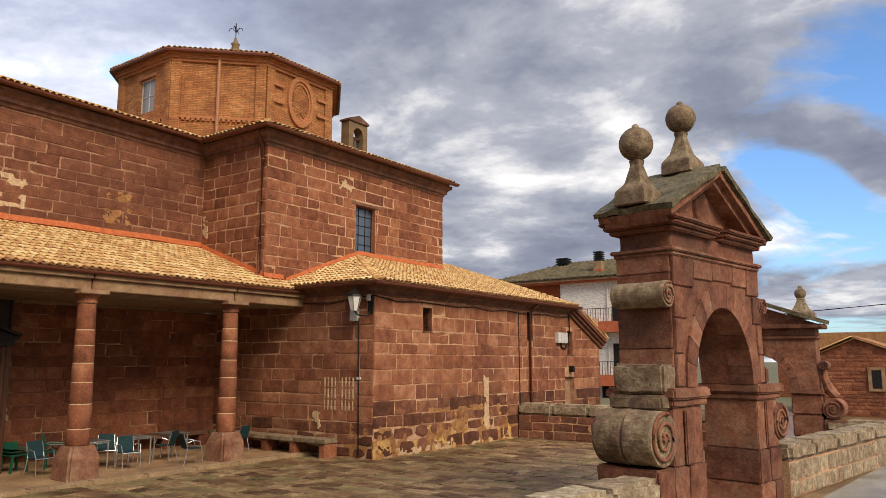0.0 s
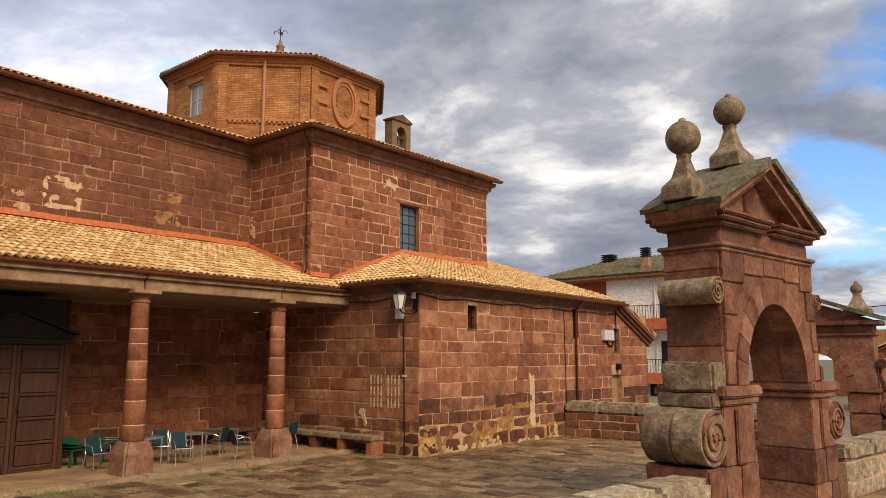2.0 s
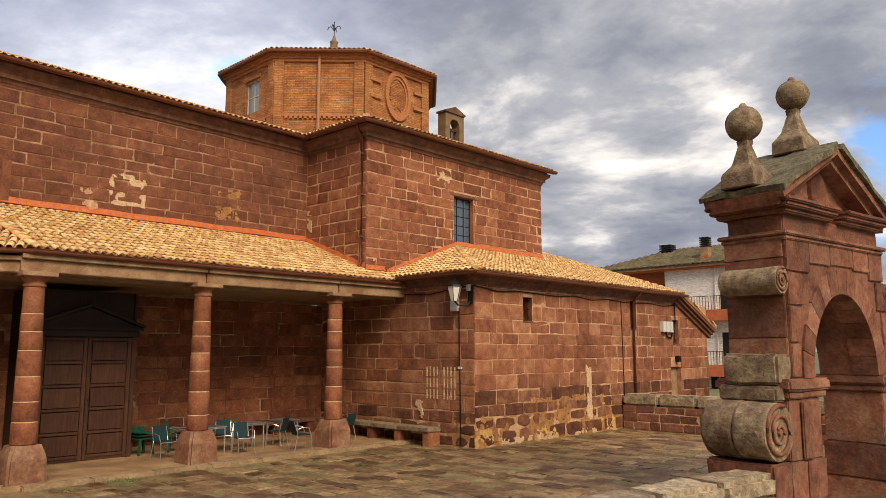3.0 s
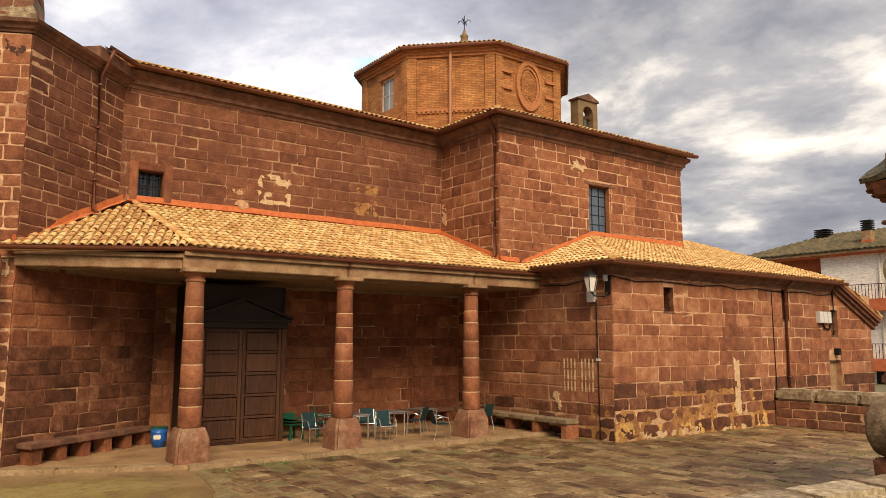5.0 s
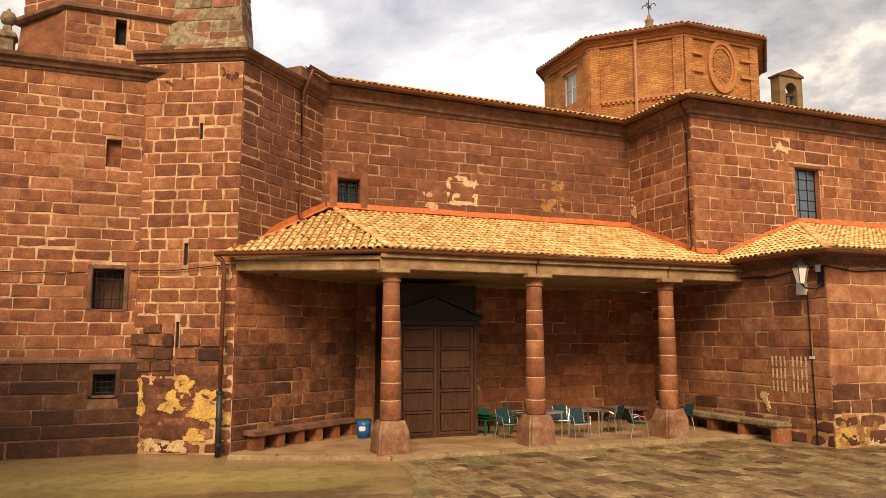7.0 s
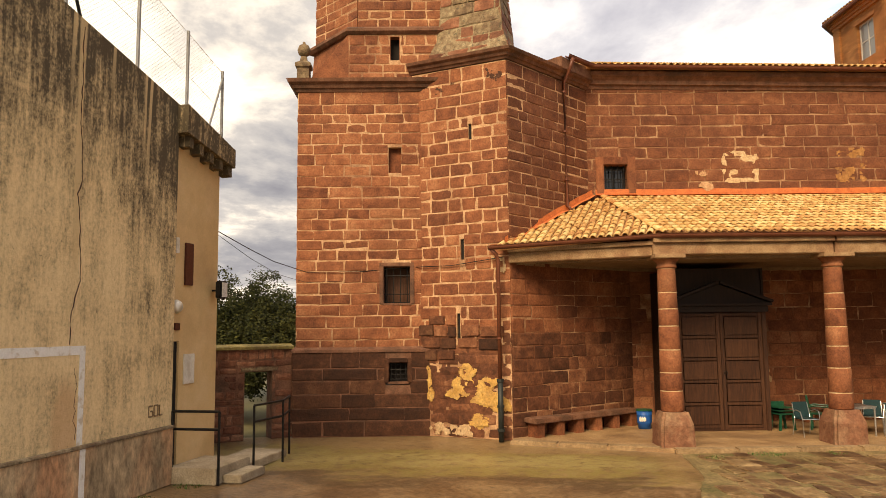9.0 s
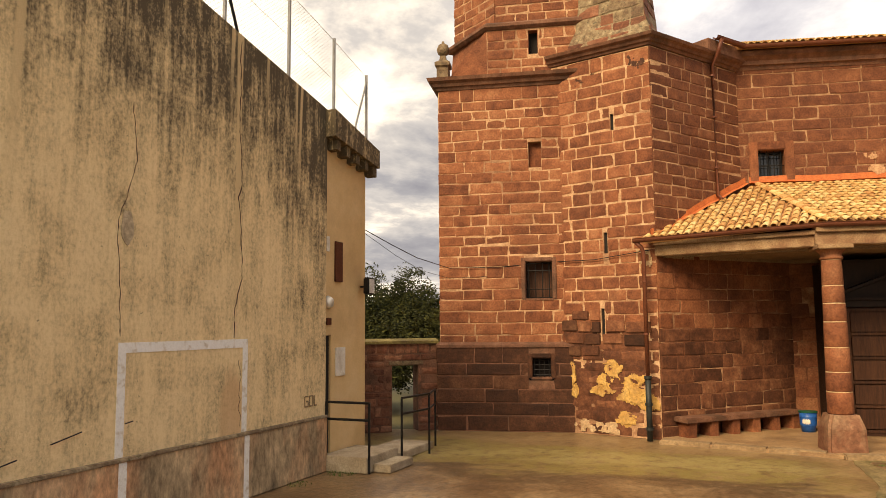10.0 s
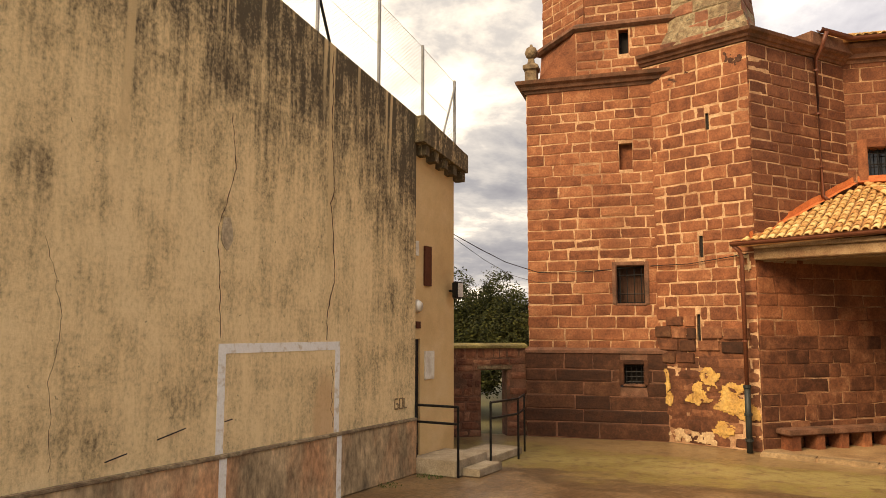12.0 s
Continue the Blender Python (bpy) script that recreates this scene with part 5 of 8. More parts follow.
# ---- flashings at the foot of the upper walls ----
def strip(name, a, b, w, label):
    """A sealed strip along a to b, leaning on the wall."""
    a, b = Vector(a), Vector(b)
    d = (b - a).normalized()
    n = Vector((-d.y, d.x, 0)).normalized()
    bm = bmesh.new()
    k = 12
    prev = None
    for i in range(k + 1):
        p = a + (b - a) * (i / k) + Vector((0, 0, 0.012 * math.sin(i * 2.1)))
        ring = [bm.verts.new(p + q) for q in (-n * 0.02 + Vector((0, 0, w)), -n * 0.04, -n * (w * 0.9) - Vector((0, 0, 0.02)), Vector((0, 0, -0.05)) + n * 0.02)]
        if prev:
            for j in range(4):
                bm.faces.new((prev[j], prev[(j + 1) % 4], ring[(j + 1) % 4], ring[j]))
        prev = ring
    bmesh.ops.recalc_face_normals(bm, faces=bm.faces)
    tagged(obj(name, bm, M_FLASH), label, "trim", kind="structure")


strip("trim_flashing_nave", (NX, 4.2, 5.76), (NX, TY, 5.76), 0.14, "orange sealed roof joint along the nave")
strip("trim_flashing_side", (NX, TY, 5.74), (TX, TY, 4.70), 0.13, "orange sealed roof joint along the transept")
strip("trim_flashing_front", (TX, TY, 4.69), (TX, 14.2, 4.69), 0.12, "orange sealed roof joint along the transept")
strip("trim_flashing_annex_slope", (TX, 14.3, 4.60), (TX, 17.25, 5.72), 0.13, "orange sealed roof joint above the annex")
strip("trim_flashing_annex", (TX, 17.25, 5.72), (TX, 21.85, 5.72), 0.13, "orange sealed roof joint above the annex")
strip("trim_flashing_turret", (-16.36, 1.62, 4.28), (NX, 4.1, 5.76), 0.14, "orange sealed roof joint along the turret")
ridge_tiles(r_hip, (-14.98, 4.69, 4.36), (NX + 0.15, 4.38, 5.70), M_TILE)
ridge_tiles(r_ann, (-12.2, 13.98, 4.48), (TX + 0.05, 17.2, 5.68), M_TILE)
ridge_tiles(r_tf, (TX + 0.36, TY - 0.36, TE + 0.06), (-20.0, 17.5, 10.32), M_TILE)


# ---- porch ----
def column(x, y, turn):
    c = thing("porch_column", pose(x, y, 0.06, 0, 0, turn), "round red sandstone porch column on a chamfered pedestal", "column", "columns of the porch")
    bm = bmesh.new()
    rings = []
    for h, s in ((0.0, 0.34), (0.42, 0.335), (0.49, 0.31), (0.61, 0.26), (0.66, 0.245)):
        rings.append([bm.verts.new((sx * s, sy * s, h)) for sx, sy in ((-1, -1), (1, -1), (1, 1), (-1, 1))])
    for a, b in zip(rings, rings[1:]):
        for k in range(4):
            bm.faces.new((a[k], a[(k + 1) % 4], b[(k + 1) % 4], b[k]))
    bm.faces.new(rings[-1])
    bmesh.ops.bevel(bm, geom=[e for e in bm.edges if abs(e.verts[0].co.z - e.verts[1].co.z) > 0.04], offset=0.05, segments=2, affect="EDGES")
    roughen(bm, 0.02, 4.0)
    part("pedestal", bm, M_PED, c, "worn chamfered stone pedestal")
    z, k, zt = 0.66, 0, 3.52
    rng = random.Random(int(y * 10))
    rad = lambda q: 0.228 - 0.05 * ((q - 0.66) / (zt - 0.66)) ** 1.4
    while z < zt - 0.05:
        h = rng.uniform(0.30, 0.50)
        if z + h > zt - 0.2:
            h = zt - z
        bm = lathed([(rad(z) - 0.010, z + 0.006), (rad(z), z + 0.022), (rad(z + h), z + h - 0.02), (rad(z + h) - 0.010, z + h - 0.004)], 22, Matrix.Translation((rng.uniform(-0.004, 0.004), rng.uniform(-0.004, 0.004), 0)))
        part("drum", bm, M_STONE, c, smooth=True)
        z += h
        part("joint", lathed([(rad(z) - 0.004, z - 0.010), (rad(z) - 0.004, z + 0.010)], 22), M_PALE, c)
    part("capital", lathed([(0.18, 3.52), (0.205, 3.54), (0.205, 3.57), (0.185, 3.59), (0.19, 3.63), (0.25, 3.70), (0.27, 3.72)], 22), M_STONE2, c, smooth=True)
    part("abacus", boxed(-0.31, -0.31, 3.715, 0.31, 0.31, 3.805, bevel=0.012), M_BEAM, c)
    return c


for x, y in ((-15.13, 4.80), (-15.13, 8.22), (-15.13, 11.88)):
    column(x, y, 0)
beam = thing("porch_beam", Matrix(), "pale stone beam carried by the porch columns", "beam", kind="structure")
for y0, y1 in ((4.5, 8.20), (8.23, 11.86), (11.89, 14.19)):
    part("beam_stone", boxed(-15.33, y0, 3.86, -14.98, y1, 4.10, bevel=0.015), M_BEAM, beam)
    part("eaves_board", boxed(-15.30, y0, 4.10, -14.90, y1, 4.20, bevel=0.01), M_BEAM, beam)
mm, ln = frame_of((-16.32, 1.70), (-15.02, 4.62))
b = part("beam_stone", boxed(0.0, 0.0, 3.84, ln, 0.3, 4.06, bevel=0.015), M_BEAM, beam)
b.matrix_basis = mm
b = part("eaves_board", boxed(0.0, -0.07, 4.06, ln, 0.3, 4.15, bevel=0.01), M_BEAM, beam)
b.matrix_basis = mm
soff = slab("ceiling_eaves", ((-14.92, 4.6), (-14.92, 14.19), (-15.9, 14.19), (-15.9, 4.6)), 4.2, 4.22, M_BEAM, "pale boards under the porch eaves", "ceiling")

# door: a dark wooden porch box with two panelled leaves
md, _ = frame_of((-17.0, 5.50), (-17.0, 7.62))
door = thing("door_1", md, "closed dark brown panelled double church door in a wooden frame with pediment", "door", kind="structure")
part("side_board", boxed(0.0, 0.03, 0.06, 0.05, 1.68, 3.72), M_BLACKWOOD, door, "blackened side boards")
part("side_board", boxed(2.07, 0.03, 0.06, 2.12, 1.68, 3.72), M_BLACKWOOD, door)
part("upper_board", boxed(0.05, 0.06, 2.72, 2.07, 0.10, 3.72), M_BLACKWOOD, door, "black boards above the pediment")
for x0, x1 in ((0.0, 0.10), (2.02, 2.12)):
    part("jamb", boxed(x0, -0.03, 0.06, x1, 0.09, 2.72, bevel=0.01), M_WOOD, door)
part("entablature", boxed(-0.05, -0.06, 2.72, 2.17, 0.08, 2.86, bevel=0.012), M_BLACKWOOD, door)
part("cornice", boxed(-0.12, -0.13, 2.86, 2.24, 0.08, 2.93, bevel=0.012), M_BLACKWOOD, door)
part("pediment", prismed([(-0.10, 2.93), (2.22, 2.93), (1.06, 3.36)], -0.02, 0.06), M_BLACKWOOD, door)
for a, b in (((-0.14, 2.93), (1.06, 3.38)), ((1.06, 3.38), (2.26, 2.93))):
    d = Vector((b[0] - a[0], 0, b[1] - a[1])).normalized()
    up = Vector((-d.z, 0, d.x)) * 0.06
    part("raking_moulding", prismed([a, b, (b[0] + up.x, b[1] + up.z), (a[0] + up.x, a[1] + up.z)], -0.13, 0.06), M_BLACKWOOD, door)
for lx0, lx1 in ((0.10, 1.055), (1.065, 2.02)):
    leaf = part("door_leaf", boxed(lx0, 0.02, 0.07, lx1, 0.06, 2.71), M_WOOD, door, "panelled leaf of dark brown wood")
    zs = (0.16, 0.66, 1.16, 1.66, 2.16, 2.66)
    for z0, z1 in zip(zs, zs[1:]):
        part("panel", boxed(lx0 + 0.086, 0.0, z0 + 0.034, lx1 - 0.086, 0.03, z1 - 0.034, bevel=0.022), M_WOOD, leaf)
    for x0, x1 in ((lx0, lx0 + 0.08), (lx1 - 0.08, lx1)):
        part("stile", boxed(x0, 0.0, 0.07, x1, 0.03, 2.71, bevel=0.006), M_WOOD, leaf)
    for z in zs:
        part("rail", boxed(lx0 + 0.08, 0.0, z - 0.03, lx1 - 0.08, 0.03, z + 0.03, bevel=0.006), M_WOOD, leaf)
part("ring_handle", tubed([(1.14 + 0.035 * math.cos(t), -0.03, 1.35 + 0.035 * math.sin(t)) for t in (k * math.pi / 5 for k in range(11))], 0.007, 6), M_IRON, door)


# ---- raking eaves at the annex end ----
mrk = Matrix(((0, -1, 0, AX), (1, 0, 0, 0), (0, 0, 1, 0), (0, 0, 0, 1)))
for o0, o1, h0, h1, mt in ((-0.05, 0.10, -0.30, -0.18, M_CORNICE), (-0.05, 0.20, -0.18, -0.08, M_CORNICE), (-0.05, 0.29, -0.08, 0.0, M_GUTTER)):
    a, b = (24.95, 4.38), (27.7, 3.18)
    ob = obj("trim_annex_rake", prismed([(a[0], a[1] + h0), (b[0], b[1] + h0), (b[0], b[1] + h1), (a[0], a[1] + h1)], -o1, -o0), mt)
    ob.matrix_world = mrk
    tagged(ob, "dark moulded raking eaves of the annex", "trim", kind="structure")


# ---- stone benches ----
def bench(p0, p1, depth, label, legs, top=0.47, mat=None):
    m, ln = frame_of(p0, p1)
    b = thing("stone_bench", m, label, "bench")
    n = max(1, round(ln / 1.3))
    for k in range(n):
        bm = boxed(k * ln / n + 0.006, -depth, top - 0.11, (k + 1) * ln / n - 0.006, -0.03, top, bevel=0.018)
        part("seat_slab", roughen(bm, 0.012, 3.0), mat or M_CORNICE, b)
    for k in range(legs):
        x = 0.1 + (ln - 0.35) * k / max(1, legs - 1)
        bm = boxed(x, -depth + 0.05, 0.0, x + 0.22, -0.04, top - 0.105, bevel=0.015)
        part("support", roughen(bm, 0.012, 4.0), M_STONE, b)
    return b


bench((-16.55, 1.96), (-18.5, 4.72), 0.42, "long worn stone bench along the slanting porch wall", 6)
bench((-18.66, 7.85), (-18.66, 13.7), 0.42, "long stone bench along the porch back wall", 6)
bench((-18.2, 14.17), (-13.55, 14.17), 0.52, "stone bench along the annex wall, open at the end", 5, mat=M_LICHEN)


# ---- porch furniture ----
def cafe_chair(x, y, turn):
    c = thing("cafe_chair", pose(x, y, 0.06, 0, 0, turn) @ Matrix.Scale(0.84, 4), "steel-framed cafe chair with teal woven seat and back", "chair", "cafe chairs in the porch")
    for sx in (-1, 1):
        part("front_leg", tubed([(sx * 0.24, -0.24, 0), (sx * 0.23, -0.20, 0.42), (sx * 0.25, -0.13, 0.62), (sx * 0.26, 0.05, 0.65), (sx * 0.23, 0.18, 0.60)], 0.012, 6), M_STEEL, c, "bent steel leg running into the armrest")
        part("back_leg", tubed([(sx * 0.23, 0.28, 0), (sx * 0.21, 0.19, 0.42), (sx * 0.21, 0.24, 0.62), (sx * 0.20, 0.30, 0.80)], 0.012, 6), M_STEEL, c)
    bm = boxed(-0.22, -0.22, 0.42, 0.22, 0.20, 0.44, bevel=0.008)
    part("seat", bm, M_TEAL, c, "teal woven plastic seat")
    bm = boxed(-0.21, -0.011, 0.0, 0.21, 0.011, 0.40, bevel=0.008)
    p = part("backrest", bm, M_TEAL, c, "teal woven plastic back")
    p.matrix_basis = Matrix.Translation((0, 0.205, 0.44)) @ Matrix.Rotation(radians(-15), 4, "X")
    part("seat_rail", tubed([(-0.22, -0.21, 0.43), (0.22, -0.21, 0.43)], 0.012, 6), M_STEEL, c)
    return c


for x, y, t in ((-16.1, 7.98, 95), (-15.55, 9.62, 80), (-16.35, 9.55, 60), (-16.2, 10.95, -60), (-15.15, 10.95, 165), (-16.05, 13.0, -80)):
    cafe_chair(x, y, t)


def plastic_chair(x, y, turn, tall):
    c = thing("plastic_chair", pose(x, y, 0.06, 0, 0, turn) @ Matrix.Scale(0.84, 4), "green moulded plastic garden armchair" if tall else "stack of low green plastic stools by the door", "chair" if tall else "stool", "green plastic seats")
    for sx in (-1, 1):
        for sy in (-1, 1):
            bm = boxed(-0.03, -0.03, 0, 0.03, 0.03, 0.43, bevel=0.01)
            p = part("leg", bm, M_GREEN, c)
            p.matrix_basis = Matrix.Translation((sx * 0.22, sy * 0.20, 0)) @ Matrix.Rotation(radians(-5 * sx), 4, "Y")
    part("seat", boxed(-0.24, -0.23, 0.41, 0.24, 0.22, 0.45, bevel=0.015), M_GREEN, c)
    if tall:
        for sx in (-1, 1):
            part("armrest", tubed([(sx * 0.25, -0.20, 0.43), (sx * 0.27, -0.20, 0.62), (sx * 0.27, 0.15, 0.64), (sx * 0.24, 0.24, 0.60)], 0.022, 8), M_GREEN, c)
        part("back_hoop", tubed([(0.24 * math.cos(t), 0.24 + 0.06 * math.sin(t), 0.45 + 0.43 * math.sin(t)) for t in (math.pi * k / 12 for k in range(13))], 0.024, 8), M_GREEN, c)
        for k in range(5):
            x0 = -0.16 + k * 0.08
            part("back_slat", tubed([(x0, 0.23, 0.44), (x0 * 0.8, 0.285, 0.45 + 0.40 * math.sqrt(max(0.1, 1 - (x0 / 0.24) ** 2)))], 0.016, 6), M_GREEN, c)
    else:
        for z in (0.53, 0.61):
            part("stacked_seat", boxed(-0.24, -0.23, z - 0.03, 0.24, 0.22, z, bevel=0.012), M_GREEN, c)
        part("low_back", boxed(-0.22, 0.20, 0.45, 0.22, 0.24, 0.74, bevel=0.015), M_GREEN, c)
    return c


plastic_chair(-17.1, 7.92, 100, False)
plastic_chair(-17.05, 8.75, 150, True)


def cafe_table(x, y, turn):
    t = thing("cafe_table", pose(x, y, 0.06, 0, 0, turn) @ Matrix.Scale(0.86, 4), "square aluminium cafe table with tubular legs", "table", "tables in the porch")
    part("tabletop", boxed(-0.36, -0.36, 0.70, 0.36, 0.36, 0.725, bevel=0.008), M_STEEL, t)
    part("apron", boxed(-0.33, -0.33, 0.66, 0.33, 0.33, 0.70), M_STEEL, t)
    for sx in (-1, 1):
        for sy in (-1, 1):
            part("leg", tubed([(sx * 0.31, sy * 0.31, 0), (sx * 0.31, sy * 0.31, 0.68)], 0.022, 8), M_STEEL, t)
    return t


for x, y, t in ((-16.15, 9.05, 4), (-16.3, 10.2, -3), (-16.4, 11.25, 5)):
    cafe_table(x, y, t)
bucket = thing("bucket", pose(-17.6, 4.92, 0.06) @ Matrix.Scale(0.95, 4), "blue plastic bucket with a white printed label and green lid", "bucket")
part("body", lathed([(0.15, 0.0), (0.19, 0.44), (0.185, 0.44), (0.15, 0.05)], 20), M_BLUE, bucket, smooth=True)
part("lid", lathed([(0.20, 0.435), (0.20, 0.46), (0.185, 0.47)], 20), M_GREEN, bucket, "green rim")
lab = part("label_sheet", lathed([(0.172, 0.14), (0.184, 0.34), (0.180, 0.34), (0.168, 0.14)], 20), M_BLUE, bucket)
bm = bmesh.new()
for k in range(7):
    a = -0.9 + k * 0.13
    bmesh.ops.create_cube(bm, size=1, matrix=Matrix.Rotation(a, 4, "Z") @ Matrix.Translation((0.178, 0, 0.24)) @ Matrix.Diagonal((0.02, 0.024, 0.12 if k % 2 else 0.08, 1)))
part("print", bm, M_WHITE, bucket, "white print")

# ---- wall lantern and cable on the annex ----
lamp = thing("wall_lantern", pose(-12.80, AY - 0.02, 0.04), "white street lantern on a black wall bracket", "wall lamp")
part("bracket", tubed([(0.25, 0.0, 3.62), (0.20, -0.10, 3.50), (0.05, -0.28, 3.52), (0, -0.34, 3.62)], 0.022, 8), M_IRON, lamp)
part("wall_plate", boxed(0.16, -0.03, 3.55, 0.34, 0.0, 4.0, bevel=0.01), M_IRON, lamp)
part("glass_body", lathed([(0.10, 3.62), (0.19, 3.98)], 6, Matrix.Translation((0, -0.34, 0))), M_LAMPGLASS, lamp, "white translucent panes")
part("hood", lathed([(0.22, 3.98), (0.21, 4.02), (0.10, 4.12), (0.05, 4.15), (0.05, 4.19), (0.02, 4.21)], 6, Matrix.Translation((0, -0.34, 0))), M_IRON, lamp)
for k in range(6):
    a = 2 * math.pi * k / 6
    part("glazing_bar", tubed([(0.10 * math.cos(a), -0.34 + 0.10 * math.sin(a), 3.62), (0.19 * math.cos(a), -0.34 + 0.19 * math.sin(a), 3.98)], 0.009, 5), M_IRON, lamp)
meter = thing("meter_box", pose(-13.05, AY, 0), "pale grey electric box on the wall behind the lantern", "electric box")
part("box", boxed(-0.17, -0.09, 3.42, 0.10, 0.0, 3.86, bevel=0.012), M_GREY, meter)
part("small_box", boxed(0.40, -0.09, 3.92, 0.52, 0.0, 4.08, bevel=0.01), M_GREY, meter)
cable = thing("cable", Matrix(), "dark electric cable clipped along the wall", "cable")
part("riser", tubed([(-12.95, AY - 0.035, 3.5), (-12.93, AY - 0.03, 2.0), (-12.90, AY - 0.03, 0.05)], 0.014, 6), M_IRON, cable)
part("clip", boxed(-12.98, AY - 0.05, 1.95, -12.86, AY - 0.01, 2.01), M_GREY, cable)
part("run", tubed([(-15.0, AY - 0.03, 3.95), (-14.0, AY - 0.03, 3.90), (-13.0, AY - 0.03, 4.03), (AX + 0.03, AY - 0.03, 4.05)] + [(AX + 0.03, AY + k * 0.9, 4.02 - 0.08 * math.sin(k * 1.3) ** 2) for k in range(1, 13)], 0.013, 5), M_IRON, cable)
part("annex_riser", tubed([(AX + 0.03, 21.3, 4.0), (AX + 0.03, 21.35, 1.0)], 0.013, 5), M_IRON, cable)
part("end_bundle", tubed([(AX + 0.06, 24.9, 4.1), (AX + 0.05, 24.95, 3.4), (AX + 0.05, 24.6, 2.85), (AX + 0.05, 24.3, 2.9), (AX + 0.05, 24.2, 3.1)], 0.03, 6), M_IRON, cable)
fuse = thing("fuse_box", pose(AX, 24.25, 0), "pair of pale grey fuse boxes on the annex wall", "electric box")
for k in range(3):
    part("box", boxed(0.0, -0.36 + k * 0.25, 3.05, 0.14, -0.13 + k * 0.25, 3.42, bevel=0.01), M_GREY, fuse)
spot = thing("wall_spotlight", pose(AX, 25.0, 0), "small black spotlight above the annex door", "wall lamp")
part("housing", boxed(0.0, -0.09, 2.02, 0.16, 0.09, 2.24, bevel=0.02), M_IRON, spot)
phone = thing("phone_cable", Matrix(), "thin black cable strung across tower and turret", "cable")
part("run", tubed([(-13.77, -3.93, 4.25), (-14.7, -3.65, 4.06), (-15.8, -3.35, 3.88), (-17.36, -2.9, 3.76), (-17.36, -1.7, 3.76), (-17.46, -0.5, 3.86), (-17.0, 0.45, 3.85), (-16.4, 1.6, 3.98)], 0.009, 5), M_IRON, phone)
part("second_run", tubed([(-13.77, -3.93, 4.18), (-14.9, -3.6, 3.85), (-16.1, -3.3, 3.62), (-17.36, -2.9, 3.52), (-17.36, -2.0, 3.55)], 0.005, 5), M_IRON, phone)


# ---- plaster and mortar patches, painted dark gaps ----
def patch(parent, x0, x1, z0, z1, mat, seed, cut=0.5, cell=0.035, lift=0.034, scale=3.0, label="", shape=None, amp=None):
    """A ragged skin over the stones: mortar, and dark colour painted for gaps."""
    bm = bmesh.new()
    nx, nz = int((x1 - x0) / cell), int((z1 - z0) / cell)
    grid = {}
    cx, cz = (x0 + x1) / 2, (z0 + z1) / 2

    def on(i, j):
        x, z = x0 + (i + 0.5) * cell, z0 + (j + 0.5) * cell
        n = noise.fractal(Vector((x * scale + seed * 7.3, z * scale, seed)), 1.0, 2.0, 4) * 0.5 + 0.5
        e = max(abs(x - cx) / ((x1 - x0) / 2), abs(z - cz) / ((z1 - z0) / 2)) if shape is None else shape(x, z)
        return n - max(0.0, e - 0.55) * 0.9 > cut

    def v(i, j):
        if (i, j) not in grid:
            x, z = x0 + i * cell, z0 + j * cell
            d = noise.noise_vector(Vector((x * 9, z * 9, seed))) * cell * 0.5
            grid[i, j] = bm.verts.new((x + d.x, -lift - (amp or min(0.006, lift * 0.4)) * noise.noise(Vector((x * 6, z * 6, 3.0))), z + d.z))
        return grid[i, j]

    for i in range(nx):
        for j in range(nz):
            if on(i, j):
                bm.faces.new((v(i, j), v(i + 1, j), v(i + 1, j + 1), v(i, j + 1)))
    if not bm.faces:
        bm.free()
        return
    r = bmesh.ops.extrude_face_region(bm, geom=bm.faces[:])
    for e in r["geom"]:
        if isinstance(e, bmesh.types.BMVert):
            e.co.y = 0.02
    bmesh.ops.recalc_face_normals(bm, faces=bm.faces)
    p = part("plaster_patch", bm, mat, parent, label)
    return p


O = bpy.data.objects
def blobs(*spots):
    """How far a point lies from the nearest of some lobes (x, z, half width, half height)."""
    return lambda x, z: min(math.hypot((x - a) / p, (z - b) / q) for a, b, p, q in spots)


TF = O["wall_turret_front"]
YELLOW_LOBES = blobs((1.39, 1.45, 0.26, 0.20), (1.2, 1.2, 0.20, 0.15), (1.85, 1.17, 0.30, 0.20), (1.15, 0.97, 0.36, 0.14), (1.9, 0.88, 0.50, 0.24), (2.2, 0.72, 0.26, 0.20), (1.73, 0.37, 0.30, 0.18), (0.43, 1.25, 0.09, 0.42), (0.48, 0.95, 0.10, 0.24))
patch(TF, 0.0, 2.47, 0.0, 2.3, M_DAMPSHADE, 40, cut=0.30, scale=1.5, lift=0.004)
patch(TF, 0.2, 2.45, 0.1, 1.8, M_YELLOW, 3, cut=0.28, scale=4.0, lift=0.012, amp=0.010, cell=0.025, shape=YELLOW_LOBES)
patch(TF, 0.2, 2.45, 0.1, 1.8, M_YELLOW, 23, cut=0.385, scale=5.0, lift=0.030, amp=0.012, cell=0.025, shape=YELLOW_LOBES, label="flaking yellow lime plaster")
patch(TF, 0.0, 0.36, 0.75, 1.75, M_OCHREMORTAR, 26, cut=0.36, scale=3.0, lift=0.022, amp=0.008, cell=0.025)
patch(TF, 0.02, 0.36, 0.12, 0.85, M_FLASH, 27, cut=0.33, scale=5.0, lift=0.036, amp=0.010, cell=0.025, label="broken orange brick")
patch(TF, 0.35, 1.7, 0.0, 0.36, M_PALE, 4, cut=0.44, scale=3.6, lift=0.018, amp=0.012, cell=0.025)
# dark skins paint the shade of open holes below the cornice
patch(TF, 0.0, 1.3, 7.55, 8.45, M_GAPSHADE, 61, cut=0.60, scale=3.4, lift=0.012, amp=0.010, cell=0.025)
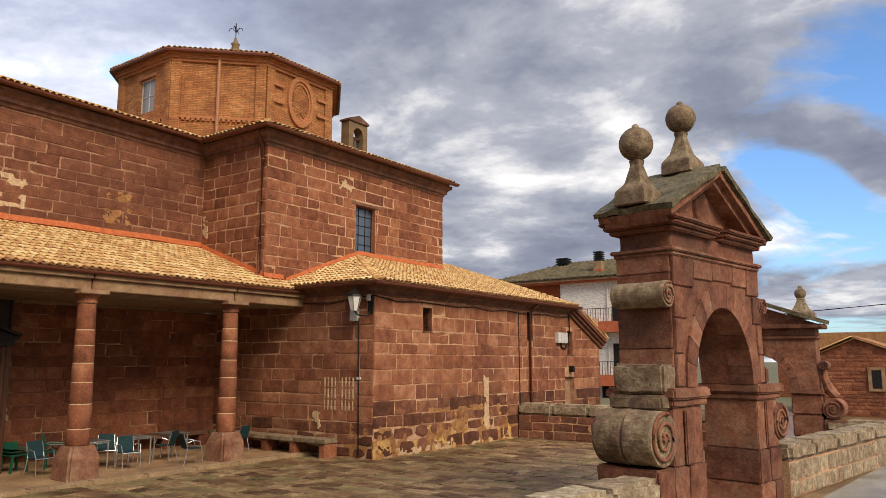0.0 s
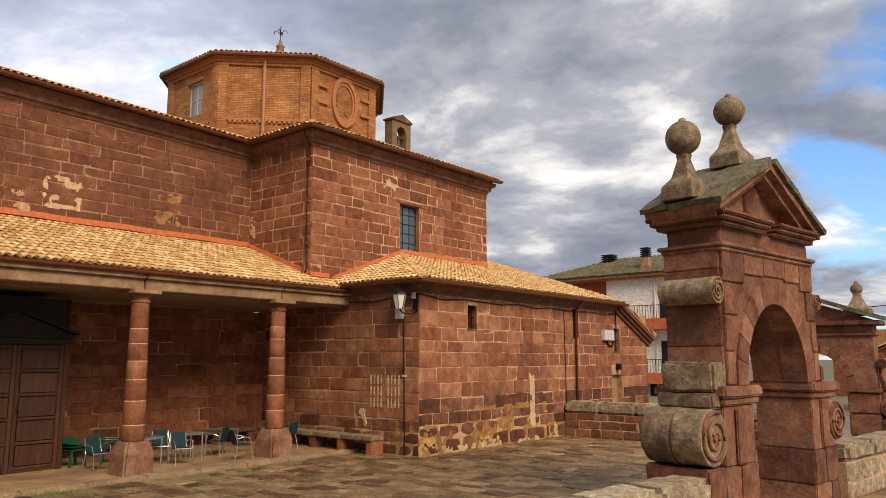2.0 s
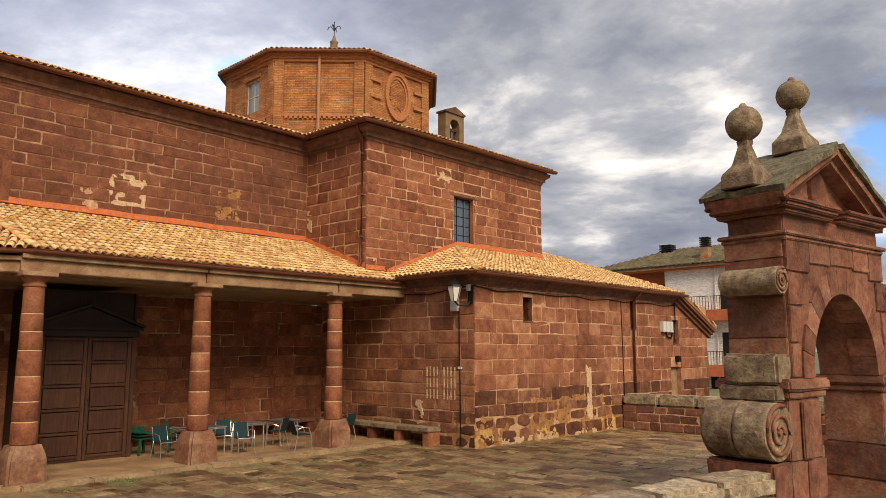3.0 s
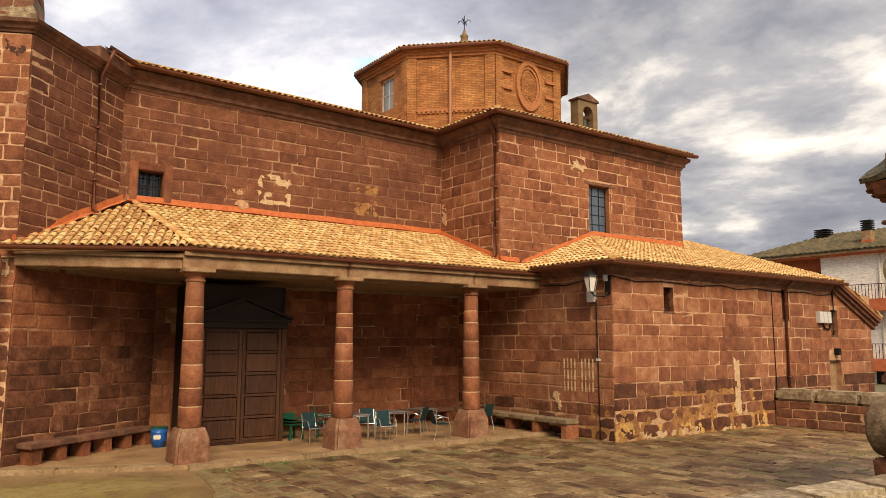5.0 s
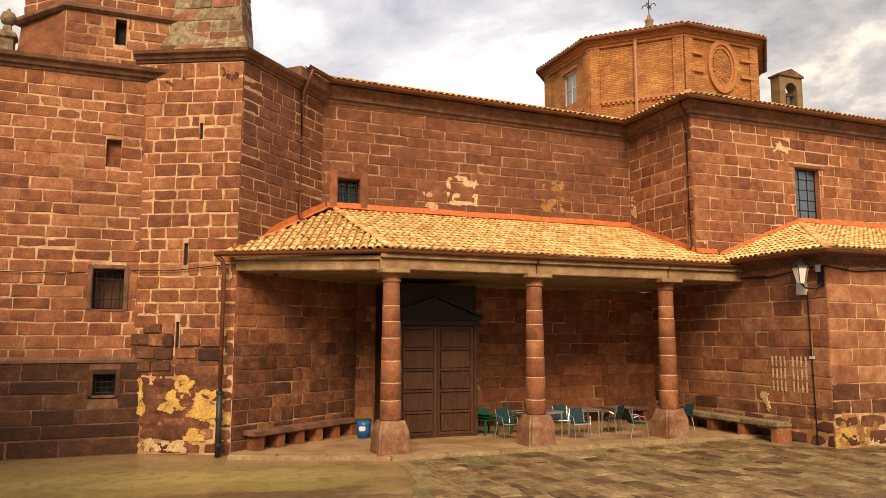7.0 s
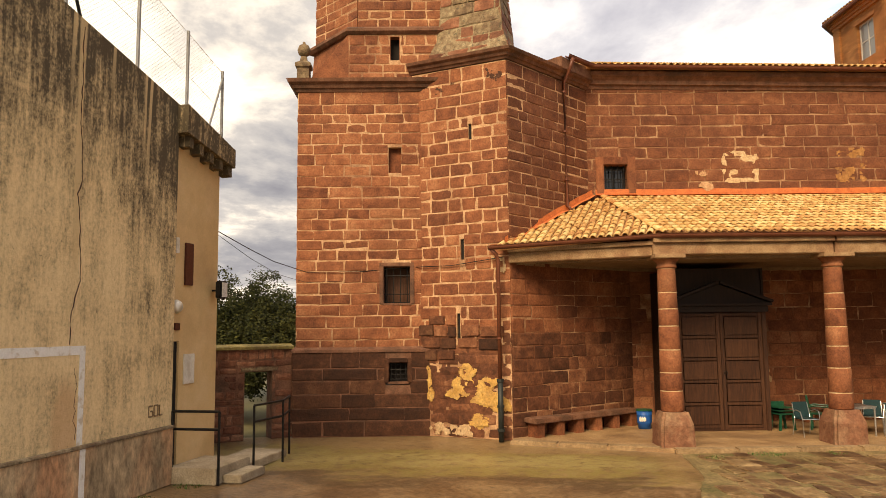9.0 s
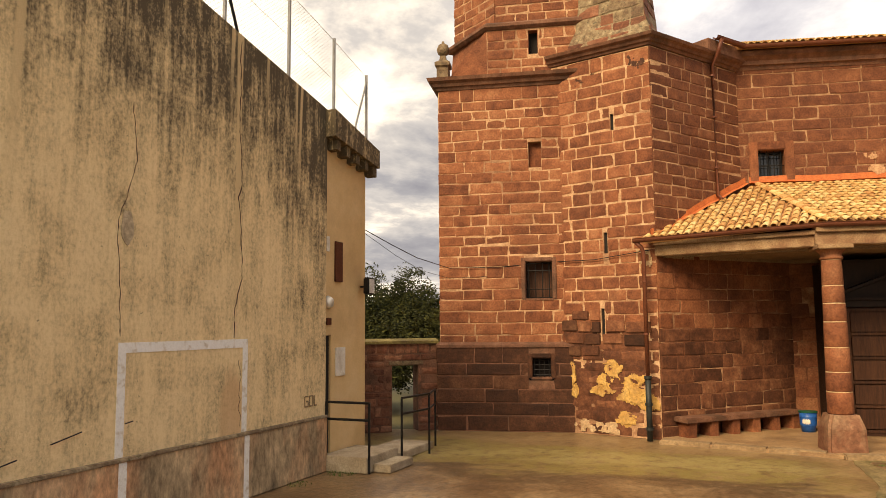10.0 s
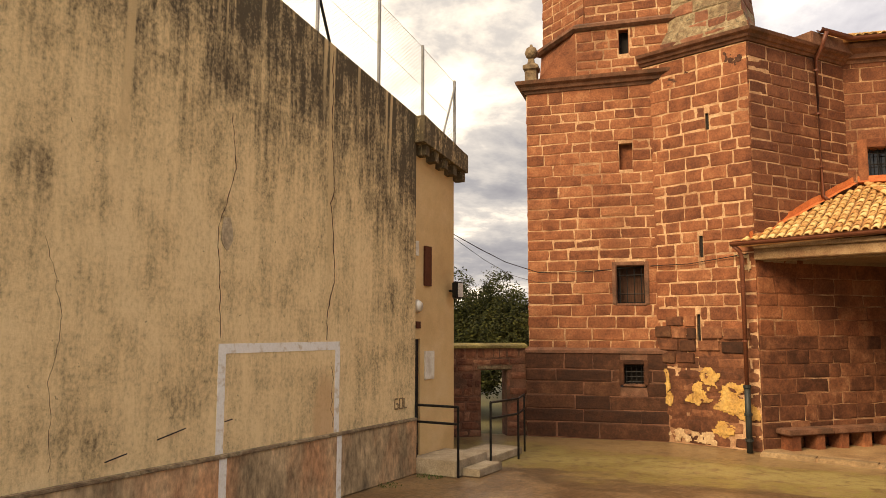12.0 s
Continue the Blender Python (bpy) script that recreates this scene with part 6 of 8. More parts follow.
patch(TF, 1.9, 2.47, 7.9, 8.45, M_GAPSHADE, 62, cut=0.60, scale=3.4, lift=0.012, amp=0.010, cell=0.025)
for x0, x1, z0, z1, mt in ((0.20, 0.58, 2.26, 2.50, M_BASE), (0.60, 0.92, 2.24, 2.48, M_DAMPSHADE), (0.46, 0.86, 2.51, 2.72, M_DAMPSHADE), (0.90, 1.15, 2.49, 2.74, M_STONE2), (0.94, 1.15, 2.22, 2.47, M_BASE), (1.28, 1.72, 2.24, 2.50, M_DAMPSHADE), (1.75, 2.30, 2.22, 2.46, M_DAMPSHADE), (0.30, 0.74, 1.98, 2.22, M_DAMPSHADE), (0.78, 1.14, 1.96, 2.20, M_BASE), (1.20, 1.66, 1.98, 2.20, M_DAMPSHADE), (1.70, 2.20, 1.94, 2.18, M_BASE), (0.26, 0.66, 1.70, 1.94, M_BASE), (0.70, 1.10, 1.72, 1.93, M_DAMPSHADE)):
    part("broken_stone", roughen(boxed(x0, -0.045, z0, x1, 0.03, z1, bevel=0.016), 0.012, 5), mt, TF)
AF = O["wall_annex_front"]
patch(AF, 1.9, 5.3, 0.98, 1.16, M_OCHREMORTAR, 55, cut=0.36, scale=2.5, lift=0.013, amp=0.006, cell=0.025)
patch(AF, 0.0, 7.0, 0.0, 1.15, M_OCHREMORTAR, 5, cut=0.42, scale=1.3, lift=0.007, amp=0.006, shape=lambda x, z: 0.45 + (z - 0.1) * 0.35)
patch(AF, 0.0, 7.0, 0.0, 0.85, M_YELLOW, 25, cut=0.64, scale=2.0, label="crumbling yellow mortar at the wall's foot", lift=0.010, amp=0.010, cell=0.025, shape=lambda x, z: 0.45 + z * 0.28)
patch(AF, 4.98, 5.32, 0.2, 2.15, M_PALE, 6, cut=0.30, scale=2.2, lift=0.016, amp=0.006, cell=0.025)
patch(AF, 0.0, 7.0, 0.0, 0.22, M_PALE, 7, cut=0.46, scale=3.0, lift=0.014, amp=0.008)
patch(O["wall_annex_side"], 5.2, 6.2, 0.0, 0.9, M_OCHREMORTAR, 8, cut=0.42, scale=2.2, lift=0.006)
patch(O["wall_annex_side"], 4.1, 4.5, 0.45, 1.3, M_PALE, 9, cut=0.50, scale=3.0)
patch(O["wall_nave"], 3.95, 5.2, 5.8, 7.0, M_PALE, 10, cut=0.27, scale=4.0, label="rough pale mortar patch", lift=0.012, amp=0.010, cell=0.025, shape=blobs((4.5, 6.82, 0.52, 0.09), (4.95, 6.45, 0.10, 0.46), (4.12, 6.5, 0.08, 0.36), (4.55, 6.12, 0.42, 0.07), (4.78, 6.7, 0.22, 0.14), (4.35, 6.3, 0.14, 0.12)))
patch(O["wall_nave"], 6.9, 7.9, 5.9, 7.05, M_OCHREMORTAR, 11, cut=0.47, scale=4.0, lift=0.010, amp=0.008)
patch(O["wall_nave"], 3.2, 4.0, 5.8, 6.5, M_MORTAR, 12, cut=0.52, scale=2.4)
patch(O["wall_transept_side"], 0.02, 0.35, 5.5, 7.2, M_PALE, 13, cut=0.52, scale=2.6)
patch(O["wall_transept_front"], 2.6, 3.6, 7.4, 8.1, M_PALE, 14, cut=0.60, scale=3)
patch(O["wall_porch_back"], 3.2, 4.0, 0.8, 1.6, M_PALE, 15, cut=0.58, scale=3)
patch(O["wall_turret_front"], 2.0, 2.44, 3.55, 4.1, M_PALE, 16, cut=0.44, scale=2)
for bx, rows in ((4.56, (1.17, 1.46, 1.75)), (5.18, (1.17, 1.46, 1.75))):
    for z in rows:
        for k in range(4):
            x = bx + k * 0.125
            bm = boxed(x, -0.022, z, x + 0.052, -0.01, z + 0.25, bevel=0.006)
            part("mortar_key", roughen(bm, 0.008, 9), M_PALE, O["wall_annex_side"], "pale upright mortar marks")


# ---- the near gate, in the wall along the court ----
GA, GDIR = Vector((-3.70, 10.53)), radians(8.5)
GU = Vector((math.sin(GDIR), math.cos(GDIR)))
mg, _ = frame_of(GA, GA + GU * 4)
gate = thing("stone_gate", mg, "weathered red stone gateway with arch, volutes, pediment and ball finials", "gateway")


def rock(x0, y0, z0, x1, y1, z1, mat, name="stone", bevel=0.03, amount=0.018, parent=None, label=""):
    bm = boxed(x0, y0, z0, x1, y1, z1, bevel=bevel)
    bmesh.ops.subdivide_edges(bm, edges=[e for e in bm.edges if e.calc_length() > 0.18], cuts=2, use_grid_fill=True)
    roughen(bm, amount, 4.0)
    return part(name, bm, mat, parent or gate, label)


for x0, x1 in ((0.05, 0.94), (2.98, 3.84)):
    for k, (z0, z1) in enumerate(((0.0, 0.38), (0.385, 0.93), (0.935, 1.76))):
        if k < 2:
            s = x0 + (0.40 if k else 0.55)
            rock(x0 - 0.04, -0.02, z0, s - 0.004, 0.95, z1, M_GATE, bevel=0.018)
            rock(s, -0.02, z0, x1 + 0.04, 0.95, z1, M_GATE, bevel=0.018)
        else:
            rock(x0, 0.0, z0, x1, 0.93, z1, M_GATE, bevel=0.015, amount=0.012)
    rock(x0 - 0.05, -0.05, 1.76, x1 + 0.09, 0.98, 1.86, M_GATE, "impost", 0.02)
    rock(x0 - 0.09, -0.10, 1.86, x1 + 0.14, 1.03, 2.02, M_GATE, "impost", 0.03)
    part("pier_panel", roughen(boxed(x0 + 0.30, -0.05, 0.95, x0 + 0.56, 0.0, 1.72, bevel=0.02), 0.02, 5), M_GATE, gate)
# body with the arch
CX, CR, SP, CK = 1.87, 1.04, 2.02, 1.20
arch = [(CX + CR * math.cos(t), SP + CR * CK * math.sin(t)) for t in (math.pi * k / 24 for k in range(25))]
part("arch_body", prismed([(0.26, SP), (0.26, 4.0), (3.33, 4.0), (3.40, SP)] + arch, 0.03, 0.92), M_GATE, gate)
n = 13
for k in range(n):
    t0, t1 = math.pi * k / n + 0.004, math.pi * (k + 1) / n - 0.004
    ro = 0.30
    pts = [(CX + r * math.cos(t), SP + r * CK * math.sin(t)) for r, t in ((CR - 0.01, t0), (CR - 0.01, (t0 + t1) / 2), (CR - 0.01, t1), (CR + ro, t1), (CR + ro, (t0 + t1) / 2), (CR + ro, t0))]
    part("voussoir", roughen(prismed(pts, -0.008, 0.40), 0.004, 4), M_GATE, gate)
for x0, x1, z0, z1 in ((0.27, 0.50, 2.04, 2.50), (0.27, 0.50, 2.52, 3.02), (0.27, 0.66, 3.04, 3.5), (0.27, 0.90, 3.52, 3.98), (0.92, 1.55, 3.66, 3.98), (1.57, 2.3, 3.68, 3.98), (2.32, 2.85, 3.64, 3.98), (2.87, 3.36, 3.52, 3.98), (3.08, 3.38, 3.04, 3.5), (3.22, 3.40, 2.52, 3.02), (3.24, 3.42, 2.04, 2.5)):
    rock(x0 - 0.012, 0.0, z0, x1, 0.10, z1, M_GATE, bevel=0.010, amount=0.008)
for z0, z1 in ((2.03, 2.58), (2.585, 3.16), (3.165, 3.70), (3.705, 3.98)):
    rock(0.225, 0.05, z0, 0.40, 0.93, z1, M_GATE, bevel=0.010, amount=0.010)
for z0, z1, o in ((3.96, 4.02, 0.06), (4.02, 4.08, 0.10)):
    rock(0.26 - o, 0.03 - o, z0, 3.30 + o, 0.90 + o, z1, M_GATE, "string_course", 0.015, 0.008)
rock(0.28, 0.04, 4.08, 3.30, 0.90, 4.34, M_GATE, "frieze", 0.02, 0.02)
for z0, z1, o in ((4.33, 4.40, 0.10), (4.40, 4.47, 0.17), (4.47, 4.54, 0.22)):
    rock(0.26 - o, 0.03 - o, z0, 1.62, 0.90 + o, z1, M_GATE, "cornice_stone", 0.02, 0.012)
    rock(1.90, 0.03 - o, z0, 3.16 + o, 0.90 + o, z1, M_GATE, "cornice_stone", 0.02, 0.012)
part("tympanum", prismed([(0.1, 4.53), (3.30, 4.48), (1.66, 5.34)], 0.20, 0.88), M_GATE, gate)
for a, b in (((-0.02, 4.50), (1.66, 5.37)), ((1.64, 5.37), (3.40, 4.42))):
    d = Vector((b[0] - a[0], 0, b[1] - a[1])).normalized()
    up = Vector((-d.z, 0, d.x))
    if up.z < 0:
        up = -up
    q = lambda p, h: (p[0] + up.x * h, p[1] + up.z * h)
    part("raking_cornice", roughen(prismed([a, b, q(b, 0.10), q(a, 0.10)], -0.17, 1.05), 0.008, 4), M_GATE, gate)
    part("raking_fillet", roughen(prismed([q(a, -0.10), q(b, -0.10), b, a], -0.06, 0.97), 0.008, 4), M_GATE, gate)
    bm = prismed([q(a, 0.10), q(b, 0.10), q(b, 0.19), q(a, 0.19)], -0.24, 1.13)
    bmesh.ops.subdivide_edges(bm, edges=bm.edges[:], cuts=6, use_grid_fill=True)
    part("roof_slab", roughen(bm, 0.045, 3.5), M_MOSSROOF, gate, "moss-dark roof slab")
part("shell", lathed([(0.30, 0.0), (0.27, 0.05), (0.20, 0.07), (0.10, 0.05)], 18, Matrix.Translation((1.66, 0.20, 4.85)) @ Matrix.Rotation(radians(90), 4, "X") @ Matrix.Diagonal((0.9, 1.25, 1, 1))), M_GATE, gate, "worn oval carving")


def ball(x, y, z, r, base_z, wide=1.0):
    bm = bmesh.new()
    lathe(bm, [(0.44, 0.0), (0.42, 0.20), (0.25, 0.34), (0.12, 0.62), (0.13, 0.64), (0.14, 0.69), (0.08, 0.71)], 4, Matrix.Translation((x, y, base_z)) @ Matrix.Diagonal((wide, wide, (z - r - base_z + 0.03) / 0.71, 1)), math.pi / 4)
    bmesh.ops.bevel(bm, geom=[e for e in bm.edges if e.calc_length() > 0.1], offset=0.015, segments=1, affect="EDGES")
    roughen(bm, 0.012, 5)
    f = part("finial_base", bm, M_LICHEN, gate)
    bm = bmesh.new()
    bmesh.ops.create_uvsphere(bm, u_segments=24, v_segments=16, radius=r, matrix=Matrix.Translation((x, y, z)))
    roughen(bm, 0.010, 6)
    part("stone_ball", bm, M_LICHEN, f, "lichen-spotted stone ball", smooth=True)
    bm = bmesh.new()
    bmesh.ops.create_uvsphere(bm, u_segments=10, v_segments=6, radius=0.06, matrix=Matrix.Translation((x, y, z + r)))
    part("knob", bm, M_LICHEN, f, smooth=True)


ball(0.13, 0.45, 5.70, 0.262, 4.72, 0.86)
ball(1.66, 0.46, 6.47, 0.25, 5.48, 0.86)


def volute(x, z, r, y0, y1, turns=2.2, mat=None, flip=1):
    bm = lathed([(r * 0.97, y0), (r, y0 + 0.03), (r * 0.985, (y0 + y1) / 2), (r, y1 - 0.03), (r * 0.97, y1)], 28, Matrix.Translation((x, 0, z)) @ Matrix.Rotation(radians(-90), 4, "X"))
    v = part("volute", roughen(bm, 0.012, 5), mat or M_LICHEN, gate, "lichen-covered rolled stone volute", smooth=False)
    pts, rad = [], []
    for k in range(44):
        t = k / 43
        a = flip * turns * 2 * math.pi * t + 1.2
        rr = r * (0.93 - 0.78 * t)
        pts.append((x + rr * math.cos(a), y0 - 0.012, z + rr * math.sin(a)))
        rad.append(r * (0.085 - 0.03 * t))
    part("spiral", tubed(pts, rad, 6), M_GATE, v, "carved spiral", smooth=True)
    part("eye", lathed([(r * 0.16, -0.04), (r * 0.12, 0.03)], 12, Matrix.Translation((x, y0, z)) @ Matrix.Rotation(radians(90), 4, "X")), M_GATE, v)


volute(-0.22, 1.34, 0.385, 0.0, 0.46)
volute(-0.22, 1.34, 0.39, 0.475, 0.92)
volute(0.05, 3.37, 0.19, -0.02, 0.84)
volute(3.93, 1.36, 0.32, -0.03, 0.85, flip=-1, mat=M_GATE)
volute(3.44, 3.35, 0.15, -0.02, 0.80, flip=-1, mat=M_GATE)
rock(-0.46, -0.02, 0.0, 0.04, 0.94, 0.94, M_GATE, "pedestal", amount=0.025)
rock(-0.22, 0.02, 1.72, 0.20, 0.86, 1.92, M_LICHEN, bevel=0.03)
rock(-0.14, 0.03, 1.93, 0.25, 0.82, 2.36, M_LICHEN, bevel=0.04, amount=0.03)
rock(3.42, 0.0, 2.02, 3.58, 0.8, 2.30, M_GATE, bevel=0.03)


# ---- low walls of the court ----
def low_wall(name, p0, p1, h, thick, label, seed, cope=0.22, pale=M_COPING, stones=None):
    m, ln = frame_of(p0, p1)
    bm = bmesh.new()
    core(bm, ln, 0, h - cope, thick, [])
    w = tagged(obj(name, bm, M_MORTAR), label, "wall", kind="structure")
    w.matrix_world = m
    n = max(1, int(ln / 1.1))
    for k in range(n):
        bm = boxed(k * ln / n + 0.004, -0.05, h - cope, (k + 1) * ln / n - 0.004, thick + 0.05, h, bevel=0.07)
        bmesh.ops.subdivide_edges(bm, edges=[e for e in bm.edges if e.calc_length() > 0.3], cuts=3, use_grid_fill=True)
        part("coping_stone", roughen(bm, 0.025, 3.0), pale, w, "lichen-grown rounded coping")
    masonry(w, ln, 0, h - cope, (), (0.24, 0.34), (0.3, 0.75), seed, stones or M_GATE, M_STONE_J, gap=0.018)
    return w


g2 = GA + GU * 4.25
low_wall("wall_court_right", g2, GA + GU * 10.7, 0.92, 0.5, "pale low stone wall with lichen coping beside the gate", 41, cope=0.30, stones=M_COPING)
low_wall("wall_court_near", GA - GU * 7.5, GA - GU * 0.42, 0.84, 0.5, "low stone wall with rounded lichen coping", 42, cope=0.30)
low_wall("wall_court_back", (-12.40, 21.2), (-6.40, 21.2), 1.08, 0.5, "low red stone wall with grey lichen coping", 43, cope=0.36)
low_wall("wall_court_back_end", (-3.5, 21.2), (-2.15, 21.2), 0.95, 0.5, "low red stone wall with grey lichen coping", 44, cope=0.3)

# ---- the far gate ----
mf, _ = frame_of((-6.35, 21.2), (-3.55, 21.2))
gate = thing("far_gate", mf, "smaller red stone gateway with pediment, volute and ball finial", "gateway")
for x0, x1 in ((0.0, 0.72), (2.08, 2.8)):
    for z0, z1 in ((0, 0.5), (0.51, 1.05), (1.06, 1.56)):
        rock(x0, 0.0, z0, x1, 0.6, z1, M_GATE)
    rock(x0 - 0.05, -0.05, 1.57, x1 + 0.05, 0.65, 1.70, M_GATE, "impost", 0.02)
arch = [(1.4 + 0.70 * math.cos(t), 1.70 + 0.85 * math.sin(t)) for t in (math.pi * k / 20 for k in range(21))]
part("arch_body", prismed([(0.06, 1.70), (0.06, 3.0), (2.74, 3.0), (2.74, 1.70)] + arch, 0.03, 0.58), M_GATE, gate)
n = 11
for k in range(n):
    t0, t1 = math.pi * k / n + 0.01, math.pi * (k + 1) / n - 0.01
    pts = [(1.4 + r * math.cos(t), 1.70 + (r + 0.15) * math.sin(t)) for r, t in ((0.69, t0), (0.69, t1), (0.92, t1), (0.92, t0))]
    part("voussoir", prismed(pts, 0.0, 0.3), M_GATE, gate)
rock(0.0, -0.03, 2.98, 2.8, 0.62, 3.06, M_GATE, "string_course", 0.015, 0.008)
rock(0.05, 0.02, 3.06, 2.75, 0.58, 3.24, M_GATE, "frieze", 0.015, 0.008)
rock(-0.14, -0.15, 3.24, 2.94, 0.74, 3.36, M_GATE, "cornice_stone", 0.02, 0.008)
part("tympanum", prismed([(0.0, 3.36), (2.8, 3.36), (1.4, 3.86)], 0.03, 0.58), M_GATE, gate)
for a, b in (((-0.16, 3.36), (1.4, 3.92)), ((1.4, 3.92), (2.96, 3.36))):
    d = Vector((b[0] - a[0], 0, b[1] - a[1])).normalized()
    up = Vector((-d.z, 0, d.x)) * 0.10
    part("roof_slab", roughen(prismed([a, b, (b[0] + up.x, b[1] + up.z), (a[0] + up.x, a[1] + up.z)], -0.18, 0.78), 0.01, 4), M_MOSSROOF, gate)
ball(2.42, 0.3, 4.18, 0.145, 3.50)
volute(3.05, 1.22, 0.26, 0.0, 0.55, flip=-1, mat=M_GATE)
volute(2.88, 2.30, 0.12, 0.0, 0.5, flip=-1, mat=M_GATE)
part("scroll_band", tubed([(2.85, 0.25, 2.2), (2.86, 0.25, 1.95), (2.95, 0.25, 1.7), (3.10, 0.25, 1.5)], [0.07, 0.10, 0.13, 0.12], 8), M_GATE, gate)
rock(2.8, 0.0, 0.0, 3.35, 0.58, 0.96, M_GATE, "pedestal", amount=0.02)

# ---- white brick house behind ----
HY = 48.0
house = thing("white_brick_house", Matrix.Translation((0, HY, 0)), "three-storey white brick house with terracotta balconies and dark hipped roof", "house")
part("wall", boxed(-24.5, 0.0, -0.1, -18.2, 9.0, 8.0), M_WHITEBRICK, house, "white facing brick wall")
part("recess_wall", boxed(-30.0, 1.6, -0.1, -24.5, 9.0, 8.0), M_WHITEBRICK, house)
part("recess_beam", boxed(-30.0, 0.9, 7.1, -24.5, 1.6, 8.0), M_TERRA, house, "terracotta fascia")
# near-black sheet paints the shade of the open recess
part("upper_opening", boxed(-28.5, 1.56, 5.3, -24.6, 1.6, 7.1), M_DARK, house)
bm = bmesh.new()
rv = [bm.verts.new(p) for p in ((-30.8, -0.7, 8.15), (-17.6, -0.7, 8.15), (-17.6, 10, 8.15), (-30.8, 10, 8.15), (-26.3, 4.4, 9.95), (-21.6, 4.4, 9.95))]
for f in ((0, 1, 5, 4), (1, 2, 5), (2, 3, 4, 5), (3, 0, 4)):
    bm.faces.new([rv[i] for i in f])
bm.faces.new([rv[i] for i in (3, 2, 1, 0)])
part("roof", bm, M_DARKTILE, house, "dark mossy tile roof")
vs, fs = [], []
for r in range(14):
    for c in range(58):
        t = r / 14
        x = -30.6 + c * 0.335
        if x < -30.8 + 4.5 * t + 0.1 or x > -18.0 - 4.0 * t:
            continue
        o = len(vs)
        y, z = -0.7 + 5.1 * t, 8.15 + 1.8 * t + 0.03
        vs += [(x, y, z), (x + 0.15, y, z + 0.10), (x + 0.30, y, z), (x + 0.30, y + 0.40, z + 0.14), (x + 0.15, y + 0.40, z + 0.22), (x, y + 0.40, z + 0.14)]
        fs += [(o, o + 1, o + 4, o + 5), (o + 1, o + 2, o + 3, o + 4)]
me = bpy.data.meshes.new("tile_field")
me.from_pydata(vs, [], fs)
me.materials.append(M_DARKTILE)
tf = new("tile_field", me)
tf.parent = house
tagged(tf, "rows of dark mossy tiles", kind="stuff")
part("fascia", boxed(-30.7, -0.62, 7.98, -17.7, 0.3, 8.14), M_BEAM, house)
part("soffit", boxed(-30.5, -0.5, 7.88, -17.8, 0.3, 7.98), M_TERRA, house)
for k, (z, xs) in enumerate(((4.35, -24.4), (0.78, -22.5))):
    bal = part("balcony", boxed(xs, -0.9, z, -18.3, 0.0, z + 0.72), M_TERRA, house, "terracotta balcony slab and band")
    part("rail", boxed(xs, -0.92, z + 1.58, -18.3, -0.88, z + 1.62), M_IRON, bal)
    for q in range(int((-18.4 - xs) / 0.19)):
        x = xs + 0.1 + q * 0.19
        part("baluster", boxed(x, -0.91, z + 0.72, x + 0.03, -0.89, z + 1.58), M_IRON, bal)
for x0, x1, z0, z1 in ((-21.5, -20.3, -0.1, 0.78), (-20.6, -19.6, 1.5, 3.6), (-20.6, -19.6, 5.1, 7.0)):
    w = part("window", boxed(x0, -0.03, z0, x1, 0.02, z1), M_DARK, house)
    part("frame", boxed(x1, -0.05, z0, x1 + 0.10, 0.03, z1), M_TERRA, w)
part("downpipe", tubed([(-20.9, -0.08, 8.0), (-20.9, -0.08, 0.5)], 0.05, 6), M_WHITE, house)
for x, y, zt, s in ((-21.9, 1.0, 10.2, 0.27), (-26.1, 3.8, 10.35, 0.42)):
    ch = part("chimney", boxed(x - s, y - s, 8.3, x + s, y + s, zt - 0.75), M_BEAM if s < 0.4 else M_DARKTILE, house)
    part("flashing", boxed(x - s - 0.05, y - s - 0.05, 8.3, x + s + 0.05, y + s + 0.05, zt - 1.35), M_TERRA, ch, "red painted chimney foot")
    for q in range(5):
        part("cowl_ring", boxed(x - s - 0.03, y - s - 0.03, zt - 0.73 + q * 0.14, x + s + 0.03, y + s + 0.03, zt - 0.65 + q * 0.14), M_IRON, ch)

# ---- stone cottage beyond the far gate ----
cottage = thing("stone_cottage", Matrix.Translation((0, 38.0, 0)), "low rubble stone cottage with a clay tile roof", "house")
bm = prismed([(-6.7, 0.0), (-6.7, 2.6), (-4.9, 3.38), (0.6, 1.3), (0.6, 0)], 0.0, 6.0)
cw = part("wall", bm, M_STONE, cottage, "rubble wall of warm red stone")
rngs = random.Random(77)
z = 0.05
while z < 3.2:
    h = rngs.uniform(0.14, 0.26)
    x = -6.65
    while x < 0.4:
        w = rngs.uniform(0.18, 0.5)
        lim = 2.6 + (x + w / 2 + 6.7) * 0.43 if x + w / 2 < -4.9 else 3.38 - (x + w / 2 + 4.9) * 0.378
        if z + h < lim - 0.05 and not (-4.5 < x + w / 2 < -3.8 and 1.1 < z + h / 2 < 2.15):
            s = new("stone", block_mesh(w - 0.03, h - 0.03, rngs.randrange(4), M_STONE))
            s.parent = cw
            s.location = (x + w / 2, 0.0, z + h / 2)
        x += w
    z += h
cwin = part("window", boxed(-4.30, -0.06, 1.22, -3.92, 0.0, 2.02), M_DARKPANE, cottage)
for a, b, c, d in ((-4.44, -4.30, 1.1, 2.14), (-3.92, -3.78, 1.1, 2.14), (-4.30, -3.92, 2.02, 2.14), (-4.30, -3.92, 1.1, 1.22)):
    part("surround", boxed(a, -0.08, c, b, 0.0, d), M_BEAM, cwin)
